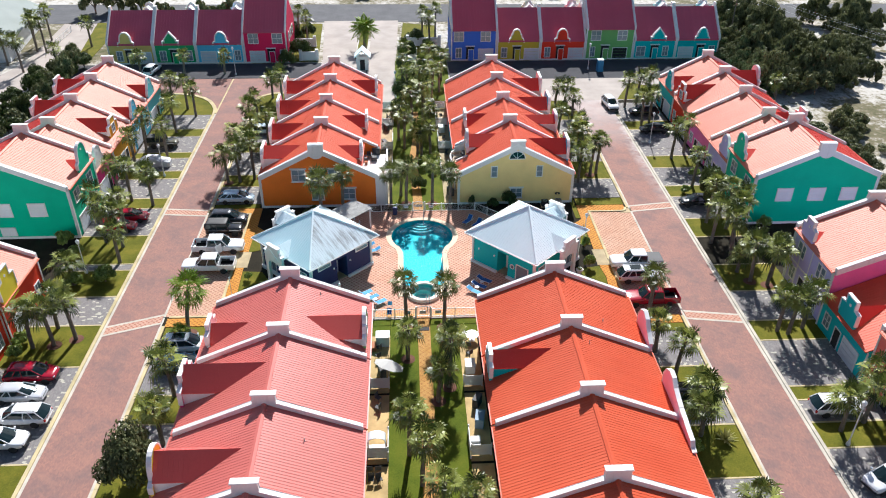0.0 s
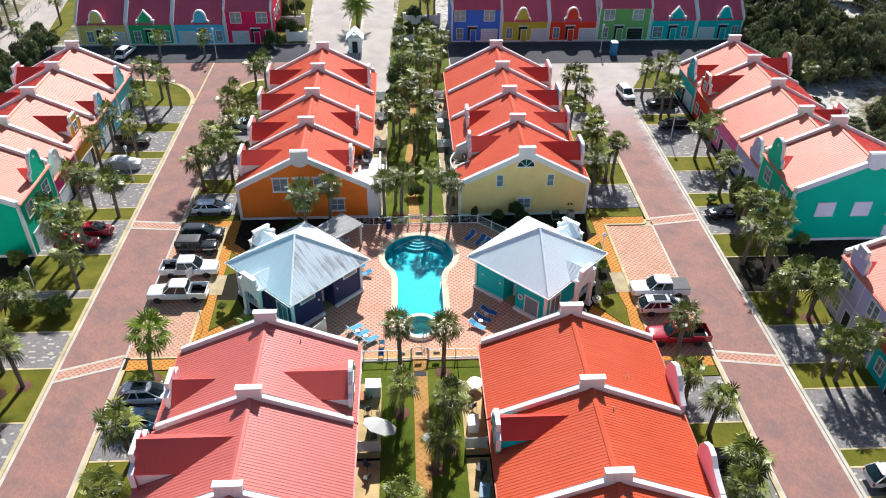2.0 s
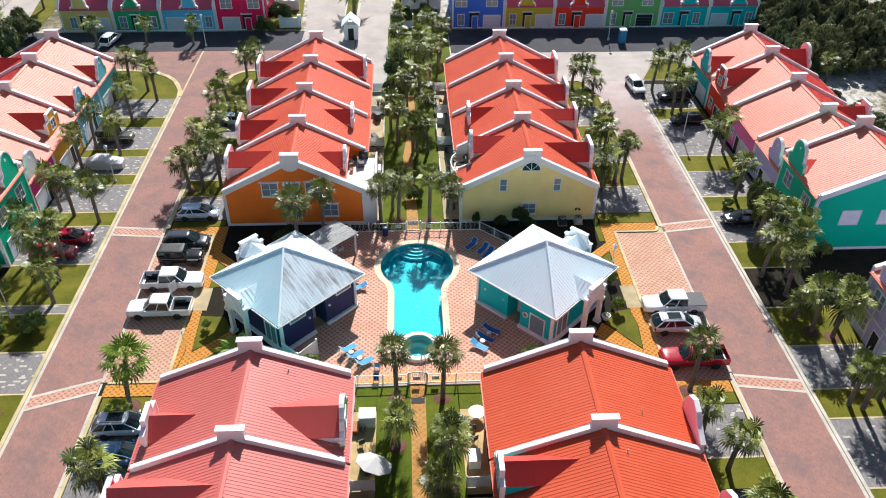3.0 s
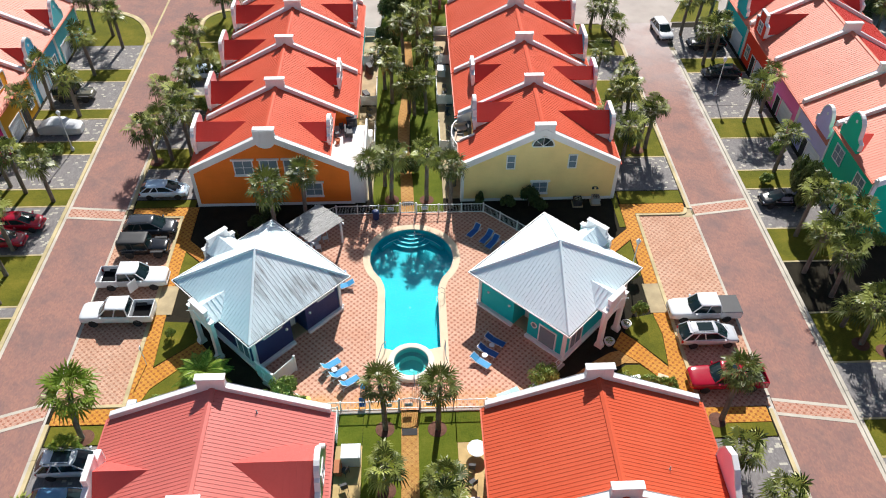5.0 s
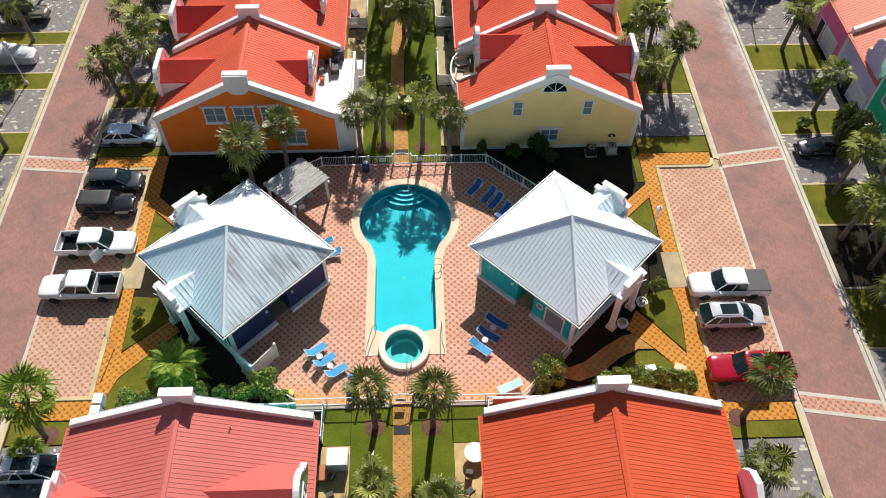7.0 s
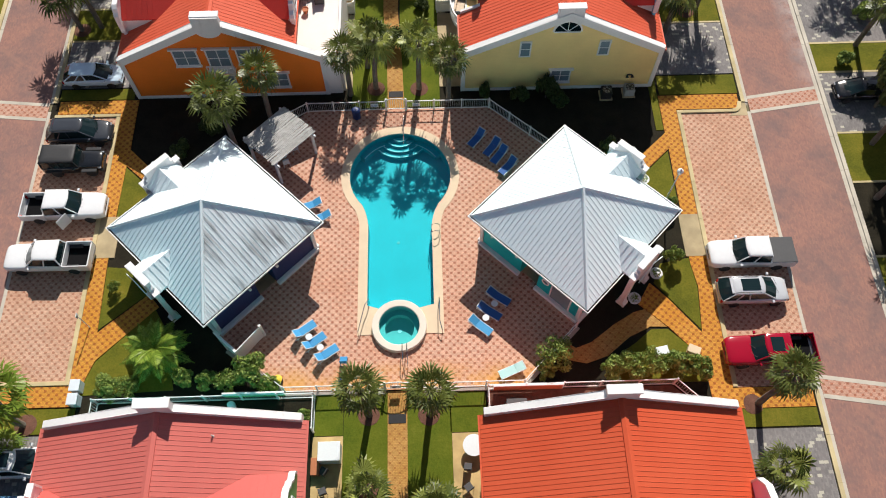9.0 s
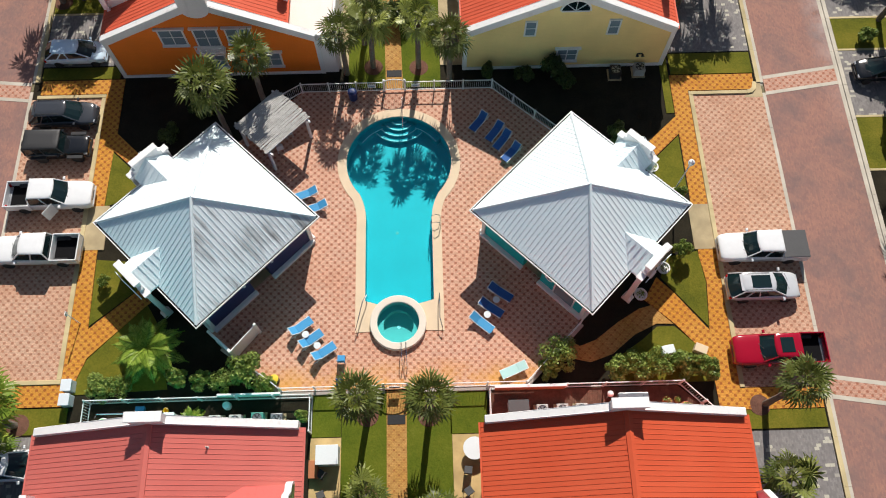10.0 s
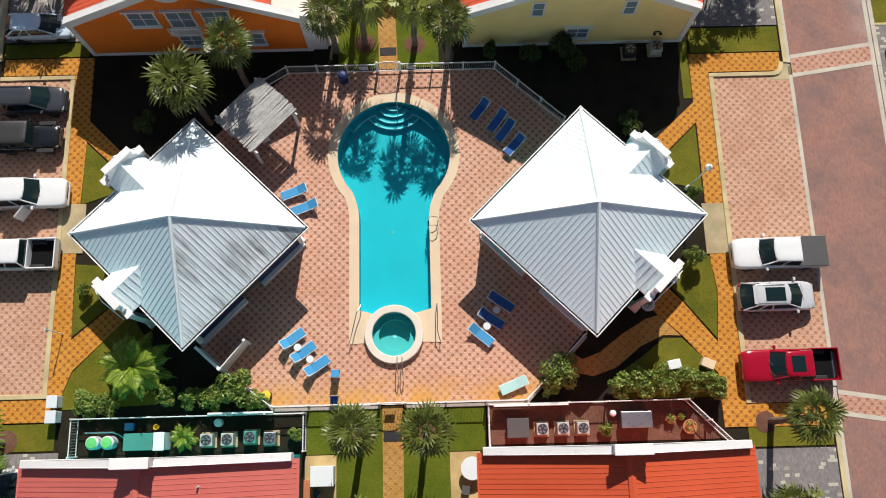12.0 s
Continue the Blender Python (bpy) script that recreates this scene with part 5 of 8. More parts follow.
townhouse(XO, 53.4, 62.2, "turquoise", M["roof_red"], "turquoise terraced house with red metal roof", eave=3.6, ridge=7.2, cap=8.1, street=-1, hw=8.0, ends=(False, False), dormers=[dict(side=-1, yc=4.6, w=2.4, top=5.2, face=6.2, style="block", colour="turquoise", fx=7.8)])
townhouse(XO, 44.6, 53.4, "coral", M["roof_salmon"], "tall coral terraced house with salmon metal roof", eave=6.2, ridge=9.4, cap=10.3, street=-1, hw=7.7)
townhouse(XO, 35.8, 44.6, "yellow", M["roof_salmon"], "yellow terraced house with salmon metal roof", eave=4.4, ridge=8.0, cap=8.9, street=-1, ends=(True, False))
red_house = townhouse(-XO, 62.2, 71.0, "red", M["roof_salmon"], "red and yellow terraced house with salmon metal roof", eave=4.6, ridge=8.2, cap=9.1, street=1, hw=8.0, dormers=[dict(side=1, yc=2.0, w=2.6, top=6.0, face=7.6, style="block", colour="lemon", fx=8.0)])
# unseen white panel, added so less red light bounces northwards
part("end_wall", prism(bmesh.new(), [(-7.7, 0), (7.7, 0), (7.7, 4.4), (0, 7.8), (-7.7, 4.4)], 8.8, 8.84, "y"), M["white"], red_house, "added white panel, unseen, that cuts red bounced light")
townhouse(-XO, 53.4, 62.2, "red", M["roof_red"], "red terraced house with red metal roof", eave=4.2, ridge=7.8, cap=8.7, street=1, hw=7.8, ends=(True, False))
townhouse(-XO, 44.6, 53.4, "aqua", M["roof_salmon"], "aqua terraced house with salmon metal roof", eave=4.2, ridge=7.8, cap=8.7, street=1, ends=(True, False))


def row_house(x0, x1, y, colour, tall, style, label, garage, door, windows, upper=(), gable=0.45):
    """A house of the far terrace: ridge along x, its front to the south."""
    w = x1 - x0
    house = thing("row_house", label, "house", pose(x0, y, 0), "houses of the far terrace")
    eave, ridge, back = (6.1, 10.8, 9.0) if tall else (3.95, 8.6, 8.6)
    part("wall", prism(bmesh.new(), [(0, 0), (0, eave), (back / 2 + 1, ridge - 0.1), (back + 3, eave), (back + 3, 0)], 0.05, w - 0.05, "x"), WALL[colour], house)
    dep = back / 2 + 1
    a = math.atan2(ridge - eave, dep)
    for s in (-1, 1):
        ye = dep + s * (dep + 0.3)
        ze = eave - 0.3 * math.tan(a)
        sl = part("roof_slope", slab(bmesh.new(), [(0.2, dep, ridge), (w - 0.2, dep, ridge), (w - 0.2, ye, ze), (0.2, ye, ze)], 0.12), M["roof_crimson"], house)
        if s < 0:
            n = int((w - 0.4) / 0.5)
            me = roof_panel_mesh((dep + 0.3) / math.cos(a), (w - 0.4) / n, M["roof_crimson"])
            for k in range(n):
                part("roof_panel", me, None, sl, m=pose(0.2 + k * (w - 0.4) / n, dep, ridge + 0.005, 0, 0, -90) @ Matrix.Rotation(a, 4, "Y"))
    for xx in (0.0, w - 0.3):
        part("parapet", prism(bmesh.new(), [(-0.35, eave - 0.4), (-0.35, eave + 0.3), (dep - 0.4, ridge + 0.3), (dep - 0.4, ridge + 0.8), (dep + 0.6, ridge + 0.8), (dep + 0.6, ridge + 0.2), (2 * dep + 0.4, eave)], xx, xx + 0.3, "x"), M["white"], house)
        part("corner_board", box(bmesh.new(), xx, xx + 0.25, -0.06, 0.1, 0, eave), M["trim"], house)
    if colour == "crimson":
        ew = part("end_wall", prism(bmesh.new(), [(0.1, 0.0), (2 * dep, 0.0), (2 * dep, eave - 0.1), (dep + 0.1, ridge + 0.1), (0.1, eave - 0.1)], w + 0.002, w + 0.08, "x"), WALL[colour], house, "crimson end wall with white windows")
        for yy, zz in ((2.5, 3.6), (5.0, 3.6), (7.5, 3.6), (3.5, 0.9)):
            window_unit(ew, pose(w + 0.09, yy, zz, 0, 0, 90), 1.1, 1.5)
    if garage:
        garage_unit(house, pose(w * garage, -0.01, 0), 2.7, 2.2, colour == "green")
    # no real recess: a flat black plate paints in the doorway's shade
    porch = part("entrance_recess", box(bmesh.new(), w * door - 0.75, w * door + 0.75, -0.025, 0.02, 0, 2.75), M["dark"], house, "black plate painted as a shaded entrance recess")
    door_unit(porch, pose(w * door + 0.15, -0.03, 0), 0.9, 2.1, WALL[colour])
    for f, ww in windows:
        window_unit(house, pose(w * f, -0.03, 0.6), ww, 1.8)
    part("door_hood", box(bmesh.new(), w * door - 0.9, w * door + 0.9, -0.3, 0.02, 2.75, 2.9), M["trim"], house)
    part("plinth", box(bmesh.new(), 0.25, w - 0.25, -0.05, 0.015, 0, 0.22), M["trim"], house)
    if tall:
        for f in upper:
            window_unit(house, pose(w * f, -0.03, 3.75), 1.75, 1.75)
    else:
        full = gable_line(style, 2.7, eave - 0.5, eave + 1.9)
        full = [(w * gable + p[0], p[1]) for p in full]
        fc = part("gable_face", prism(bmesh.new(), full, -0.12, 0.25, "y"), WALL[colour], house, "shaped front gable")
        part("face_coping", ring_strip(bmesh.new(), full, 0.2, -0.24, 0.32, "y"), M["white"], fc)
        box_y = bmesh.new()
        prism(box_y, [(w * gable - 1.0, eave - 0.1), (w * gable + 1.0, eave - 0.1), (w * gable, eave + 1.3)], 0.2, 2.6, "y")
        part("gable_back", box_y, M["roof_crimson"], fc)
        hat = gable_line(style, 2.6, ridge - 0.6, ridge + 0.9)
        part("rear_gable", prism(bmesh.new(), [(w * 0.8 + p[0], p[1]) for p in hat], dep + 2.4, dep + 2.7, "y"), M["white"], house)
        part("rear_gable_roof", prism(bmesh.new(), [(w * 0.8 - 1.2, ridge - 0.7), (w * 0.8 + 1.2, ridge - 0.7), (w * 0.8, ridge + 0.5)], dep + 0.4, dep + 2.4, "y"), M["white"], house)
    return house


# x range, colour, two storeys, gable style, garage, door, windows, upper windows, gable place
FAR_ROW = [
    (-56.8, -48.3, "mustard", False, "round", 0.76, 0.46, [(0.24, 1.0)], (), 0.42),
    (-48.3, -40.5, "forest", False, "point", None, 0.47, [(0.2, 1.1), (0.8, 1.4)], (), 0.42),
    (-40.5, -31.6, "sky", False, "round", 0.25, 0.56, [(0.86, 1.0)], (), 0.54),
    (-31.6, -23.4, "crimson", True, "", 0.3, 0.62, [(0.88, 0.9)], (0.24, 0.78), 0.5),
    (7.5, 16.3, "blue", True, "", 0.76, 0.42, [(0.17, 1.0)], (0.17, 0.75), 0.5),
    (16.3, 24.7, "olive", False, "scallop", 0.8, 0.46, [(0.17, 1.0)], (), 0.44),
    (24.7, 33.4, "red", False, "round", 0.79, 0.44, [(0.16, 1.0)], (), 0.47),
    (33.4, 42.8, "green", True, "", 0.72, 0.41, [(0.15, 0.9)], (0.2, 0.74), 0.5),
    (42.8, 51.1, "turquoise", False, "point", None, 0.5, [(0.18, 1.6), (0.76, 1.0)], (), 0.56),
    (51.1, 59.5, "turquoise", False, "scallop", 0.24, 0.58, [(0.84, 1.0)], (), 0.58),
]
for x0, x1, c, tall, st, ga, dr, wins, up, gb in FAR_ROW:
    row_house(x0, x1, 145.3, c, tall, st, c + " painted terraced house with crimson metal roof" + (", two storeys" if tall else ", shaped front gable"), ga, dr, wins, up, gb)


# ---------------------------------------------------------------- pool pavilions
def hip_panels(bm, c, half, z0, z1, k, step=0.3):
    """Seams of one triangular slope: k counts the four sides of the diamond."""
    ang = radians(45 + 90 * k)
    u = Vector((math.cos(ang), math.sin(ang), 0))
    v = Vector((-u.y, u.x, 0))
    ap = half / math.sqrt(2)
    base = Vector((c[0], c[1], 0))
    n = int(ap / step)
    for i in range(-n, n + 1):
        o = i * step
        run = ap - abs(o)
        if run < 0.2:
            continue
        lo = base + u * ap + v * o + Vector((0, 0, z0))
        hi = base + u * abs(o) + v * o + Vector((0, 0, z1 - (z1 - z0) * abs(o) / ap))
        d = (hi - lo).normalized()
        nrm = v.cross(d).normalized()
        if nrm.z < 0:
            nrm = -nrm
        vs = []
        for p in (lo, hi):
            for a, b in ((-0.018, 0.0), (-0.016, 0.024), (0.016, 0.024), (0.018, 0.0)):
                vs.append(bm.verts.new(p + v * a + nrm * b))
        for q in ((0, 1, 5, 4), (1, 2, 6, 5), (2, 3, 7, 6), (0, 3, 2, 1)):
            bm.faces.new([vs[j] for j in q])
    return bm


def eave_bar(bm, c, half, a0, a1, near, far, z0, z1):
    """A bar along one eave of a square roof set cornerwise, mitred at its ends."""
    ring = []
    for z in (z0, z1):
        for a, o in ((a0, near), (a1, near), (a1, far), (a0, far)):
            r = half + o * math.sqrt(2)
            ring.append(bm.verts.new((c[0] + r * math.cos(a), c[1] + r * math.sin(a), z)))
    for q in ((3, 2, 1, 0), (4, 5, 6, 7), (0, 1, 5, 4), (1, 2, 6, 5), (2, 3, 7, 6), (3, 0, 4, 7)):
        bm.faces.new([ring[n] for n in q])
    return bm


def pavilion(c, s, colour, label, stained):
    """A square pavilion set cornerwise with a hipped metal roof and two arched porches on its outer sides."""
    half, z0, z1 = 6.95, 3.9, 7.1
    pav = thing("pool_pavilion", label, "pavilion", pose(0, 0, 0), "pool pavilions")
    ctr = Vector((c[0], c[1], 0))
    R = 4.3
    wm = WALL[colour]
    rot = Matrix.Translation(ctr) @ pose(0, 0, 0, 0, 0, 45)
    t = 0.2
    deck_side = 3 if s < 0 else 2
    for k in range(4):
        m = rot @ pose(0, 0, 0, 0, 0, 90 * k)
        wall = bmesh.new()
        if k == deck_side:
            # two blocks with a recessed entrance between them
            box(wall, R - t, R, -R, -0.75, 0, 3.75, m)
            box(wall, R - t, R, 0.75, R, 0, 3.75, m)
            box(wall, R - t, R, -0.75, 0.75, 2.9, 3.75, m)
            for ya, yb in ((-0.95, -0.75), (0.75, 0.95)):
                box(wall, R - 1.5, R - t, ya, yb, 0, 3.75, m)
            box(wall, R - 1.7, R - 1.5, -0.95, 0.95, 0, 3.75, m)
        else:
            box(wall, R - t, R, -R, R, 0, 3.75, m)
        w = part("wall", wall, wm, pav)
        for ya, yb in (((-R - 0.1, -0.7), (0.7, R + 0.1)) if k == deck_side else ((-R - 0.1, R + 0.1),)):
            part("base_board", rbox(R - 0.02, R + 0.3, ya, yb, 0.0, 0.32, 0.03, 1), M["trim"], w, "broad white base ledge", m=m)
        for y in (-R, R):
            part("corner_post", box(bmesh.new(), R - 0.14, R + 0.1, y - 0.12, y + 0.12, 0.0, 3.75, m), M["trim"], w)
        if k == deck_side:
            door_unit(w, m @ pose(R - 1.5, 0, 0.0, 0, 0, 90), 0.95, 2.1, M["trim"])
            if s < 0:
                for y in (-2.45, 2.9):
                    window_unit(w, m @ pose(R + 0.01, y, 2.75, 0, 0, 90), 1.6, 0.36, False, 1, 1)
            else:
                door_unit(w, m @ pose(R + 0.01, 2.7, 0.05, 0, 0, 90), 1.5, 2.2, M["glass"])
                port = part("porthole", lathe(bmesh.new(), [(0.3, 0.0), (0.3, 0.07), (0.22, 0.07), (0.22, 0.02)], 20), M["trim"], w, "round white-framed window", m=m @ pose(R, 1.35, 1.75, 0, 90, 0))
                part("pane", lathe(bmesh.new(), [(0.22, 0.0), (0.22, 0.03), (0.01, 0.031)], 20), M["glass"], port)
            for y in (-1.2, 1.15 if s < 0 else -3.4):
                part("wall_light", lathe(bmesh.new(), [(0.1, 0.0), (0.12, 0.05), (0.08, 0.14), (0.01, 0.16)], 12), M["globe"], w, "small white round wall light", m=m @ pose(R, y, 2.1, 0, 90, 0))
        elif k == (0 if s < 0 else 1):
            window_unit(w, m @ pose(R + 0.01, -2.2, 2.75, 0, 0, 90), 1.6, 0.36, False, 1, 1)
        else:
            for y in (-2.7, 2.7):
                window_unit(w, m @ pose(R + 0.01, y, 0.35, 0, 0, 90), 1.5, 2.1, False, 1, 2)
    part("floor", box(bmesh.new(), -R + t, R - t, -R + t, R - t, -0.02, 0.08, rot), M["concrete"], pav)
    part("soffit", box(bmesh.new(), -4.9, 4.9, -4.9, 4.9, z0 - 0.13, z0 - 0.03, rot), M["white"], pav)
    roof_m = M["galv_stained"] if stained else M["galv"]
    for k in range(4):
        a0, a1 = radians(90 * k), radians(90 * k + 90)
        p0 = (c[0] + half * math.cos(a0), c[1] + half * math.sin(a0), z0)
        p1 = (c[0] + half * math.cos(a1), c[1] + half * math.sin(a1), z0)
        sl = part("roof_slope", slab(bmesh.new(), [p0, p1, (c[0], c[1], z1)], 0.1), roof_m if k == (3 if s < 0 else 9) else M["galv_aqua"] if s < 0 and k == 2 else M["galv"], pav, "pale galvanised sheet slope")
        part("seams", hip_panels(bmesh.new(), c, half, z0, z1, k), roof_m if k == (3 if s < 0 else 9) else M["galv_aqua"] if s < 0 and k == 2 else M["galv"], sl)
        part("gutter", eave_bar(bmesh.new(), c, half, a0, a1, 0.1, 0.16, z0 - 0.12, z0 + 0.0), M["trim"], pav, "white gutter lip")
        part("gutter_bed", eave_bar(bmesh.new(), c, half, a0, a1, -0.02, 0.1, z0 - 0.16, z0 - 0.11), M["dark"], pav, "dark gutter bed")
        part("hip_cap", tube(bmesh.new(), [(c[0] + half * 0.995 * math.cos(a0), c[1] + half * 0.995 * math.sin(a0), z0 + 0.03), (c[0], c[1], z1 + 0.04)], 0.11, 6), M["galv"], pav)
    for q in (45, -45):
        ang = q if s > 0 else 180 - q
        m = Matrix.Translation(ctr) @ pose(0, 0, 0, 0, 0, ang)
        porch = part("porch", bmesh.new(), M["white"], pav, "white porch with shaped parapet and two columns")
        w2, f = 1.3, 5.85
        part("porch_roof", prism(bmesh.new(), [(-w2, 4.0), (0, 5.0), (w2, 4.0), (w2, 3.88), (0, 4.88), (-w2, 3.88)], 2.2, f - 0.2, "x", m), M["galv"], porch)
        seam = bmesh.new()
        for i in range(10):
            xx = 2.5 + i * 0.4
            for sd in (-1, 1):
                pts = [(sd * 0.02, 5.0), (sd * w2, 4.0), (sd * w2, 4.03), (sd * 0.02, 5.03)]
                prism(seam, pts, xx, xx + 0.05, "x", m)
        part("seams", seam, M["galv"], porch)
        line = [(-1.5, 3.7), (-1.5, 4.3), (-1.12, 4.3), (-1.12, 4.62), (-0.95, 4.7), (-0.95, 5.15), (0.95, 5.15), (0.95, 4.7), (1.12, 4.62), (1.12, 4.3), (1.5, 4.3), (1.5, 3.7)]
        part("parapet", prism(bmesh.new(), [(-1.5, 2.75), (-1.0, 2.75)] + [(-1.0 * math.cos(radians(a)), 2.75 + 0.5 * math.sin(radians(a))) for a in range(15, 180, 15)] + [(1.0, 2.75), (1.5, 2.75)] + line[::-1], f - 0.3, f, "x", m), M["white"], porch)
        for ya, yb, z in ((-1.02, 1.02, 5.15), (-1.58, -1.08, 4.3), (1.08, 1.58, 4.3)):
            part("coping", rbox(f - 0.38, f + 0.08, ya, yb, z, z + 0.09, 0.02, 1), M["white"], porch, m=m)
        for y in (-1.2, 1.2):
            col = bmesh.new()
            pts = [(f + 0.2, 0.0), (f + 0.2, 0.3), (f + 0.02, 0.5), (f - 0.0, 2.8), (f - 0.3, 2.8), (f - 0.32, 0.5), (f - 0.45, 0.3), (f - 0.45, 0.0)]
            prism(col, pts, y - 0.24, y + 0.24, "y", m)
            part("column", col, M["white"], porch)
    return pav


PE, PW = (12.1, 75.33), (-11.75, 75.15)
pavilion(PE, 1, "turquoise", "turquoise pool pavilion with pale galvanised hip roof", False)
pavilion(PW, -1, "navy", "dark blue pool pavilion with weathered galvanised hip roof", True)


# ---------------------------------------------------------------- plants
def fan_frond(bm, d, rng, size, droop):
    """One fan leaf: a stalk along d and folded blades spread from its end, their tips hanging."""
    d = d.normalized()
    side = d.cross(Vector((0, 0, 1)))
    side = side.normalized() if side.length > 0.05 else Vector((1, 0, 0))
    up = side.cross(d).normalized()
    tip = d * size * 0.55 + Vector((0, 0, -droop * 0.14))
    w = 0.022 * size
    a = [bm.verts.new(p) for p in (side * w, -side * w, tip - side * w * 0.6, tip + side * w * 0.6)]
    bm.faces.new(a)
    root = bm.verts.new(tip)
    n = 13
    for i in range(n):
        th = radians(-112 + 224 * i / (n - 1)) + rng.uniform(-0.05, 0.05)
        dirn = d * math.cos(th) + side * math.sin(th) + up * (0.3 * abs(math.sin(th)) - 0.05)
        ln = size * (0.62 - 0.16 * abs(math.sin(th / 2))) * rng.uniform(0.85, 1.1)
        nrm = dirn.cross(up).normalized() * (size * 0.04)
        mid = tip + dirn * ln * 0.55 + Vector((0, 0, -droop * size * 0.02))
        end = tip + dirn * ln * 0.9 + Vector((0, 0, -droop * size * rng.uniform(0.18, 0.46)))
        l, r, e = bm.verts.new(mid + nrm), bm.verts.new(mid - nrm), bm.verts.new(end)
        bm.faces.new((root, l, r))
        bm.faces.new((l, e, r))


def feather_frond(bm, az, el, rng, size):
    """One feather leaf: an arched rib with leaflets on both sides."""
    h = Vector((math.cos(az), math.sin(az), 0))
    pts = []
    for i in range(9):
        t = i / 8
        pts.append(h * size * t * math.cos(el * (1 - 0.3 * t)) + Vector((0, 0, size * (math.sin(el) * t - (0.75 + 0.3 * math.cos(el)) * 0.55 * t * t))))
    side = h.cross(Vector((0, 0, 1)))
    for i in range(8):
        w = 0.02 * size
        q = [bm.verts.new(p) for p in (pts[i] - side * w, pts[i] + side * w, pts[i + 1] + side * w * 0.8, pts[i + 1] - side * w * 0.8)]
        bm.faces.new(q)
        for j in (0.05, 0.3, 0.55, 0.8):
            p = pts[i].lerp(pts[i + 1], j)
            f = (pts[i + 1] - pts[i]).normalized()
            ln = size * 0.27 * math.sin(math.pi * min(0.97, 0.12 + (i + j) / 8.6)) * rng.uniform(0.85, 1.1)
            for s in (-1, 1):
                e = p + (side * s * 0.8 + f * 0.55).normalized() * ln + Vector((0, 0, -0.42 * ln))
                m = p.lerp(e, 0.5)
                ww = f * size * 0.017
                bm.faces.new([bm.verts.new(v) for v in (p, m + ww, e, m - ww)])


def crown_dirs(rng, n, low):
    for i in range(n):
        az = i * 2.39996 + rng.uniform(-0.2, 0.2)
        f = i / (n - 1)
        el = radians(82 - (82 - low) * f ** 0.85) + rng.uniform(-0.12, 0.12)
        yield az, el, f


def trunk_mesh(h, r0, r1, lean, rng, boots=True):
    bm = bmesh.new()
    pts, n = [], 12
    for i in range(n + 1):
        t = i / n
        pts.append((lean[0] * t * t, lean[1] * t * t, h * t))
    tube(bm, pts, r0, 10, r1)
    for v in bm.verts:
        v.co.x += rng.uniform(-0.02, 0.02)
        v.co.y += rng.uniform(-0.02, 0.02)
    if boots:
        for k in range(26):
            a, z = k * 2.4, h - 0.1 - 0.035 * k
            p = Vector((lean[0] * (z / h) ** 2, lean[1] * (z / h) ** 2, z))
            o = Vector((math.cos(a), math.sin(a), 0))
            s = Vector((-o.y, o.x, 0)) * 0.05
            bm.faces.new([bm.verts.new(q) for q in (p + o * r1 * 0.9 - s, p + o * r1 * 0.9 + s, p + o * (r1 + 0.2) + Vector((0, 0, 0.26)))])
    return bm


PALM_T = {}
PALM_LABEL = {"cabbage": "cabbage palm with grey trunk and drooping fan leaves", "fan": "tall fan palm with large glossy leaves", "feather": "low feather-leaved palm with lush arching fronds", "date": "date palm with stout trunk and arching feather leaves"}


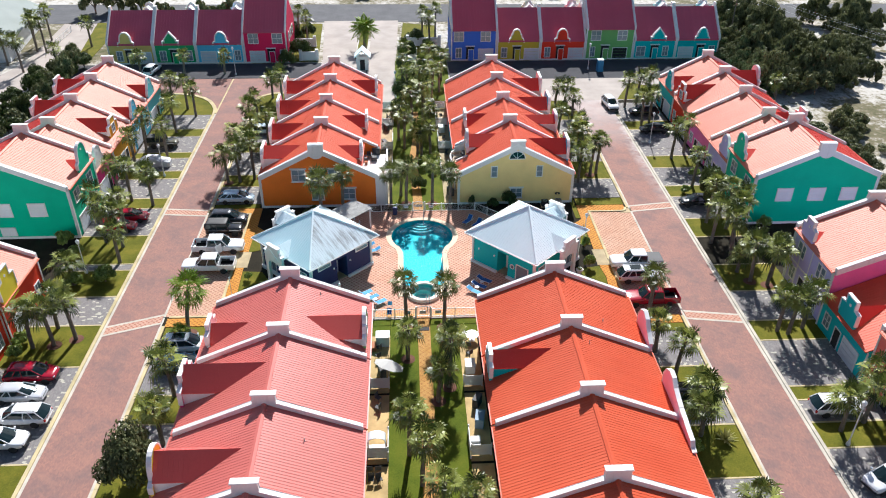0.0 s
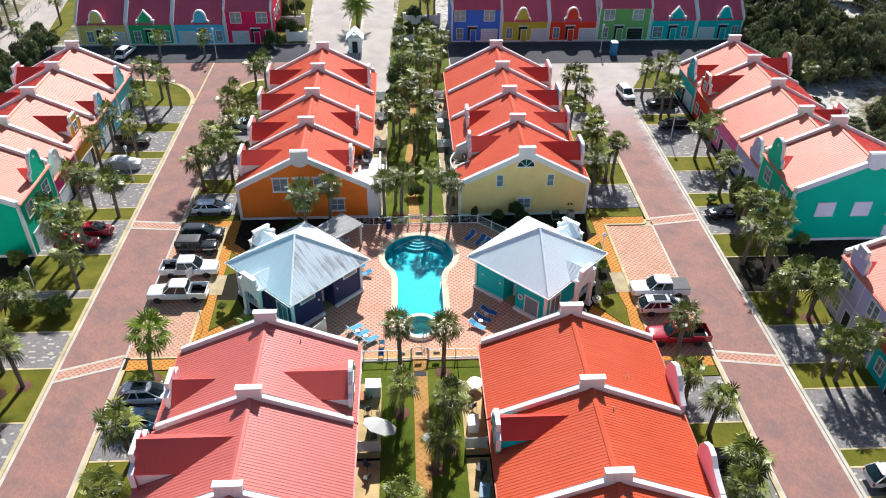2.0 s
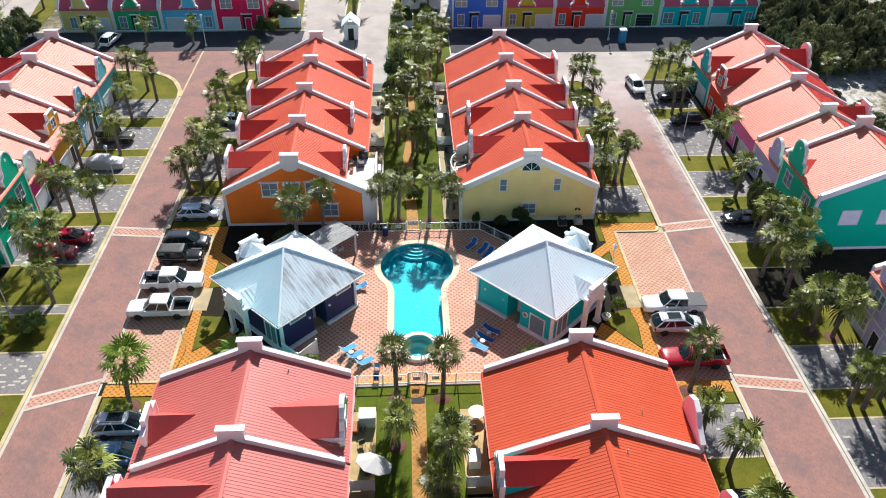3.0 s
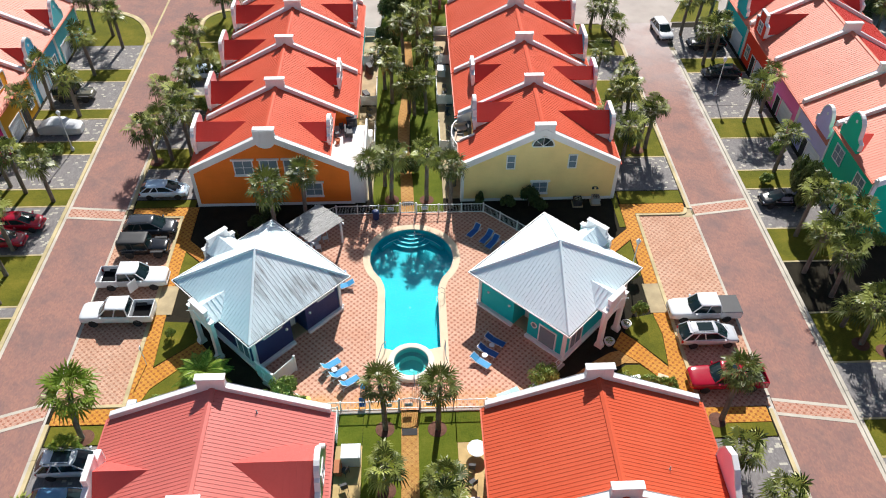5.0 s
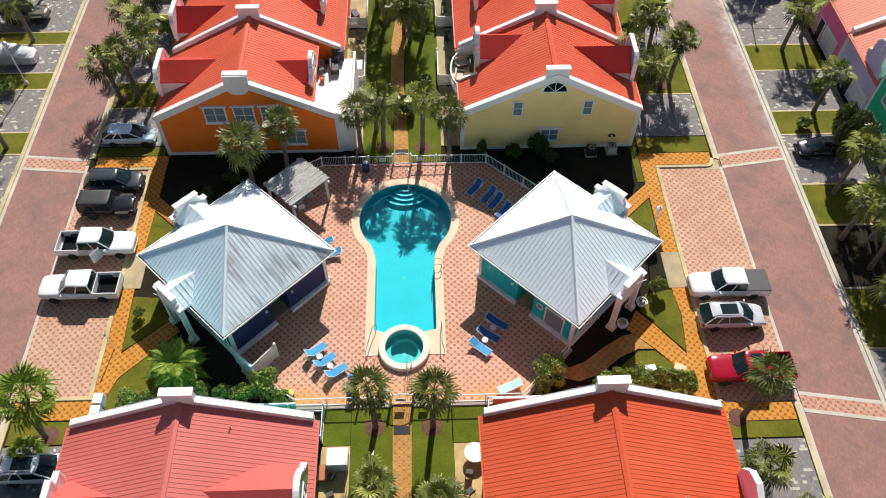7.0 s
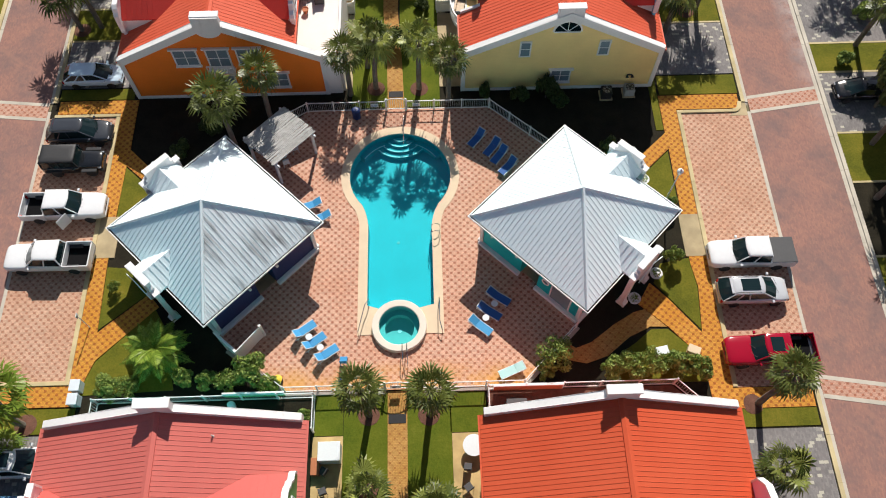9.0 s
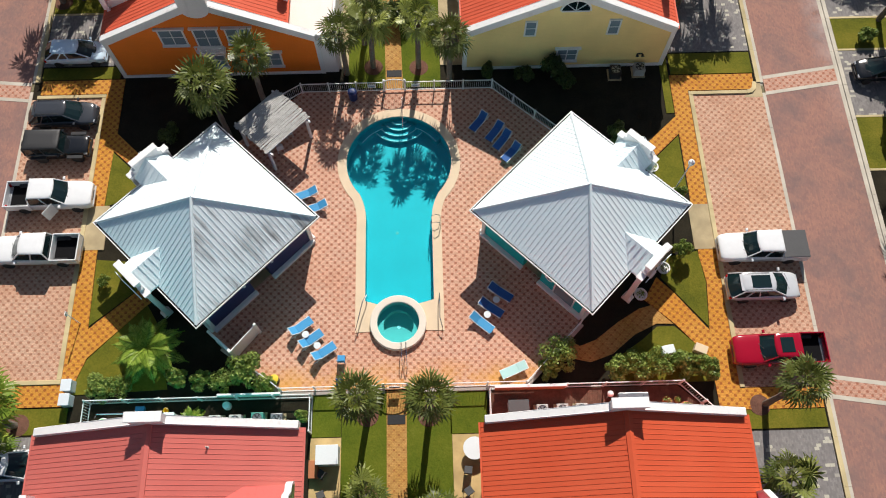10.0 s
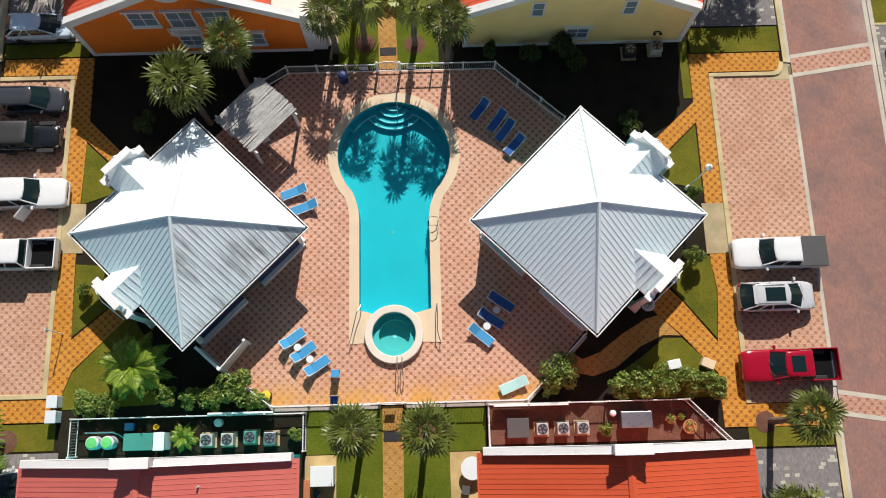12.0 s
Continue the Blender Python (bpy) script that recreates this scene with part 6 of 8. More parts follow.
def palm(x, y, h, kind="cabbage", size=1.55, lean=(0, 0), turn=0.0, single=False):
    """A palm; h is the height of the crown's middle. With single, each frond is a part."""
    rng = random.Random(int(x * 131 + y * 17))
    label = PALM_LABEL[kind]
    tree = thing("palm_tree", label, "palm tree", pose(x, y, 0), "palms")
    var = rng.randrange(4)
    top = pose(lean[0], lean[1], h, rng.uniform(-8, 8), rng.uniform(-8, 8), rng.uniform(0, 360))
    r = 0.17 if kind in ("cabbage", "fan") else 0.3
    key = ("t", kind, round(h * 2) / 2, lean)
    if key not in PALM_T:
        PALM_T[key] = mesh_of("trunk", trunk_mesh(round(h * 2) / 2, r * 1.25, r, lean, random.Random(5), kind != "feather"), M["bark"])
    part("trunk", PALM_T[key], None, tree, m=Matrix.Diagonal((1, 1, h / (round(h * 2) / 2), 1)))
    mat = M["palm"] if kind == "cabbage" else M["palm_lush"]
    n = {"cabbage": 23, "fan": 22, "feather": 26, "date": 40}[kind]
    if single:
        kinds = []
        for k in range(3):
            key = ("f", kind, k, size)
            if key not in PALM_T:
                bm = bmesh.new()
                rr = random.Random(90 + k)
                if kind in ("cabbage", "fan"):
                    fan_frond(bm, Vector((1, 0, 0.001)), rr, size, 0.5 + 0.3 * k)
                else:
                    feather_frond(bm, 0, radians(50 - 25 * k), rr, size)
                PALM_T[key] = mesh_of("frond", bm, mat)
            kinds.append(PALM_T[key])
        for az, el, f in crown_dirs(rng, n, -38 if kind != "feather" else -5):
            k = min(2, int(f * 3))
            if kind in ("cabbage", "fan"):
                m = top @ Matrix.Rotation(az, 4, "Z") @ Matrix.Rotation(-el, 4, "Y")
            else:
                m = top @ Matrix.Rotation(az, 4, "Z") @ Matrix.Rotation(-(el - radians(50 - 25 * k)) * 0.6, 4, "Y")
            part("frond", kinds[k], None, tree, m=m)
        return tree
    key = ("c", kind, var, size)
    if key not in PALM_T:
        bm = bmesh.new()
        rr = random.Random(40 + var)
        for az, el, f in crown_dirs(rr, n, -40 if kind == "cabbage" else -40 if kind == "fan" else -10):
            if kind in ("cabbage", "fan"):
                fan_frond(bm, Vector((math.cos(az) * math.cos(el), math.sin(az) * math.cos(el), math.sin(el))), rr, size * rr.uniform(0.72, 1.18), 0.3 + 0.7 * f)
            else:
                feather_frond(bm, az, el, rr, size * rr.uniform(0.85, 1.1))
        PALM_T[key] = mesh_of("crown", bm, mat)
    part("crown", PALM_T[key], None, tree, m=top)
    return tree


for x, y, h, ln in ((-1.75, 63.2, 5.6, (-0.15, 0.1)), (2.1, 63.1, 5.3, (0.1, 0.1)), (23.1, 63.2, 5.7, (0.1, 0.2)), (-11.9, 83.6, 6.4, (0, 0)), (-9.5, 86.2, 5.9, (0.2, 0)), (-3.5, 88.6, 4.9, (0, 0)), (4.1, 87.8, 5.2, (0, 0))):
    palm(x, y, h, "cabbage", 2.0 if x == -11.9 else 1.6, ln, single=True)
palm(-23.6, 63.2, 5.1, "fan", 2.1, (0.6, 0.5), single=True)
palm(-15.3, 67.4, 1.9, "feather", 2.3, single=True)
COURT = [(-1.54, 89.13, 5.6), (1.84, 89.01, 5.9), (-2.23, 91.29, 3.6), (0.84, 103.57, 4.2), (2.13, 104.05, 4.3), (0.25, 103.95, 3.5), (-2.53, 108.98, 5.2), (-1.64, 106.06, 5.4), (-0.35, 114.16, 5.9), (1.34, 115.83, 6.2), (-1.14, 129.05, 4.2), (3.03, 124.12, 5.4), (0.84, 126.18, 5.2), (4.52, 128.78, 5.0), (1.54, 132.01, 4.4), (5.11, 134.82, 4.8), (-1.84, 134.91, 4.6), (2.83, 138.39, 4.8), (1.84, 116.77, 3.6), (2.33, 110.68, 4.4), (-1.64, 58.3, 4.0), (2.13, 54.2, 6.2), (1.04, 52.4, 3.9), (-1.64, 46.2, 5.5), (-0.65, 43, 5.0), (0.84, 38.9, 5.2), (2.93, 38, 5.2), (2.23, 57.2, 4.2)]
WEST_IN = [(-25.69, 95.82, 4.4), (-24.15, 96.12, 5.2), (-22.32, 96.9, 5.7), (-23.96, 127.08, 3.5), (-25.4, 103.18, 4.5), (-23.86, 105.97, 4.6), (-25.21, 112.75, 4.5), (-24.44, 115.09, 4.7), (-22.32, 126.45, 4.5), (-22.12, 108.98, 4.5), (-22.89, 54.2, 4.2), (-22.41, 48.3, 4.3), (-23.18, 100.86, 4.8)]
EAST_IN = [(23.88, 122.87, 3.2), (25.49, 122.87, 3.0), (25.69, 117.6, 3.6), (24.18, 96.41, 4.9), (25.09, 96.81, 5.2), (21.58, 107.94, 5), (24.08, 104.53, 5), (23.78, 100.77, 5), (20.64, 96.81, 5), (21.97, 100.28, 5), (22.57, 58.4, 3.9), (23.58, 55.1, 4.0), (23.38, 47.3, 3.5), (24.38, 49.5, 3.4), (23.68, 38, 4.0), (22.07, 94.25, 4.6)]
EAST_OUT = [(35.2, 120.77, 5), (37.58, 122.42, 4.7), (39.86, 124.21, 4.7), (36.03, 113.41, 5), (37.58, 114.53, 5), (35.82, 71.81, 2.6), (36.55, 69.88, 5.1), (38.2, 69.1, 5), (35.93, 61.1, 4.5), (38.72, 61.5, 4.5), (36.86, 60.6, 4.6), (39.24, 70.65, 4.5), (35.72, 47.3, 4), (38.2, 48.2, 4.1), (39.55, 51, 4), (36.03, 82.8, 5.6), (38, 81.27, 5.8), (34.99, 78.03, 5.2), (37.38, 77.93, 5.6), (36.24, 75.12, 5.2), (37.38, 92.38, 5), (37.17, 101.25, 5), (39.55, 102.99, 5.2), (38.31, 79.55, 5.9)]
WEST_OUT = [(-39.18, 84.33, 5.2), (-35.11, 79.94, 5), (-34.47, 76.58, 4.6), (-35.65, 83.09, 5.2), (-37.36, 80.99, 5.4), (-39.18, 92.28, 5), (-37.36, 91.29, 5.2), (-34.26, 89.93, 5), (-39.5, 100.86, 5), (-39.39, 105.97, 5.8), (-36.08, 104.53, 5.2), (-36.83, 112.94, 5.3), (-39.93, 123.58, 5), (-37.25, 122.51, 5), (-35.22, 119.37, 5), (-38.32, 61.5, 4.4), (-36.4, 61.8, 4.6), (-34.58, 62.7, 4.8), (-38.11, 72.3, 3.0), (-37.04, 64.6, 4.2)]
FAR_P = [(-71.3, 141.3, 6.0), (-73.4, 153.2, 6.2), (-71.4, 152.6, 6.0), (-73.3, 160.4, 6.2), (-63.8, 155.9, 4.8), (-64.8, 141.1, 4.4), (-75.6, 145.1, 5.4), (-75.0, 156.8, 6.0), (-49.5, 139.41, 3.6), (-41.6, 139.13, 3.6), (-34.36, 139.32, 3.6), (-22.99, 159.3, 6), (-20.73, 154.93, 6), (-1.34, 139.32, 5), (3.72, 154.04, 6), (2.33, 158.4, 6), (5.11, 160.49, 6), (-24.25, 151.65, 5.2), (60, 119.56, 5.0)]
for x, y, h in COURT + WEST_IN + EAST_IN + EAST_OUT + WEST_OUT + FAR_P:
    g = random.Random(int(x * 57 + y * 91))
    palm(x, y, h, "cabbage", g.choice((1.6, 1.75, 1.95)), g.choice(((0, 0), (0.3, 0.1), (-0.3, 0.1), (0.1, -0.3))))
palm(-9.2, 152.6, 4.6, "date", 3.4)
palm(-23.9, 61.6, 1.6, "fan", 1.2)
ag = thing("agave", "pale yellow-green agave rosette on the lawn", "plant", pose(25.3, 46.7, 0.03))
for k in range(30):
    az, el = radians(137.5 * k), radians(12 + 2.4 * k)
    d = Vector((math.cos(az) * math.cos(el), math.sin(az) * math.cos(el), math.sin(el)))
    sd = Vector((-math.sin(az), math.cos(az), 0))
    ln = 1.25 - 0.012 * k
    leaf = bmesh.new()
    mid = d * ln * 0.45
    ring = [leaf.verts.new(q) for q in (sd * 0.07, mid + sd * 0.1, d * ln, mid - sd * 0.1, sd * -0.07)]
    keel = leaf.verts.new(mid - sd.cross(d) * 0.05)
    for n in range(5):
        leaf.faces.new((ring[n], ring[(n + 1) % 5], keel))
    part("leaf", leaf, M["agave"], ag)
for x, y in ((-1.79, 63.2), (2.03, 63.1), (22.78, 63.2), (-23.47, 63.2), (-1.64, 58.3), (2.13, 54.2), (1.04, 52.4), (-1.54, 89.13), (1.84, 89.01), (24.18, 96.41), (-25.69, 95.82), (36.55, 69.88), (38.2, 69.1), (-34.58, 62.7), (-36.4, 61.8)):
    solid("mulch_ring", lathe(bmesh.new(), [(0.72, 0.0), (0.7, 0.05), (0.35, 0.09), (0.1, 0.1)], 16), M["mulch"], "round bed of reddish mulch at the foot of a palm", "mulch bed", pose(x, y, 0.0))


def leaf_cloud(rng, blobs, n, leaf):
    """Small leaves scattered over uneven lumps."""
    bm = bmesh.new()
    for c, r, sq in blobs:
        for i in range(n):
            d = Vector((rng.gauss(0, 1), rng.gauss(0, 1), rng.gauss(0, 1))).normalized()
            rad = r * rng.uniform(0.62, 1.08)
            p = Vector(c) + Vector((d.x * rad, d.y * rad, d.z * rad * sq))
            u = (d + Vector((rng.uniform(-0.9, 0.9), rng.uniform(-0.9, 0.9), rng.uniform(-0.3, 0.9)))).normalized()
            s = u.orthogonal().normalized()
            s = (s * math.cos(i) + u.cross(s) * math.sin(i)) * leaf * rng.uniform(0.6, 1.3)
            t = u.cross(s).normalized() * leaf * 0.45
            bm.faces.new([bm.verts.new(q) for q in (p - s, p + t, p + s, p - t)])
    return bm


TREE_T = {}


def leafy(name, label, category, x, y, h, r, leaf, mat, seed, lumps=9, n=150, stem=True, squash=0.75, group=""):
    """A tree or shrub: stem, limbs, and a crown of leaf lumps."""
    key = (name, seed)
    if key not in TREE_T:
        rng = random.Random(seed)
        blobs = []
        for i in range(lumps):
            a = i * 2.4 + rng.uniform(-0.4, 0.4)
            q = math.sqrt((i + 0.5) / lumps) * 0.72
            if name == "scrub_oak":
                q = q * 1.3 + rng.uniform(-0.08, 0.08)
                blobs.append(((q * math.cos(a), q * math.sin(a), 0.42 + 0.5 * (1 - q) + rng.uniform(-0.22, 0.2)), rng.uniform(0.13, 0.3), rng.uniform(0.45, 0.8)))
                continue
            blobs.append(((q * math.cos(a), q * math.sin(a), 0.5 + 0.42 * (1 - q) + rng.uniform(-0.18, 0.12)), rng.uniform(0.26, 0.42), squash))
        wood = bmesh.new()
        tube(wood, [(0, 0, 0), (0.02, 0.01, 0.25), (0, 0.02, 0.55)], 0.06, 7, 0.04)
        for c, rr, s in blobs[:7]:
            tube(wood, [(0, 0.01, 0.22), (c[0] * 0.5, c[1] * 0.5, 0.42), (c[0] * 0.9, c[1] * 0.9, c[2])], 0.03, 5, 0.012)
        TREE_T[key] = (mesh_of("trunk", wood, M["bark"]), mesh_of("crown", leaf_cloud(rng, blobs, n, leaf / r), mat))
    tree = thing(name, label, category, pose(x, y, 0), group)
    g = random.Random(int(x * 71 + y * 13))
    m = pose(0, 0, 0, 0, 0, g.uniform(0, 360)) @ Matrix.Diagonal((r, r, h, 1))
    part("trunk", TREE_T[key][0], None, tree, m=m)
    part("crown", TREE_T[key][1], None, tree, m=m)
    return tree


SHRUB = "rounded evergreen shrub with dense small leaves"
for i, (x, y, h, r) in enumerate(((10.3, 66.6, 2.0, 1.35), (9.6, 65.6, 1.2, 0.8), (13.9, 65.5, 1.5, 0.9), (15.0, 65.6, 1.8, 1.1), (16.5, 65.7, 1.8, 1.1), (18.2, 65.6, 1.7, 1.1), (19.5, 65.4, 1.8, 0.95), (-9.3, 66.0, 2.0, 1.3), (-10.8, 65.5, 1.4, 0.9), (-12.2, 65.5, 1.6, 0.8), (-13.6, 65.7, 1.7, 0.8), (-18.4, 65.4, 1.2, 1.0), (-17.2, 65.3, 1.1, 0.9), (-8.2, 65.3, 1.2, 0.8),
                                  (6.9, 88.0, 1.5, 0.55), (9.6, 87.8, 1.1, 0.8), (11.7, 87.9, 2.2, 0.95), (12.6, 87.3, 1.2, 0.9), (16.0, 82.5, 1.2, 0.9), (-14.0, 85.5, 1.2, 1.0), (-16.0, 83.5, 1.0, 0.9), (-13.0, 86.8, 1.1, 0.8), (19.6, 77.6, 1.3, 0.6), (19.2, 73.4, 1.5, 0.7), (-19.2, 72.4, 0.9, 0.5), (-38.3, 72.1, 1.4, 1.3), (-34.9, 72.8, 1.8, 1.5), (-40.0, 90.4, 1.0, 0.9), (-36.5, 97.2, 1.2, 1.3), (0.2, 93.2, 1.6, 1.2), (-2.3, 117.5, 3.0, 1.5), (2.2, 97.4, 0.8, 0.7), (42.6, 81.0, 1.6, 1.0), (-42.0, 80.9, 1.6, 1.2), (-39.6, 62.2, 1.2, 1.0), (-39.4, 60.2, 1.2, 0.9), (22.0, 45.6, 1.2, 1.0), (22.2, 103.5, 1.5, 1.2), (-22.5, 105.2, 1.5, 1.3), (-21.9, 112.2, 1.4, 1.2), (-39.9, 78.2, 1.2, 1.0), (38.6, 95.4, 1.2, 1.0), (35.8, 90.6, 1.0, 0.8))):
    # shrubs by the northern houses get darker leaves, house shade painted in
    leafy("shrub", SHRUB, "shrub", x, y, h, r, 0.11, M["bush_dark"] if abs(x) < 20 and y > 80 else M["bush"], (i % 4) + (50 if abs(x) < 20 and y > 80 else 0), 9, 170, group="shrubs")
leafy("broadleaf_tree", "dark glossy broadleaf tree beside the street", "tree", -23.6, 44.3, 5.0, 2.7, 0.17, M["pine"], 11, 12, 420)
leafy("broadleaf_tree", "dark dense tree on the street lawn", "tree", 37.2, 86.2, 5.4, 2.0, 0.17, M["bush_dark"], 12, 12, 380)
for i, (x, y) in enumerate(((-64.4, 138.76), (-63.6, 143.15), (-65.7, 134.53), (-66.5, 125.56), (-62, 118.72), (-64.1, 116.67), (-62.6, 129.05), (-61.5, 122.78), (-63, 111.62), (-62.5, 105.49), (-23.09, 156.91), (-21.25, 147.58), (-21.14, 160.89), (-23.86, 148.08), (-0.84, 145.9), (0.84, 156.02), (-23.47, 143.06), (-1.64, 124.66), (3.13, 149.27), (-25.21, 163.57))):
    leafy("shrub", "tall dark hedge shrub", "shrub", x, y, 2.6 + (i % 3) * 0.4, 1.7 + (i % 2) * 0.4, 0.16, M["bush_dark"], 20 + i % 3, 10, 260, group="shrubs")
# hedge behind the western terrace
hedge = random.Random(21)
for i in range(22):
    y = 93 + i * 2.5
    leafy("shrub", "tall dark hedge shrub", "shrub", -60.8 - hedge.uniform(0, 2.6), y, hedge.uniform(2.4, 4.4), hedge.uniform(1.4, 2.3), 0.16, M["pine"] if i % 2 else M["bush_dark"], 20 + i % 3 + 5 * (i % 2), 10, 260, group="shrubs")
# scrub wood beyond the eastern terrace
rng = random.Random(7)
WOOD = [(60 + rng.random() * (15 + (yy - 127) * 0.75), yy + rng.uniform(-2, 2)) for yy in (127, 129.5, 132, 135, 138, 141, 144, 147, 150, 154, 158, 162, 166) for _ in range(8)]
for i, (x, y) in enumerate(WOOD):
    h = rng.choice((2.2, 3.0, 3.8, 4.6, 7.0)) * rng.uniform(0.85, 1.1)
    leafy("scrub_oak", "dark scrub oak with an uneven crown", "tree", x, y, h, (h * 0.3 + 1.4) * rng.uniform(0.7, 1.15), 0.2, M["pine"], 30 + i % 6, 22, 210, group="wood beyond the houses")
for i in range(40):
    x, y = rng.uniform(80, 122), rng.uniform(128, 174)
    leafy("scrub_oak", "low scrub oak on pale sand", "tree", x, y, rng.uniform(1.5, 4), rng.uniform(1.5, 3), 0.2, M["pine"], 30 + i % 6, 22, 210, group="wood beyond the houses")
for i in range(26):
    y = 96 + i * 0.75
    leafy("shrub", "grey-green hedge shrub behind the end house", "shrub", 62.5 + (y - 96) * 0.4 + rng.uniform(-2.2, 2.2), y, rng.uniform(1.4, 2.6), rng.uniform(1.0, 1.7), 0.16, M["pine"], 34 + i % 3, 9, 150, group="shrubs")
for i in range(40):
    x, y = rng.uniform(58.5, 64) + (i % 4 == 0) * rng.uniform(2, 22), rng.uniform(88, 119)
    leafy("shrub", "low grey-green dune shrub on pale sand", "shrub", x, y, rng.uniform(0.6, 1.8), rng.uniform(0.8, 2.0), 0.2, M["pine"], 34 + i % 3, 9, 150, group="shrubs")
for i in range(22):
    x, y = rng.uniform(-60, 62), rng.uniform(193, 216)
    leafy("scrub_oak", "scrub oak beyond the main road", "tree", x, y, rng.uniform(3, 7), rng.uniform(2, 3.6), 0.2, M["pine"], 30 + i % 6, 22, 210, group="wood beyond the houses")
for x, y in ((-70.7, 179.7), (-60, 178), (-52, 166), (-44, 167), (-66, 181), (-38, 168)):
    leafy("scrub_oak", "dark tree behind the far terrace", "tree", x, y, 6.0, 3.2, 0.2, M["pine"], 31, 22, 210, group="wood beyond the houses")


# ---------------------------------------------------------------- vehicles
def loft(bm, stations, mi=0):
    """Join closed cross-sections, each a list of points, into one skin with ends."""
    rings = [[bm.verts.new(p) for p in s] for s in stations]
    n = len(rings[0])
    for a, b in zip(rings, rings[1:]):
        for k in range(n):
            bm.faces.new((a[k], a[(k + 1) % n], b[(k + 1) % n], b[k])).material_index = mi
    bm.faces.new(rings[0][::-1])
    bm.faces.new(rings[-1])
    return bm


def section(x, w, z0, z1, crown=0.04):
    half = [(w * 0.86, z0), (w * 0.97, z0 + 0.1), (w, z0 + 0.24), (w, z1 - 0.2), (w * 0.985, z1 - 0.1), (w * 0.94, z1 - 0.035), (w * 0.84, z1), (w * 0.45, z1 + crown)]
    return [(x, -y, z) for y, z in half] + [(x, y, z) for y, z in reversed(half)]


def smooth(bm):
    for f in bm.faces:
        f.smooth = len(f.verts) == 4
    return bm


def cab_ring(xf, xr, wf, wr, z, bow_f, bow_r):
    """One level of a cabin: bowed front and rear edges."""
    us = (-1, -0.6, 0, 0.6, 1)
    return [(xf + bow_f * (1 - u * u), u * wf, z) for u in us] + [(xr - bow_r * (1 - u * u), u * wr, z) for u in reversed(us)]


CARS = {
    # length, half width, belt, roof, wheel radius, axle positions, cab foot (front, rear), cab top (front, rear), bed
    "pickup": (5.85, 0.99, 1.12, 1.90, 0.39, (1.85, -1.75), (1.25, -1.12), (0.55, -1.0), True),
    "suv": (4.7, 0.93, 1.02, 1.66, 0.36, (1.45, -1.35), (1.3, -2.25), (0.35, -1.6), False),
    "sedan": (4.5, 0.88, 0.95, 1.47, 0.33, (1.42, -1.3), (1.35, -2.05), (0.3, -1.35), False),
    "jeep": (4.3, 0.92, 1.10, 1.82, 0.41, (1.3, -1.2), (0.55, -2.08), (0.38, -2.04), False),
}


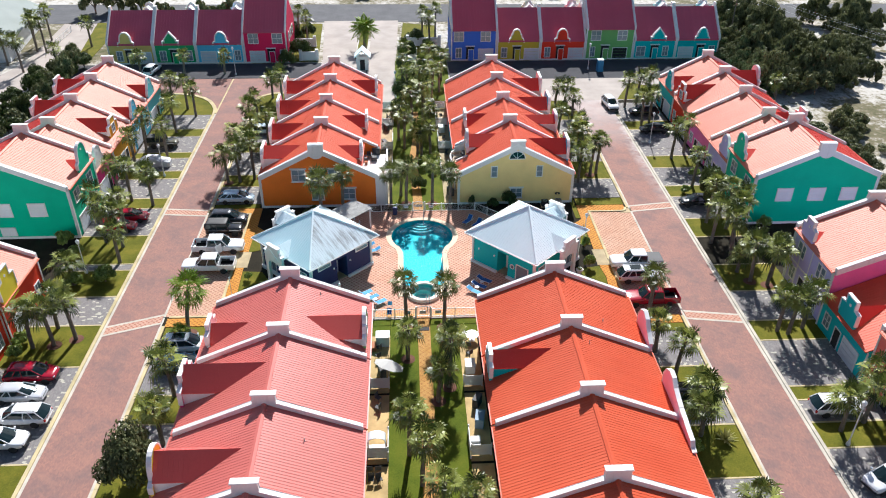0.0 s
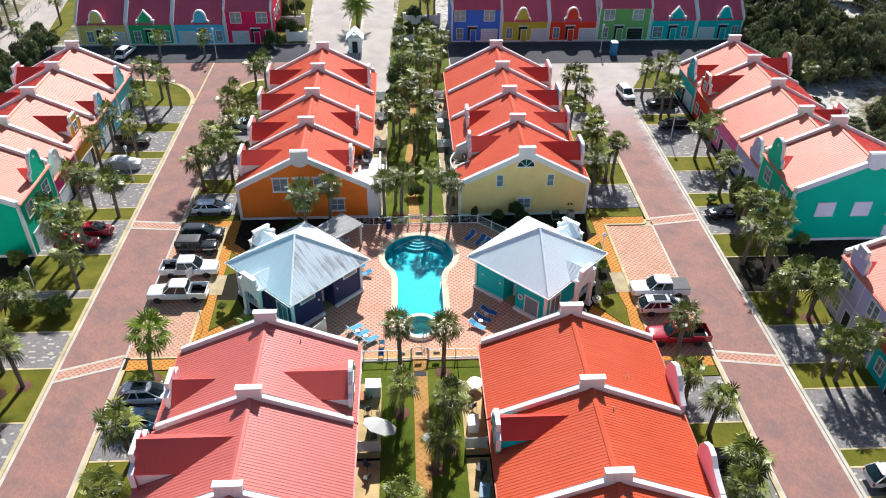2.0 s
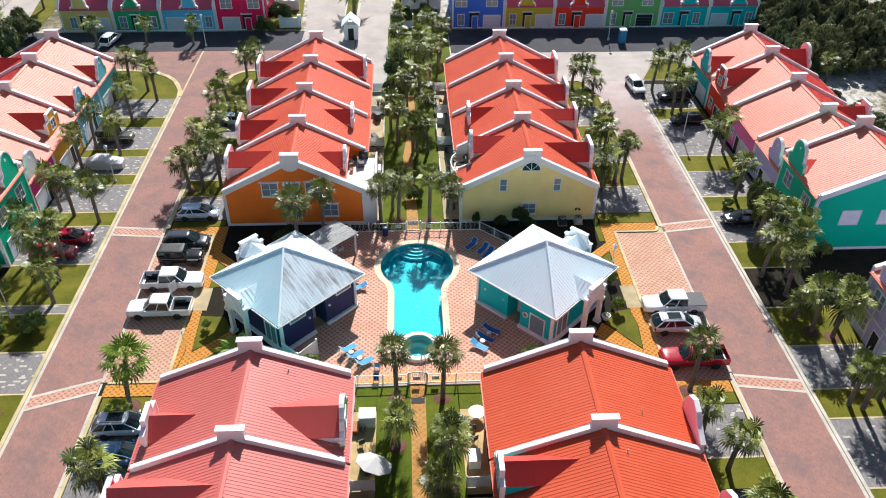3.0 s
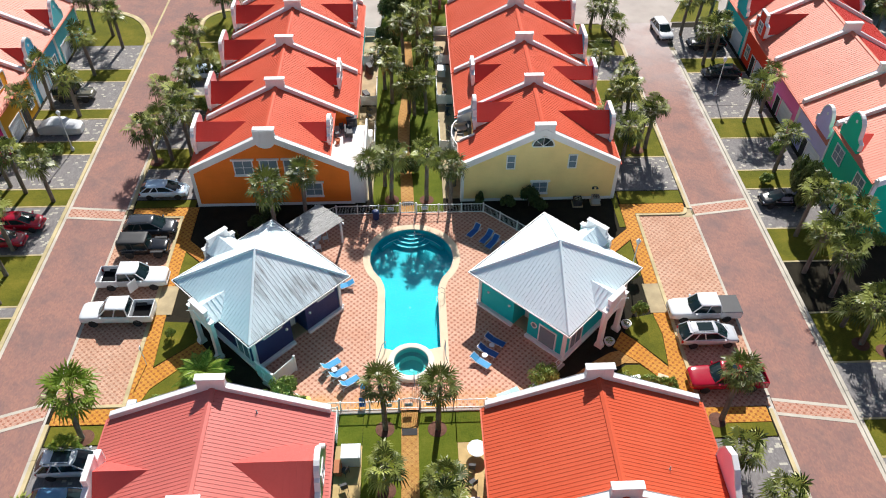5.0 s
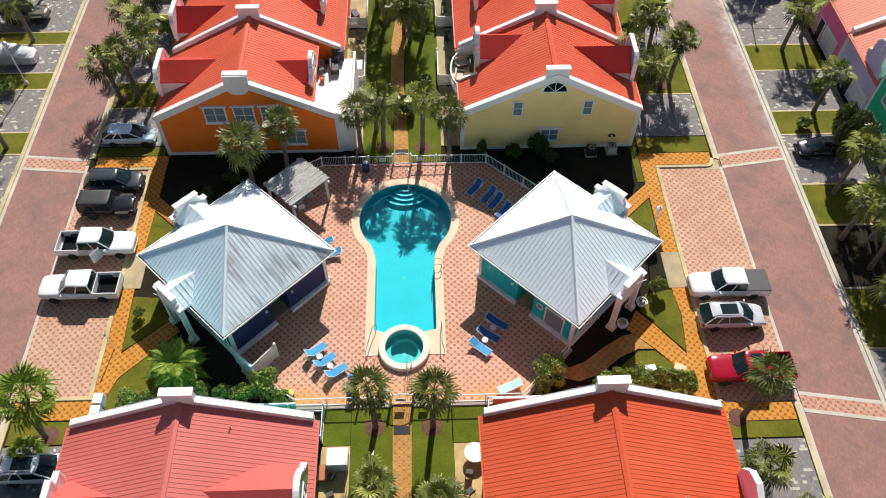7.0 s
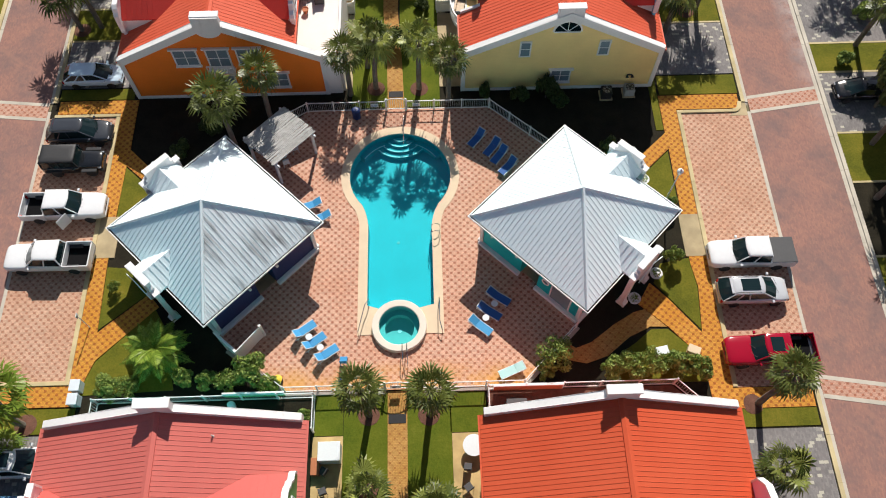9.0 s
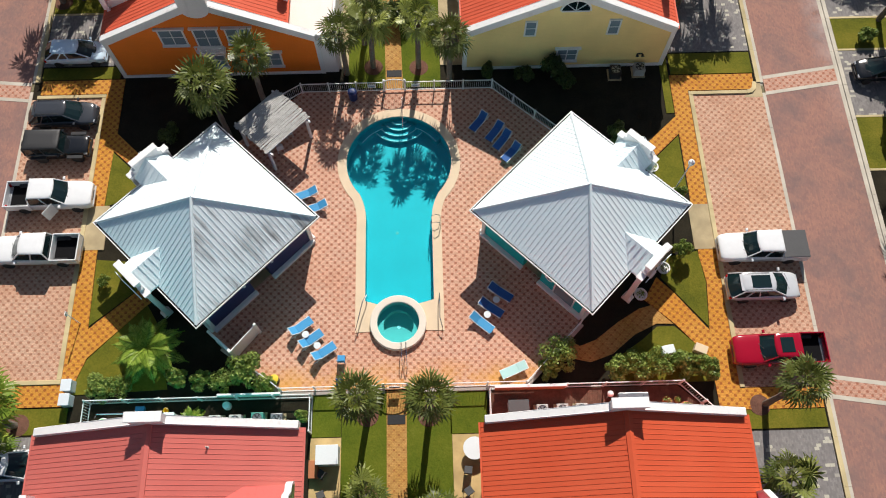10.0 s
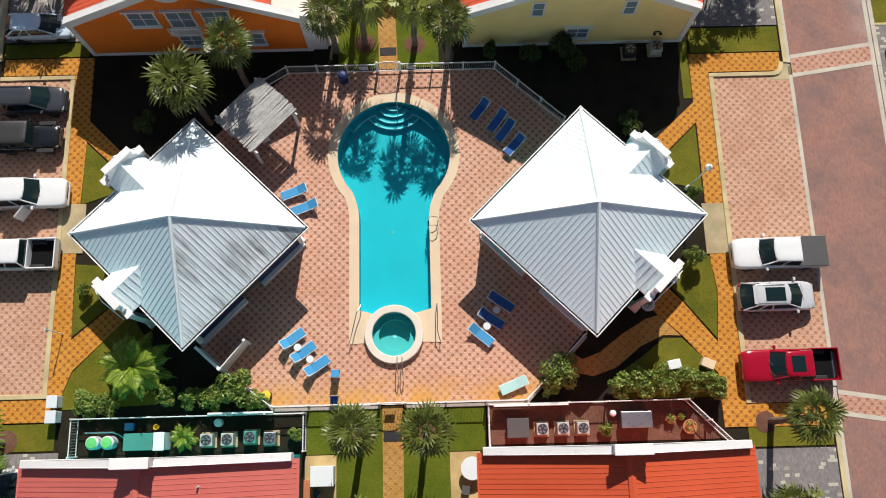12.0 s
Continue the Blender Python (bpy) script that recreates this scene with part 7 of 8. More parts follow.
def vehicle(kind, colour, x, y, heading, label, tonneau=False, sunroof=False, rack=False, open_door=False):
    """A car or pickup, its nose towards +x before turning."""
    ln, w, belt, top, wr, axles, foot, peak, bed = CARS[kind]
    pm = CARM[colour]
    car = thing("pickup_truck" if kind == "pickup" else "car", label, "pickup truck" if kind == "pickup" else "car", pose(x, y, 0.03, 0, 0, heading), "parked vehicles")
    f, r = ln / 2, -ln / 2
    z0 = 0.30 if kind == "sedan" else 0.38
    boxy = kind in ("jeep", "pickup")
    fall = 0.5 if boxy else 1.0
    slim = 0.8 if kind == "jeep" else 1.0
    st = []
    for dx, ws, dz in ((0.0, 0.60, 0.36), (0.06, 0.74, 0.25), (0.18, 0.86, 0.15), (0.38, 0.94, 0.085), (0.7, 0.985, 0.035)):
        ws = 1 - (1 - ws) * (0.6 if boxy else 1.0)
        st.append(section(f - dx, w * ws * slim, z0 + 0.1 * dz, belt - 0.03 - dz * fall * (1.0 if kind != "sedan" else 1.15), 0.03))
    st.append(section(foot[0] + 0.02, w * slim, z0, belt - 0.01, 0.05))
    if bed:
        st += [section(foot[1] - 0.02, w, z0, belt, 0.0)]
    else:
        if kind == "jeep":
            st.append(section(foot[0] - 0.02, w * 0.95, z0, belt, 0.02))
        st.append(section(0.0, w, z0, belt, 0.02))
        for dx, ws, dz in ((0.6, 0.99, 0.0), (0.3, 0.95, 0.03), (0.1, 0.87, 0.1), (0.0, 0.74, 0.24)):
            ws = 1 - (1 - ws) * (0.4 if boxy else 1.0)
            st.append(section(r + dx, w * ws, z0 + 0.1 * dz, belt - dz * fall, 0.02))
    part("body", smooth(loft(bmesh.new(), st)), pm, car)
    if kind == "jeep":
        for s in (-1, 1):
            for ax in axles:
                part("fender", rbox(ax - 0.55, ax + 0.55, s * (w + 0.02) - 0.17, s * (w + 0.02) + 0.1, 0.86, 0.95, 0.035, 2), M["black_plastic"], car)
        part("spare_wheel", lathe(bmesh.new(), [(0.1, -0.1), (0.36, -0.1), (0.38, -0.06), (0.38, 0.06), (0.36, 0.1), (0.1, 0.1)], 18), M["tyre"], car, m=pose(r - 0.12, 0, 1.0, 0, 90, 0))
    if bed:
        b0, b1 = foot[1] - 0.04, r
        t = 0.09
        part("bed_side", rbox(b1, b0, w - t, w, z0 + 0.1, belt + 0.06, 0.03, 2), pm, car)
        part("bed_side", rbox(b1, b0, -w, -w + t, z0 + 0.1, belt + 0.06, 0.03, 2), pm, car)
        part("bed_front", box(bmesh.new(), b0 - 0.06, b0, -w + t, w - t, z0 + 0.1, belt + 0.06), pm, car)
        part("tailgate", rbox(b1 - 0.01, b1 + 0.07, -w + t, w - t, z0 + 0.14, belt + 0.04, 0.02, 1), pm, car)
        part("bed_floor", box(bmesh.new(), b1 + 0.07, b0 - 0.06, -w + t, w - t, z0 + 0.12, z0 + 0.2), M["bed_liner"], car)
        if tonneau:
            part("tonneau_cover", rbox(b1 + 0.02, b0, -w + 0.02, w - 0.02, belt + 0.055, belt + 0.12, 0.03, 2), M["darkcover"], car, "dark grey bed cover")
        else:
            for s in (-1, 1):
                part("wheel_arch", rbox(axles[1] - 0.45, axles[1] + 0.45, min(s * (w - 0.33), s * (w - t)), max(s * (w - 0.33), s * (w - t)), z0 + 0.27, z0 + 0.5, 0.04, 1), M["black_plastic"], car)
    wb, wt = w * 0.92, w * {"jeep": 0.86, "pickup": 0.78}.get(kind, 0.73)
    zb, zt = belt - 0.04, top
    bf, br = (0.05, 0.0) if kind == "jeep" else (0.2, 0.03) if bed else (0.26, 0.16)
    core = loft(bmesh.new(), [cab_ring(foot[0], foot[1], wb * 0.92, wb, zb, bf, br), cab_ring(peak[0], peak[1], wt * 0.93, wt * 0.97, zt - 0.06, bf * 0.6, br * 0.6)])
    part("glasshouse", core, M["car_glass"], car, "dark tinted glass")
    rm = pm if kind != "jeep" else M["black_plastic"]
    levels = [cab_ring(peak[0] + g, peak[1] - g, wt * 0.94 + g, wt * 0.98 + g, zt + dz, bf * 0.6, br * 0.6) for g, dz in ((0.03, -0.1), (0.02, -0.055), (-0.03, -0.015), (-0.16, 0.012 if boxy else 0.03), (-0.4, 0.028 if boxy else 0.062))]
    part("roof", smooth(loft(bmesh.new(), levels)), rm, car)
    for s in (-1, 1):
        posts = [((foot[0], wb * 0.925), (peak[0], wt * 0.94)), ((foot[1], wb), (peak[1], wt * 0.98)), (((foot[0] + foot[1]) / 2, wb * 0.97), ((peak[0] + peak[1]) / 2, wt * 0.97))]
        if not bed:
            posts.append(((foot[1] + 0.85, wb * 0.99), (peak[1] + 0.6, wt * 0.975)))
        for (xa, ya), (xb, yb) in posts:
            part("pillar", tube(bmesh.new(), [(xa, s * ya, zb), (xb, s * yb, zt - 0.07)], 0.05, 6), rm, car)
        part("mirror", rbox(foot[0] - 0.35, foot[0] - 0.19, s * (w + 0.1) - 0.11, s * (w + 0.1) + 0.11, belt - 0.02, belt + 0.15, 0.04, 2), pm, car)
        part("headlight", rbox(f - 0.3, f - 0.06, s * w * 0.66 - 0.13, s * w * 0.66 + 0.13, belt - 0.33, belt - 0.22, 0.03, 2), M["lamp_clear"], car)
        part("tail_light", rbox(r - 0.005, r + 0.16, s * w * 0.8 - 0.08, s * w * 0.8 + 0.08, belt - 0.42, belt - 0.16, 0.03, 2), M["lamp_red"], car)
        for ax in axles:
            wheel = part("wheel", rbox(-0.05, 0.05, -0.05, 0.05, -0.05, 0.05, 0.01, 1), M["black_plastic"], car, m=pose(ax, s * (w - 0.12), wr, 90, 0, 0))
            part("tyre", lathe(bmesh.new(), [(wr * 0.62, -0.12), (wr * 0.95, -0.12), (wr, -0.08), (wr, 0.08), (wr * 0.95, 0.12), (wr * 0.62, 0.12)], 20), M["tyre"], wheel)
            part("rim", lathe(bmesh.new(), [(wr * 0.63, -0.1), (wr * 0.63, 0.1), (wr * 0.5, 0.11), (0.06, 0.09)], 14), M["rim"], wheel)
    part("front_bumper", rbox(f - 0.28, f + 0.04, -w * 0.8, w * 0.8, z0 + 0.0, z0 + 0.24, 0.09, 3), M["black_plastic"] if kind in ("jeep", "suv") else pm, car)
    part("rear_bumper", rbox(r - 0.05, r + 0.22, -w * 0.86, w * 0.86, z0 + 0.02, z0 + 0.24, 0.07, 3), M["rim"] if bed else pm, car)
    part("grille", rbox(f - 0.12, f + 0.015, -w * 0.4, w * 0.4, z0 + 0.26, belt - 0.36, 0.03, 2), M["black_plastic"], car)
    if not boxy:
        part("rear_spoiler", rbox(peak[1] - 0.2, peak[1] + 0.1, -wt * 0.85, wt * 0.85, zt - 0.06, zt - 0.025, 0.015, 2), pm, car)
    for s in (-0.35, 0.25):
        part("wiper", tube(bmesh.new(), [(foot[0] + bf * 0.9, s, zb + 0.06), (foot[0] - 0.22 + bf * 0.8, s + 0.42, zb + 0.28)], 0.012, 4), M["black_plastic"], car)
    if sunroof:
        part("sunroof", rbox(peak[1] + 0.5, peak[0] - 0.22, -wt * 0.62, wt * 0.62, zt + 0.02, zt + 0.045 if boxy else zt + 0.075, 0.01, 1), M["car_glass"], car, "black glass sunroof")
    if rack:
        for s in (-0.84, 0.84):
            part("roof_rail", tube(bmesh.new(), [(peak[1] + 0.05, s * wt, zt - 0.01), (peak[1] + 0.15, s * wt, zt + 0.06), (peak[0] - 0.3, s * wt, zt + 0.06), (peak[0] - 0.2, s * wt, zt - 0.01)], 0.022, 6), M["black_plastic"], car)
    if open_door:
        part("open_door", rbox(-0.45, 0.45, -0.04, 0.04, z0 + 0.1, belt + 0.5, 0.03, 1), pm, car, m=pose(0.35, -w - 0.42, 0, 0, 0, 55))
    return car


M["bed_liner"] = paint("black_bed_liner", (0.008, 0.008, 0.009), 0.9, spec=0.1)
M["darkcover"] = paint("grey_vinyl", (0.075, 0.075, 0.078), 0.7)
vehicle("pickup", "white", 24.54, 73.51, 180, "white crew-cab pickup with a dark bed cover in a paved bay", tonneau=True)
vehicle("suv", "silver", 24.13, 70.75, 0, "silver sport utility car with black glass roof", sunroof=True, rack=True)
vehicle("pickup", "red", 24.33, 66.48, 180, "red crew-cab pickup with an open dark bed", sunroof=True)
vehicle("pickup", "white", -23.91, 74.68, 180, "white crew-cab pickup with an open bed")
vehicle("pickup", "white", -23.62, 78.7, 0, "older white pickup with its door open", open_door=True)
vehicle("jeep", "black", -23.62, 82.56, 0, "black off-road car with soft top")
vehicle("suv", "darkgrey", -23.71, 85.19, 0, "dark grey sport utility car", rack=True)
vehicle("sedan", "iceblue", -23.67, 90.61, 0, "pale silver-blue hatchback in front of the orange house")
vehicle("suv", "white", -23.3, 60.7, 0, "white sport utility car with black glass roof and roof rails", sunroof=True, rack=True)
vehicle("sedan", "blue", -23.09, 57.9, 0, "light blue car in a drive")
vehicle("sedan", "red", -36.08, 86.28, 0, "bright red saloon car")
vehicle("sedan", "red", -36.93, 83.95, 0, "bright red saloon car")
vehicle("jeep", "tan", -37.47, 107.94, 0, "olive-grey off-road car in a drive")
vehicle("suv", "red", -36.5, 57, 0, "bright red sport utility car", rack=True)
vehicle("sedan", "silver", -36.61, 54.4, 0, "silver saloon car in a drive")
vehicle("suv", "white", -35.22, 51.5, 180, "white sport utility car", rack=True)
vehicle("suv", "white", -35.97, 48.7, 0, "white sport utility car")
vehicle("suv", "black", 23.88, 51.6, 0, "black sport utility car with roof rack in a drive", rack=True)
vehicle("suv", "white", 36.44, 49.7, 0, "white sport utility car in a drive", rack=True)
vehicle("suv", "white", 36.75, 41.6, 200, "white sport utility car in a drive")
vehicle("sedan", "black", 36.34, 87.41, 180, "black car in the shade of palms")
vehicle("suv", "white", 32.75, 121.05, -85, "white sport utility car standing at the street corner")
vehicle("suv", "black", 37.48, 117.6, 180, "black car in the shade of palms")
vehicle("sedan", "black", 37.27, 110.58, 180, "black car in the shade of palms")
vehicle("suv", "white", -47.6, 140.26, 80, "white car parked before the far terrace")
vehicle("sedan", "iceblue", -23.09, 112.28, 0, "pale blue car beside palms")
# a car under a fitted cover
bm = loft(bmesh.new(), [section(2.2, 0.6, 0.1, 0.75, 0.03), section(1.9, 0.85, 0.05, 0.9, 0.05), section(0.9, 0.92, 0.05, 1.05, 0.07), section(0.3, 0.9, 0.05, 1.4, 0.08), section(-1.0, 0.9, 0.05, 1.42, 0.08), section(-1.7, 0.88, 0.05, 1.1, 0.06), section(-2.1, 0.8, 0.05, 0.95, 0.04), section(-2.3, 0.6, 0.1, 0.7, 0.02)])
bmesh.ops.subdivide_edges(bm, edges=bm.edges[:], cuts=2, smooth=0.4, use_grid_fill=True)
solid("covered_car", bm, M["cover"], "car under a pale silver fitted cover", "car", pose(-37.0, 101.6, 0.03))


# ---------------------------------------------------------------- fences
PICKET = mesh_of("picket", box(bmesh.new(), -0.008, 0.008, -0.01, 0.01, 0.12, 1.13), M["trim"])
POST = mesh_of("post", rbox(-0.05, 0.05, -0.05, 0.05, 0.0, 1.28, 0.012, 1), M["trim"])


def fence(pts, label="white metal picket fence", step=0.14, z=0.0, gap=None):
    f = thing("fence", label, "fence", pose(0, 0, z), "white fences")
    for a, b in zip(pts, pts[1:]):
        a, b = Vector((*a, 0)), Vector((*b, 0))
        ln = (b - a).length
        ang = math.degrees(math.atan2(b.y - a.y, b.x - a.x))
        for k in range(max(1, round(ln / 2.3)) + 1):
            p = a.lerp(b, k / max(1, round(ln / 2.3)))
            part("post", POST, None, f, m=pose(p.x, p.y, 0, 0, 0, ang))
        for zz in (0.14, 1.1):
            part("rail", box(bmesh.new(), 0, ln, -0.025, 0.025, zz, zz + 0.06), M["trim"], f, m=pose(a.x, a.y, 0, 0, 0, ang))
        n = int(ln / step)
        for k in range(1, n):
            p = a.lerp(b, k / n)
            if gap and gap[0] < p.x < gap[1]:
                continue
            part("picket", PICKET, None, f, m=pose(p.x, p.y, 0, 0, 0, ang))
    return f


def garden_gate(x, y, w):
    g = thing("garden_gate", "white picket gate with an arched top rail", "gate", pose(x, y, 0))
    for s in (-1, 1):
        part("post", rbox(s * w / 2 - 0.07, s * w / 2 + 0.07, -0.07, 0.07, 0, 1.45, 0.02, 1), M["trim"], g)
    part("arched_rail", tube(bmesh.new(), [(w / 2 * math.cos(radians(a)), 0, 1.15 + 0.32 * math.sin(radians(a))) for a in range(0, 181, 15)], 0.04, 6), M["trim"], g)
    part("rail", box(bmesh.new(), -w / 2, w / 2, -0.025, 0.025, 0.2, 0.27), M["trim"], g)
    for k in range(1, 9):
        xx = -w / 2 + w * k / 9
        hh = 1.15 + 0.32 * math.sqrt(max(0.0, 1 - (2 * xx / w) ** 2))
        part("picket", box(bmesh.new(), xx - 0.014, xx + 0.014, -0.02, 0.02, 0.2, hh), M["trim"], g)


fence([(-8.2, 86.1), (-6.75, 87.0), (-0.75, 87.0)])
fence([(0.85, 87.0), (7.2, 87.0), (11.6, 82.95)])
garden_gate(0.05, 87.0, 1.5)
fence([(-11.2, 67.9), (-7.2, 64.85), (-0.8, 64.85)], step=0.2)
fence([(0.85, 64.85), (8.2, 64.85), (12.0, 68.7)], step=0.2)
garden_gate(0.02, 64.85, 1.5)
for nm, pts in (("west", [(-11.2, 67.75), (-7.2, 64.7), (-0.7, 64.7)]), ("east", [(0.75, 64.7), (8.2, 64.7), (12.15, 68.7)])):
    for a, b in zip(pts, pts[1:]):
        a, b = Vector((*a, 0)), Vector((*b, 0))
        ang = math.degrees(math.atan2(b.y - a.y, b.x - a.x))
        solid("kerb_deck_" + nm, rbox(0, (b - a).length, -0.14, 0.12, -0.05, 0.14, 0.02, 1), M["pale_concrete"], "pale concrete deck edge", "kerb", pose(a.x, a.y, 0, 0, 0, ang), kind="structure")


def notice(x, y, z, w, h):
    """A small board on the fence with rows of unreadable writing."""
    b = thing("notice_board", "small white notice board on the fence", "sign", pose(x, y, z))
    part("board", rbox(-w / 2, w / 2, -0.02, 0.02, 0, h, 0.008, 1), M["trim"], b)
    for k in range(3):
        part("text_bar", box(bmesh.new(), -w * 0.38, w * 0.38, -0.028, -0.02, h * (0.25 + 0.22 * k), h * (0.33 + 0.22 * k)), M["blue_plastic"], b)


for x in (-1.6, 1.55, -0.05):
    notice(x, 64.78, 0.55, 0.62, 0.42)
notice(-1.6, 86.92, 0.6, 0.6, 0.4)
notice(1.6, 86.92, 0.6, 0.6, 0.4)


# ---------------------------------------------------------------- pool furniture
def sun_lounger(x, y, turn, mat, label, back=35):
    c = thing("sun_lounger", label, "lounger", pose(x, y, 0.05, 0, 0, turn) @ Matrix.Diagonal((0.9, 0.92, 0.95, 1)), "sun loungers")
    for s in (-1, 1):
        part("side_rail", tube(bmesh.new(), [(-0.95, s * 0.32, 0.34), (0.4, s * 0.32, 0.34), (0.98, s * 0.32, 0.34)], 0.03, 6), M["frame_white"], c)
        for xx in (-0.75, 0.7):
            part("leg", tube(bmesh.new(), [(xx, s * 0.32, 0.34), (xx + (0.06 if xx > 0 else -0.06), s * 0.33, 0.0)], 0.02, 6), M["frame_white"], c)
    part("seat_sling", rbox(-0.95, 0.32, -0.3, 0.3, 0.345, 0.375, 0.012, 1), mat, c)
    b = part("backrest", rbox(0, 0.68, -0.3, 0.3, -0.015, 0.015, 0.012, 1), mat, c, m=pose(0.32, 0, 0.37, 0, -back, 0))
    for s in (-1, 1):
        part("back_rail", tube(bmesh.new(), [(0, s * 0.32, 0), (0.7, s * 0.32, 0)], 0.028, 6), M["frame_white"], b)
    part("back_bar", tube(bmesh.new(), [(0.7, -0.32, 0), (0.7, 0.32, 0)], 0.03, 6), M["frame_white"], b)
    return c


BLUE = "blue sling sun lounger with white frame on the pool deck"
for x, y, a in ((-6.2, 78.5, 20), (-5.5, 77.45, 20), (5.62, 68.9, 140)):
    sun_lounger(x, y, a, M["sling"], BLUE, 22)
for x, y, a in ((-6.13, 68.95, 216), (-5.44, 68.1, 216), (-4.6, 67.25, 214)):
    sun_lounger(x, y, a, M["sling"], BLUE, 46)
# these loungers carry their shade in the darker sling colour
for x, y, a, b in ((6.28, 69.9, 145, 22), (6.95, 70.95, 145, 22), (6.1, 83.95, 50, 50), (7.2, 83.1, 52, 38), (7.7, 82.4, 52, 38), (8.3, 81.4, 46, 50)):
    sun_lounger(x, y, a, M["navy_shade_sling"], "blue sling sun lounger with white frame, shade painted in", b)
M["aqua_sling"] = paint("pale_aqua_mat", (0.42, 0.68, 0.66), 0.7, 0.1)
sun_lounger(7.45, 65.75, 22, M["aqua_sling"], "pale aqua sun lounger beside the fence", 8)
for x, y in ((-5.78, 68.42), (-5.0, 67.67), (5.98, 69.42), (6.62, 70.42)):
    t = thing("side_table", "small round white side table between loungers", "table", pose(x, y, 0.05), "side tables")
    part("tabletop", lathe(bmesh.new(), [(0.22, 0.42), (0.23, 0.44), (0.23, 0.455), (0.01, 0.46)], 18), M["frame_white"], t)
    for k in range(3):
        a = radians(120 * k)
        part("leg", tube(bmesh.new(), [(0.14 * math.cos(a), 0.14 * math.sin(a), 0.43), (0.2 * math.cos(a), 0.2 * math.sin(a), 0)], 0.014, 5), M["frame_white"], t)

# pergola with a roof of grey poles
pg = thing("pergola", "weathered grey pergola with a roof of close-laid poles", "pergola", pose(-8.25, 82.95, 0, 0, 0, -43.5))
for sx in (-1, 1):
    for sy in (-1, 1):
        part("post", rbox(sx * 1.45 - 0.09, sx * 1.45 + 0.09, sy * 1.75 - 0.09, sy * 1.75 + 0.09, 0, 2.5, 0.02, 1), M["trim"], pg)
for sy in (-1.75, 1.75):
    part("beam", rbox(-1.9, 1.9, sy - 0.07, sy + 0.07, 2.5, 2.68, 0.02, 1), M["trim"], pg)
POLE = mesh_of("pole", tube(bmesh.new(), [(0, -2.0, 0), (0, 0, 0.02), (0, 2.0, 0)], 0.055, 7), M["wood_grey"])
g = random.Random(3)
for k in range(31):
    part("pole", POLE, None, pg, m=pose(-1.6 + 3.2 * k / 30, g.uniform(-0.06, 0.06), 2.76 + g.uniform(-0.01, 0.02), 0, 0, g.uniform(-1.2, 1.2)))
for k in range(8):
    part("rafter_tail", rbox(-1.75, -1.3, -1.6 + k * 0.45, -1.5 + k * 0.45, 2.55, 2.68, 0.01, 1), M["wood_grey"], pg)
tb = thing("round_table", "round white table under the pergola", "table", pose(-8.45, 83.1, 0.05))
part("tabletop", lathe(bmesh.new(), [(0.55, 0.7), (0.6, 0.72), (0.6, 0.74), (0.01, 0.75)], 24), M["frame_white"], tb)
part("pedestal", lathe(bmesh.new(), [(0.3, 0), (0.28, 0.04), (0.05, 0.08), (0.05, 0.7)], 14), M["frame_white"], tb)


def patio_chair(x, y, turn, mat, label="white patio chair with four legs", z=0.05):
    c = thing("patio_chair", label, "chair", pose(x, y, z, 0, 0, turn), "patio chairs")
    part("seat", rbox(-0.24, 0.24, -0.24, 0.24, 0.4, 0.44, 0.015, 1), mat, c)
    part("backrest", rbox(-0.24, 0.24, 0.2, 0.24, 0.44, 0.9, 0.015, 1), mat, c)
    for sx in (-0.21, 0.21):
        for sy in (-0.21, 0.21):
            part("leg", tube(bmesh.new(), [(sx, sy, 0.4), (sx * 1.1, sy * 1.1, 0)], 0.018, 5), mat, c)
    return c


patio_chair(-3.45, 66.75, 180, M["sling"], "blue sling chair beside the pool fence")
patio_chair(-3.5, 65.15, 0, M["navy_shade_sling"], "dark blue sling chair against the pool fence")
for a in (20, 110, 200, 290):
    patio_chair(-8.45 + 0.95 * math.cos(radians(a)), 83.1 + 0.95 * math.sin(radians(a)), a - 90, M["frame_white"])
tb2 = thing("rubbish_bin", "small black bin with a yellow lid at the fence corner", "bin", pose(-7.6, 65.55, 0.05))
part("drum", lathe(bmesh.new(), [(0.22, 0), (0.25, 0.04), (0.27, 0.62)], 16), M["black_plastic"], tb2)
part("lid", lathe(bmesh.new(), [(0.28, 0.62), (0.28, 0.66), (0.01, 0.7)], 16), M["yellow_plastic"], tb2)
# palm shade on the bin is put into its near-black blue
bin_ = thing("rubbish_bin", "blue rubbish bin at the fence, palm shade painted in", "bin", pose(-3.0, 86.4, 0.05))
part("drum", lathe(bmesh.new(), [(0.27, 0), (0.3, 0.05), (0.32, 0.85)], 18), M["bin_shade_blue"], bin_)
part("lid", lathe(bmesh.new(), [(0.33, 0.85), (0.34, 0.9), (0.2, 1.02), (0.01, 1.05)], 18), M["bin_shade_blue"], bin_)


def street_lamp(x, y, h, globe=0.22):
    p = thing("street_lamp", "white street lamp with a round globe", "street lamp", pose(x, y, 0), "street lamps")
    part("base", lathe(bmesh.new(), [(0.18, 0), (0.18, 0.3), (0.1, 0.45), (0.07, 0.6)], 12), M["trim"], p)
    part("pole", tube(bmesh.new(), [(0, 0, 0.5), (0, 0, h - 0.3)], 0.06, 10, 0.045), M["trim"], p)
    part("collar", lathe(bmesh.new(), [(0.05, h - 0.34), (0.13, h - 0.3), (0.13, h - 0.22), (0.06, h - 0.2)], 12), M["trim"], p)
    part("globe", lathe(bmesh.new(), [(globe * math.sin(radians(a)), h - globe * math.cos(radians(a))) for a in range(8, 180, 15)], 16), M["globe"], p)
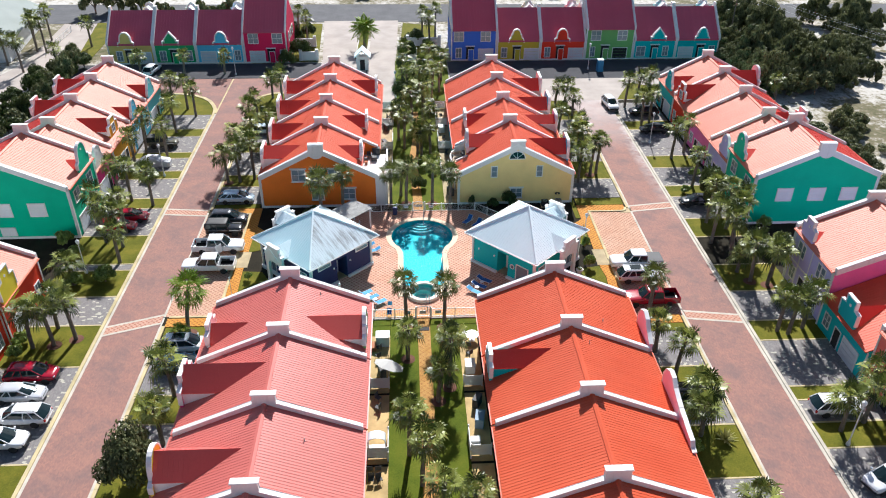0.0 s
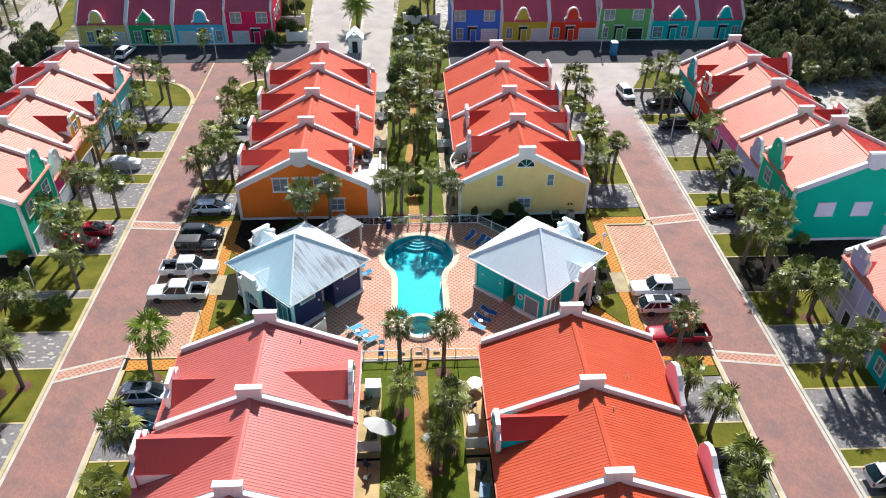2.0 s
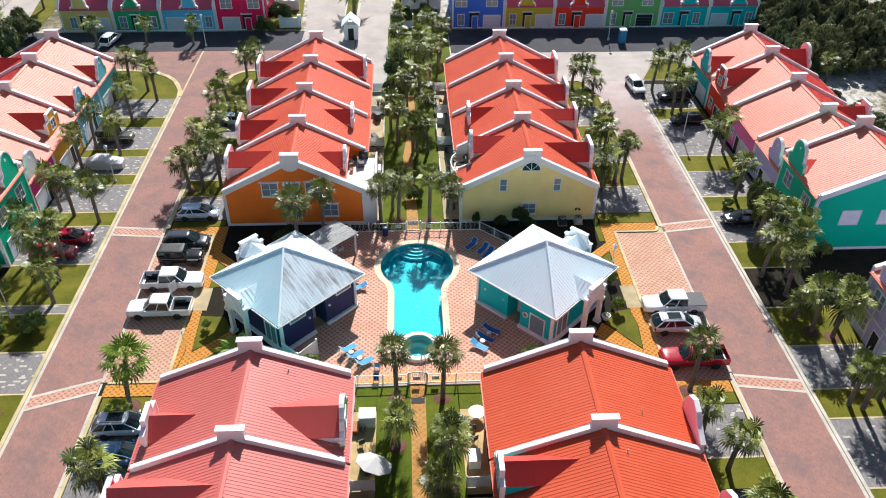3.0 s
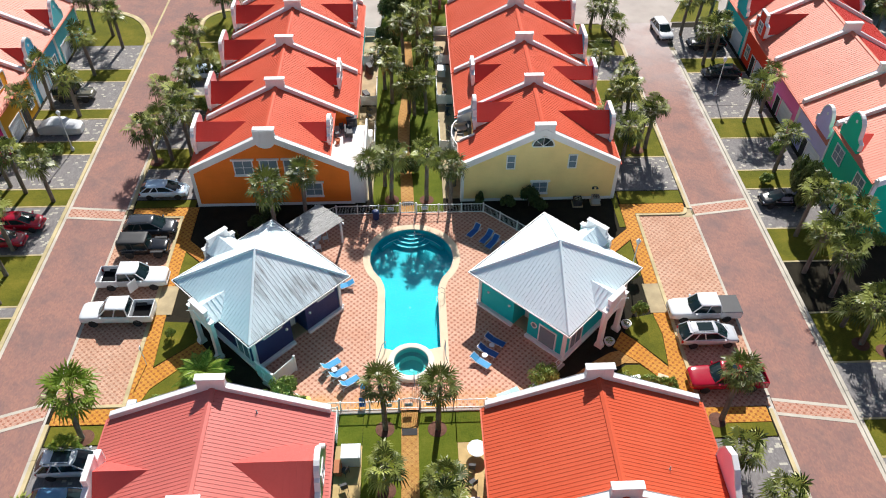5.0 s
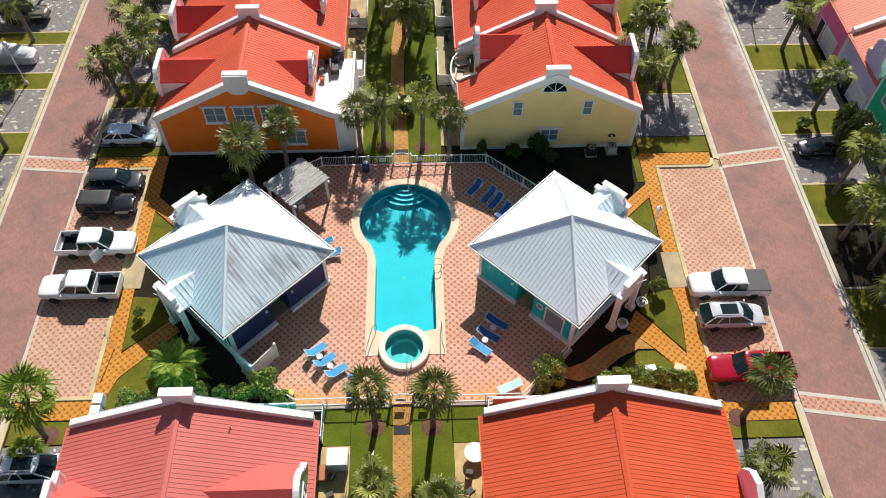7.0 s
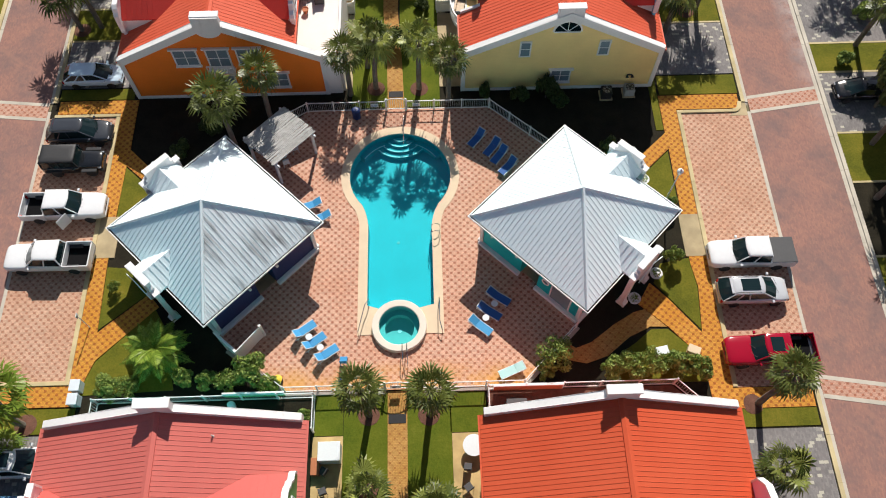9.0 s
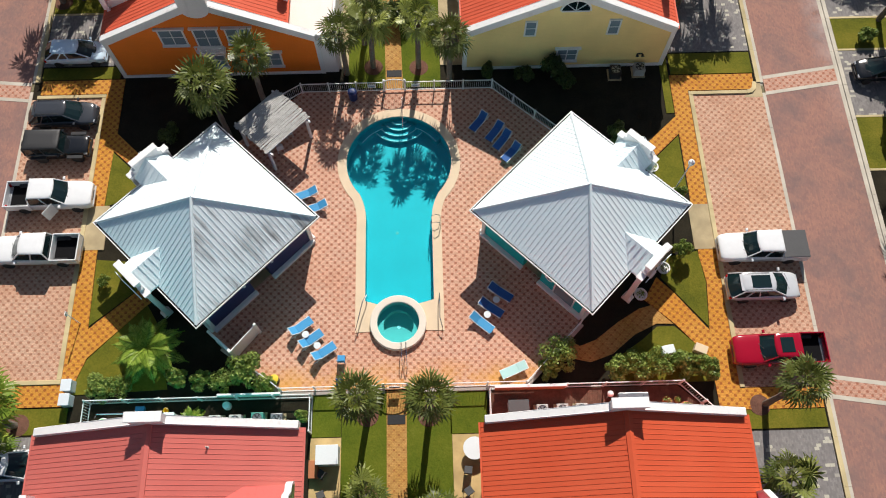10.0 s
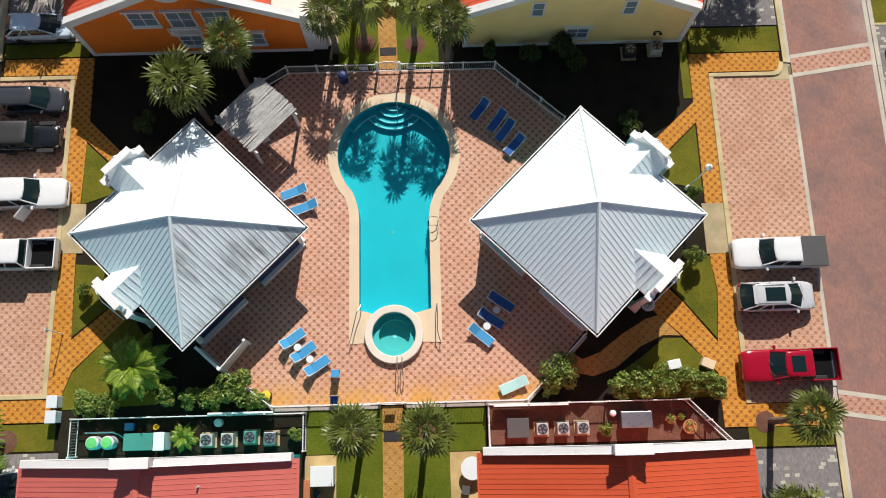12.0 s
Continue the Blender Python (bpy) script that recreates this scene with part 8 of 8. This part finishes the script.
    part("finial", lathe(bmesh.new(), [(0.07, h + globe - 0.02), (0.04, h + globe + 0.06), (0.01, h + globe + 0.1)], 10), M["trim"], p)


for x, y, h in ((35.51, 106.63, 4.7), (-34.9, 98.16, 4.7), (-37.57, 74.53, 4.2), (35.56, 45.7, 4.8), (19.5, 78.17, 4.2), (32.95, 139.6, 4.8), (-32.25, 138.67, 5.0), (-3.03, 126.36, 4.6)):
    street_lamp(x, y, h)

sp = thing("sign_post", "thin white metal post beside the sidewalk", "post", pose(-20.55, 69.7, 0))
part("pole", tube(bmesh.new(), [(0, 0, 0), (0.02, 0, 2.3)], 0.03, 8), M["trim"], sp)
part("plate", rbox(-0.02, 0.02, -0.15, 0.15, 1.95, 2.3, 0.01, 1), M["trim"], sp)

# ---------------------------------------------------------------- service yards behind the southern terraces
flat("yard_east", [(5.9, 62.25), (20.3, 62.25), (17.8, 64.55), (5.9, 64.55)], 0.03, M["mulch"], "yard floor of red-brown mulch and pavers", "yard", 0.06)
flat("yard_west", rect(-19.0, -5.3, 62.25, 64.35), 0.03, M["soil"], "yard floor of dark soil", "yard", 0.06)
fence([(5.85, 62.2), (5.85, 64.62), (17.9, 64.62), (20.35, 62.1)], "white yard fence with close pickets", 0.16)
fence([(-19.1, 62.2), (-19.1, 64.42), (-5.25, 64.42), (-5.25, 62.2)], "white yard fence with close pickets", 0.16)
sb = thing("fence_board", "solid bright green board hung on the yard fence", "board", pose(-9.0, 64.52, 0))
part("panel", rbox(-1.9, 1.9, -0.03, 0.03, 0.45, 1.15, 0.01, 1), M["green_paint"], sb)
part("cap_rail", rbox(-1.95, 1.95, -0.06, 0.06, 1.15, 1.25, 0.01, 1), M["trim"], sb)
sb = thing("fence_board", "solid brick-red board on the yard fence", "board", pose(8.4, 64.52, 0))
part("panel", rbox(-2.2, 2.2, -0.03, 0.03, 0.2, 1.1, 0.01, 1), M["pot"], sb)
part("cap_rail", rbox(-2.25, 2.25, -0.06, 0.06, 1.1, 1.2, 0.01, 1), M["trim"], sb)


def condenser(x, y, s=0.72, colour="unit_grey"):
    c = thing("condenser_unit", "outdoor air conditioner with a round fan grille", "air conditioner", pose(x, y, 0.03), "air conditioners")
    part("pad", rbox(-s / 2 - 0.1, s / 2 + 0.1, -s / 2 - 0.1, s / 2 + 0.1, 0, 0.08, 0.01, 1), M["concrete"], c)
    part("cabinet", rbox(-s / 2, s / 2, -s / 2, s / 2, 0.08, 0.78, 0.04, 2), M[colour], c)
    part("fan_well", lathe(bmesh.new(), [(s * 0.42, 0.77), (s * 0.42, 0.785), (0.02, 0.786)], 20), M["black_plastic"], c)
    for r in (0.2, 0.31, 0.42):
        pts = [(s * r * math.cos(radians(a)), s * r * math.sin(radians(a)), 0.8) for a in range(0, 361, 24)]
        part("grille_ring", tube(bmesh.new(), pts, 0.01, 4), M["rim"], c)
    for k in range(5):
        a = radians(72 * k)
        part("fan_blade", slab(bmesh.new(), [(0.05 * math.cos(a), 0.05 * math.sin(a), 0.795), (s * 0.36 * math.cos(a), s * 0.36 * math.sin(a), 0.795), (s * 0.36 * math.cos(a + 0.6), s * 0.36 * math.sin(a + 0.6), 0.79)], 0.006), M["rim"], c)
    return c


for x, y in ((9.05, 63.1), (10.3, 63.1), (11.5, 63.1)):
    condenser(x, y)
for x, y, cl in ((-9.85, 63.0, "unit_grey"), (-11.1, 63.0, "unit_grey"), (-8.5, 63.1, "teal_plastic"), (-7.3, 63.0, "rim")):
    condenser(x, y, 0.74, cl)
condenser(16.4, 87.9, 0.8, "black_plastic")
condenser(18.2, 88.1, 0.78)
fl = thing("flood_light", "twin black flood lights on the yellow wall", "flood light", pose(18.1, 88.72, 1.5))
part("bracket", rbox(-0.2, 0.2, -0.06, 0.04, -0.03, 0.03, 0.01, 1), M["black_plastic"], fl)
for xx in (-0.2, 0.2):
    part("lamp_head", lathe(bmesh.new(), [(0.05, 0.0), (0.07, 0.03), (0.13, 0.2), (0.11, 0.2), (0.01, 0.12)], 12), M["black_plastic"], fl, m=pose(xx, -0.05, 0.02, 115, 0, 0))


def tank(x, y):
    t = thing("water_softener_tank", "round pale tank with a green lid", "tank", pose(x, y, 0.03), "yard tanks")
    part("drum", lathe(bmesh.new(), [(0.36, 0), (0.4, 0.05), (0.4, 0.75), (0.34, 0.85)], 20), M["frame_white"], t)
    part("lid", lathe(bmesh.new(), [(0.33, 0.85), (0.3, 0.9), (0.01, 0.93)], 20), M["green_paint"], t)


tank(-17.9, 63.0)
tank(-17.0, 63.0)
rail_loop("pipe", [(-18.6, 63.5, 0.4), (-18.3, 63.6, 0.9), (-16.6, 63.6, 0.9), (-16.2, 63.3, 0.4)], "white pipe over the yard tanks", 0.05)


def crate(name, label, cat, x, y, w, d, h, mat, turn=0, lid=None):
    c = thing(name, label, cat, pose(x, y, 0.03, 0, 0, turn))
    part("box", rbox(-w / 2, w / 2, -d / 2, d / 2, 0, h, 0.03, 2), mat, c)
    part("lid", rbox(-w / 2 - 0.03, w / 2 + 0.03, -d / 2 - 0.03, d / 2 + 0.03, h, h + 0.07, 0.025, 2), lid or mat, c)
    return c


crate("storage_chest", "teal plastic storage chest in a yard", "chest", -15.2, 63.0, 1.7, 0.95, 0.6, M["teal_plastic"])
crate("cabinet", "tall white plastic cabinet in a yard", "cabinet", -13.75, 63.0, 0.6, 1.0, 1.2, M["frame_white"])
crate("blue_crate", "small blue crate in a yard", "crate", -15.9, 63.9, 0.5, 0.4, 0.3, M["blue_plastic"])
bk = thing("bucket", "yellow plastic bucket in a yard", "bucket", pose(-14.3, 63.85, 0.03))
part("pail", lathe(bmesh.new(), [(0.12, 0), (0.16, 0.3), (0.17, 0.32), (0.15, 0.31), (0.115, 0.03), (0.01, 0.03)], 16), M["yellow_plastic"], bk)
part("handle", tube(bmesh.new(), [(-0.17, 0, 0.3), (-0.12, 0.1, 0.36), (0, 0.15, 0.38), (0.12, 0.1, 0.36), (0.17, 0, 0.3)], 0.008, 5), M["steel"], bk)
dr = thing("drum", "small white plastic drum in a yard", "drum", pose(-10.5, 64.0, 0.03))
part("barrel", lathe(bmesh.new(), [(0.2, 0), (0.24, 0.05), (0.25, 0.3), (0.24, 0.55), (0.2, 0.58)], 16), M["frame_white"], dr)
part("lid", lathe(bmesh.new(), [(0.21, 0.58), (0.2, 0.62), (0.01, 0.63)], 16), M["frame_white"], dr)
crate("hot_tub_cover", "square hot tub with dark cover in a yard", "hot tub", 7.6, 63.2, 1.25, 1.1, 0.7, M["white"], 0, M["darkcover"])
crate("grill_table", "grey steel grill table in a yard", "grill", 14.7, 63.5, 1.8, 0.9, 0.9, M["rim"])
palm(-12.6, 63.2, 0.5, "feather", 1.0)
leafy("shrub", SHRUB, "shrub", 12.9, 63.0, 0.9, 0.5, 0.1, M["bush"], 1, 9, 170, group="shrubs")
leafy("shrub", SHRUB, "shrub", -5.8, 63.2, 1.0, 0.5, 0.1, M["bush"], 2, 9, 170, group="shrubs")
for x, y, s in ((16.9, 63.5, 0.3), (18.0, 63.0, 0.42), (17.6, 63.6, 0.22)):
    p = thing("plant_pot", "round terracotta plant pot", "pot", pose(x, y, 0.03), "plant pots")
    part("pot", lathe(bmesh.new(), [(s * 0.65, 0), (s, s * 1.1), (s * 1.05, s * 1.15), (s * 0.9, s * 1.2), (s * 0.85, s * 1.05), (0.01, s * 1.05)], 16), M["pot"], p)
    part("plant", leaf_cloud(random.Random(int(x * 10)), [((0, 0, s * 1.6), s * 0.9, 0.7)], 60, 0.09), M["bush"], p)
lamp = thing("garden_lamp", "small white globe lamp in a yard", "lamp", pose(13.25, 63.9, 0.03))
part("pole", tube(bmesh.new(), [(0, 0, 0), (0, 0, 1.0)], 0.03, 8), M["trim"], lamp)
part("globe", lathe(bmesh.new(), [(0.2 * math.sin(radians(a)), 1.15 - 0.2 * math.cos(radians(a))) for a in range(8, 180, 18)], 14), M["globe"], lamp)
for x, y, tn, mt in ((17.4, 66.75, 10, "frame_white"), (19.5, 66.75, -25, "coping")):
    crate("utility_box", "low utility box on the lawn", "utility box", x, y, 0.75, 0.5, 0.5, M[mt], tn)
for y in (64.6, 65.5):
    crate("utility_box", "pale green-grey electrical cabinet beside the walk", "utility box", -20.5, y, 0.6, 0.7, 0.75, M["garage"])
for px, py in ((16.1, 70.5), (17.85, 72.3), (18.1, 79.9)):
    p = thing("planter", "round white planter at the porch", "planter", pose(px, py, 0.05), "planters")
    part("bowl", lathe(bmesh.new(), [(0.22, 0), (0.42, 0.42), (0.44, 0.5), (0.36, 0.5), (0.34, 0.4), (0.01, 0.4)], 18), M["white"], p)
    part("plant", leaf_cloud(random.Random(int(px * 9)), [((0, 0, 0.6), 0.3, 0.6)], 70, 0.08), M["bush"], p)
# white service gate beside the west pavilion
sc = thing("service_screen", "white board screen hiding the pump corner", "screen", pose(-11.7, 68.45, 0, 0, 0, -42))
part("panel", rbox(0, 1.95, -0.05, 0.05, 0.0, 1.68, 0.02, 1), M["trim"], sc)
part("cap", rbox(-0.05, 2.0, -0.09, 0.09, 1.68, 1.76, 0.02, 1), M["trim"], sc)
sg = thing("service_gate", "white solid service gate beside the pavilion", "gate", pose(-10.22, 67.1, 0, 0, 0, 50))
part("gate_leaf", rbox(0, 2.2, -0.04, 0.04, 0.1, 1.7, 0.02, 1), M["trim"], sg)
for xx in (0.0, 2.2):
    part("post", rbox(xx - 0.09, xx + 0.09, -0.09, 0.09, 0, 1.85, 0.02, 1), M["trim"], sg)


# ---------------------------------------------------------------- patios between the terraces
def patio_wall(x0, x1, y, h=1.35):
    w = thing("patio_screen", "white slatted patio screen between gardens", "screen", pose(0, 0, 0), "patio screens")
    for xx in (x0 + 0.06, x1 - 0.06):
        part("post", rbox(xx - 0.06, xx + 0.06, y - 0.06, y + 0.06, 0, h + 0.08, 0.015, 1), M["trim"], w)
    n = 9
    for k in range(n):
        part("slat", box(bmesh.new(), x0 + 0.1, x1 - 0.1, y - 0.02, y + 0.02, 0.12 + k * (h - 0.15) / n, 0.12 + (k + 0.86) * (h - 0.15) / n), M["trim"], w)


for y in (37.4, 45.9, 54.3, 96.95, 105.6, 114.4, 121.4):
    patio_wall(-5.2, -3.35, y)
    patio_wall(3.4, 5.2, y)
for sx in (-1, 1):
    for y0, y1 in ((97.3, 101.0), (106.0, 110.0), (114.8, 118.6), (45.6, 48.4)):
        w = thing("patio_screen", "white low patio screen along the lawn", "screen", pose(0, 0, 0), "patio screens")
        part("panel", rbox(sx * 3.42 - 0.04, sx * 3.42 + 0.04, y0, y1, 0.05, 1.0, 0.015, 1), M["trim"], w)
        for yy in (y0, y1):
            part("post", rbox(sx * 3.42 - 0.07, sx * 3.42 + 0.07, yy - 0.07, yy + 0.07, 0, 1.12, 0.015, 1), M["trim"], w)
crate("patio_cabinet", "white covered patio cabinet on a concrete slab", "cabinet", -4.1, 60.75, 1.3, 1.1, 1.15, M["frame_white"])
crate("patio_bench", "small brown bench on a patio", "bench", -5.0, 60.0, 0.5, 1.0, 0.45, M["pot"])
t = thing("round_table", "round white patio table", "table", pose(4.75, 60.95, 0.04))
part("tabletop", lathe(bmesh.new(), [(0.6, 0.7), (0.68, 0.73), (0.68, 0.75), (0.05, 0.76)], 26), M["frame_white"], t)
part("pedestal", lathe(bmesh.new(), [(0.3, 0), (0.28, 0.05), (0.06, 0.1), (0.06, 0.7)], 12), M["frame_white"], t)
ab = thing("garden_arbour", "white arched arbour bench on a patio", "bench", pose(-4.35, 46.75, 0.04))
part("canopy", prism(bmesh.new(), [(0.75 * math.cos(radians(a)), 1.5 + 0.45 * math.sin(radians(a))) for a in range(0, 181, 15)] + [(0.69 * math.cos(radians(a)), 1.5 + 0.39 * math.sin(radians(a))) for a in range(180, -1, -15)], -0.45, 0.45, "y"), M["frame_white"], ab, "white arched canopy")
part("seat", rbox(-0.66, 0.66, -0.3, 0.3, 0.4, 0.46, 0.015, 1), M["frame_white"], ab)
for xx in (-0.72, 0.72):
    for yy in (-0.4, 0.4):
        part("post", box(bmesh.new(), xx - 0.035, xx + 0.035, yy - 0.035, yy + 0.035, 0, 1.5), M["frame_white"], ab)
for x, y, a in ((-4.9, 44.5, 180), (-4.2, 44.5, 180), (-4.75, 43.4, 0), (-4.1, 43.4, 20)):
    patio_chair(x, y, a, M["darkcover"], "dark grey patio chair on a slab")
crate("barbecue_grill", "blue-grey covered grill on a patio", "grill", 4.5, 49.5, 1.3, 0.75, 1.0, M["cover_blue"], 80)
crate("patio_box", "grey deck box on a patio", "box", 3.95, 47.2, 0.8, 0.6, 0.55, M["cover"])
um = thing("parasol", "grey-white parasol tilted over a patio", "parasol", pose(-3.5, 55.3, 0.04))
part("pole", tube(bmesh.new(), [(0, 0, 0), (0, 0, 2.1), (0.15, -0.05, 2.45)], 0.03, 8), M["rim"], um)
bm = bmesh.new()
apex = bm.verts.new((0, 0, 0.55))
rim = [bm.verts.new((1.45 * math.cos(radians(45 * k)), 1.45 * math.sin(radians(45 * k)), 0.0)) for k in range(8)]
for k in range(8):
    bm.faces.new((apex, rim[k], rim[(k + 1) % 8]))
low = bmesh.ops.extrude_face_region(bm, geom=bm.faces[:])
bmesh.ops.translate(bm, verts=[v for v in low["geom"] if isinstance(v, bmesh.types.BMVert)], vec=(0, 0, -0.03))
part("canopy", bm, M["parasol"], um, "pale grey canopy", m=pose(0.12, -0.05, 1.95, -16, 22, 10))
rr = random.Random(12)
for sx in (-1, 1):
    for y0 in (51.5, 56.5, 58.5, 91.0, 99.0, 103.0, 107.5, 112.0, 116.0):
        x = sx * rr.uniform(4.1, 4.7)
        k = rr.random()
        if k < 0.4:
            crate("barbecue_grill", "black barbecue grill on a patio", "grill", x, y0 + rr.uniform(-0.8, 0.8), 1.1, 0.55, 0.95, M["darkcover"], rr.uniform(60, 120))
        elif k < 0.7:
            patio_chair(x, y0, rr.uniform(0, 360), M["darkcover"], "dark grey patio chair on a slab")
            patio_chair(x, y0 + 1.2, rr.uniform(0, 360), M["darkcover"], "dark grey patio chair on a slab")
        else:
            crate("patio_cabinet", "white covered patio cabinet on a concrete slab", "cabinet", x, y0, 0.9, 1.2, 0.9, M["frame_white"])
# rounded balcony of the yellow house and roof terrace of the orange house
bc = thing("balcony", "white rounded balcony with railing and a furnished floor", "balcony", pose(5.75, 94.4, 0))
arc = [(-1.35 * math.sin(radians(a)), 2.5 * math.cos(radians(a))) for a in range(0, 181, 10)]
part("floor", prism(bmesh.new(), arc, 3.0, 3.21), M["white"], bc)
part("hand_rail", ring_strip(bmesh.new(), arc, 0.09, 4.05, 4.15, "z"), M["trim"], bc)
part("bottom_rail", ring_strip(bmesh.new(), arc, 0.07, 3.21, 3.32, "z"), M["trim"], bc)
for k in range(34):
    a = radians(3 + 174 * k / 33)
    p = (-1.33 * math.sin(a), 2.46 * math.cos(a))
    part("baluster", box(bmesh.new(), p[0] - 0.03, p[0] + 0.03, p[1] - 0.03, p[1] + 0.03, 3.3, 4.06), M["trim"], bc)
for a in (40, 140):
    part("post", tube(bmesh.new(), [(-1.15 * math.sin(radians(a)), 2.2 * math.cos(radians(a)), 0), (-1.15 * math.sin(radians(a)), 2.2 * math.cos(radians(a)), 3.0)], 0.1, 10), M["trim"], bc)
M["cushion"] = paint("sand_cushion_fabric", (0.62, 0.50, 0.38), 0.85, 0.1)


def terrace_sofa(x, y, z, turn, mat, label):
    c = thing("terrace_sofa", label, "sofa", pose(x, y, z, 0, 0, turn), "terrace seats")
    part("base", rbox(-0.7, 0.7, -0.38, 0.38, 0.08, 0.3, 0.03, 1), M["darkcover"], c, "dark woven base")
    part("seat_cushion", rbox(-0.62, 0.62, -0.36, 0.24, 0.3, 0.44, 0.05, 2), mat, c)
    part("backrest", rbox(-0.7, 0.7, 0.24, 0.4, 0.3, 0.8, 0.04, 2), mat, c)
    for sd in (-1, 1):
        part("arm", rbox(sd * 0.66 - 0.08, sd * 0.66 + 0.08, -0.38, 0.3, 0.3, 0.6, 0.03, 1), M["darkcover"], c)
        for yy in (-0.32, 0.32):
            part("leg", box(bmesh.new(), sd * 0.62 - 0.03, sd * 0.62 + 0.03, yy - 0.03, yy + 0.03, 0, 0.09), M["darkcover"], c)


terrace_sofa(5.15, 94.0, 3.21, 80, M["cushion"], "sand-coloured cushioned sofa on the rounded balcony")
terrace_sofa(5.5, 95.9, 3.21, 20, M["cushion"], "sand-coloured cushioned sofa on the rounded balcony")
crate("barbecue_grill", "covered black grill on the rounded balcony", "grill", 6.45, 95.6, 0.6, 1.1, 0.95, M["darkcover"], 0).matrix_world = pose(6.45, 95.6, 3.21)
for x, y, a in ((-6.4, 95.8, 30), (-5.6, 96.3, 200), (-6.9, 95.0, 110)):
    patio_chair(x, y, a, M["darkcover"], "dark grey chair on the pale roof terrace", 3.5)
terrace_sofa(-5.75, 95.3, 3.5, 95, M["darkcover"], "dark grey sofa on the pale roof terrace")
crate("barbecue_grill", "covered black grill on the pale roof terrace", "grill", -5.5, 96.9, 1.0, 0.6, 0.95, M["darkcover"], 0).matrix_world = pose(-5.5, 96.85, 3.5)
pt2 = thing("plant_pot", "terracotta plant pot on the pale roof terrace", "pot", pose(-6.75, 93.9, 3.5), "plant pots")
part("pot", lathe(bmesh.new(), [(0.16, 0), (0.25, 0.34), (0.27, 0.4), (0.22, 0.4), (0.2, 0.34), (0.01, 0.34)], 16), M["pot"], pt2)

# ---------------------------------------------------------------- entrance and far things
gh = thing("gatehouse", "small white gatehouse with a gabled roof", "gatehouse", pose(-9.2, 141.6, 0))
part("wall", box(bmesh.new(), -1.1, 1.1, -1.1, 1.1, 0, 2.6), M["white"], gh)
part("roof", prism(bmesh.new(), [(-1.5, 2.5), (0, 3.9), (1.5, 2.5), (1.5, 2.35), (0, 3.72), (-1.5, 2.35)], -1.5, 1.5, "y"), M["galv"], gh)
part("door", box(bmesh.new(), -0.45, 0.45, -1.13, -1.1, 0, 2.0), M["dark"], gh)
for x0, x1, y in ((-24.0, -19.0, 154.5), (-1.0, 6.0, 154.5), (-21.5, -17.8, 146.2), (-2.6, 1.0, 146.2)):
    w = thing("entrance_wall", "white stucco entrance wall with square piers", "wall", pose(0, 0, 0), "entrance walls")
    part("panel", box(bmesh.new(), x0 + 0.3, x1 - 0.3, y, y + 0.25, 0, 1.7), M["white"], w)
    for xx in (x0, x1 - 0.6):
        part("pier", rbox(xx, xx + 0.6, y - 0.18, y + 0.42, 0, 2.2, 0.04, 1), M["white"], w)
pt = thing("portable_toilet", "bright blue portable toilet before the far terrace", "toilet", pose(34.9, 138.5, 0.03))
part("cabin", rbox(-0.55, 0.55, -0.55, 0.55, 0, 2.1, 0.05, 2), M["blue_plastic"], pt)
part("roof", rbox(-0.58, 0.58, -0.58, 0.58, 2.1, 2.3, 0.08, 2), M["frame_white"], pt)
part("door", rbox(-0.38, 0.38, -0.58, -0.55, 0.1, 1.95, 0.01, 1), M["blue_plastic"], pt)
# pale house west of the side lane
hb = thing("side_house", "pale house with a grey-green metal roof", "house", pose(-84.5, 158, 0, 0, 0, 8))
part("wall", box(bmesh.new(), -7, 7, -12, 12, 0, 4.2), WALL["white"], hb)
for s in (-1, 1):
    # paler east slope: its reflected light is put into the colour
    part("roof_slope", slab(bmesh.new(), [(0, -12.5, 8.0), (s * 8, -12.5, 4.0), (s * 8, 12.5, 4.0), (0, 12.5, 8.0)], 0.15), M["roof_grey"] if s < 0 else M["roof_grey_glare"], hb)
fence([(-71.2, 157.3), (-71.4, 166.2)], "white fence beside the side lane", 0.3)
# overhead cables beyond the eastern terrace
for k, (dx, dz) in enumerate(((0, 0), (2.2, 0.3), (4.4, 0))):
    pts = []
    for i in range(21):
        t = i / 20
        pts.append((62 + dx + 26 * t, 152 - 52 * t, 11.5 + dz - 10 * t * (1 - t) * 0.5))
    solid("overhead_cable", tube(bmesh.new(), pts, 0.013, 5), M["cover"], "thin pale overhead power cable", "cable", group="overhead cables")
for x, y in ((62, 152), (88, 100)):
    ut = thing("utility_pole", "wooden utility pole with a crossarm", "utility pole", pose(x + 2.2, y, 0))
    part("pole", tube(bmesh.new(), [(0, 0, 0), (0, 0, 12)], 0.16, 8, 0.1), M["bark"], ut)
    part("crossarm", box(bmesh.new(), -2.4, 2.4, -0.06, 0.06, 11.35, 11.5), M["wood_grey"], ut)
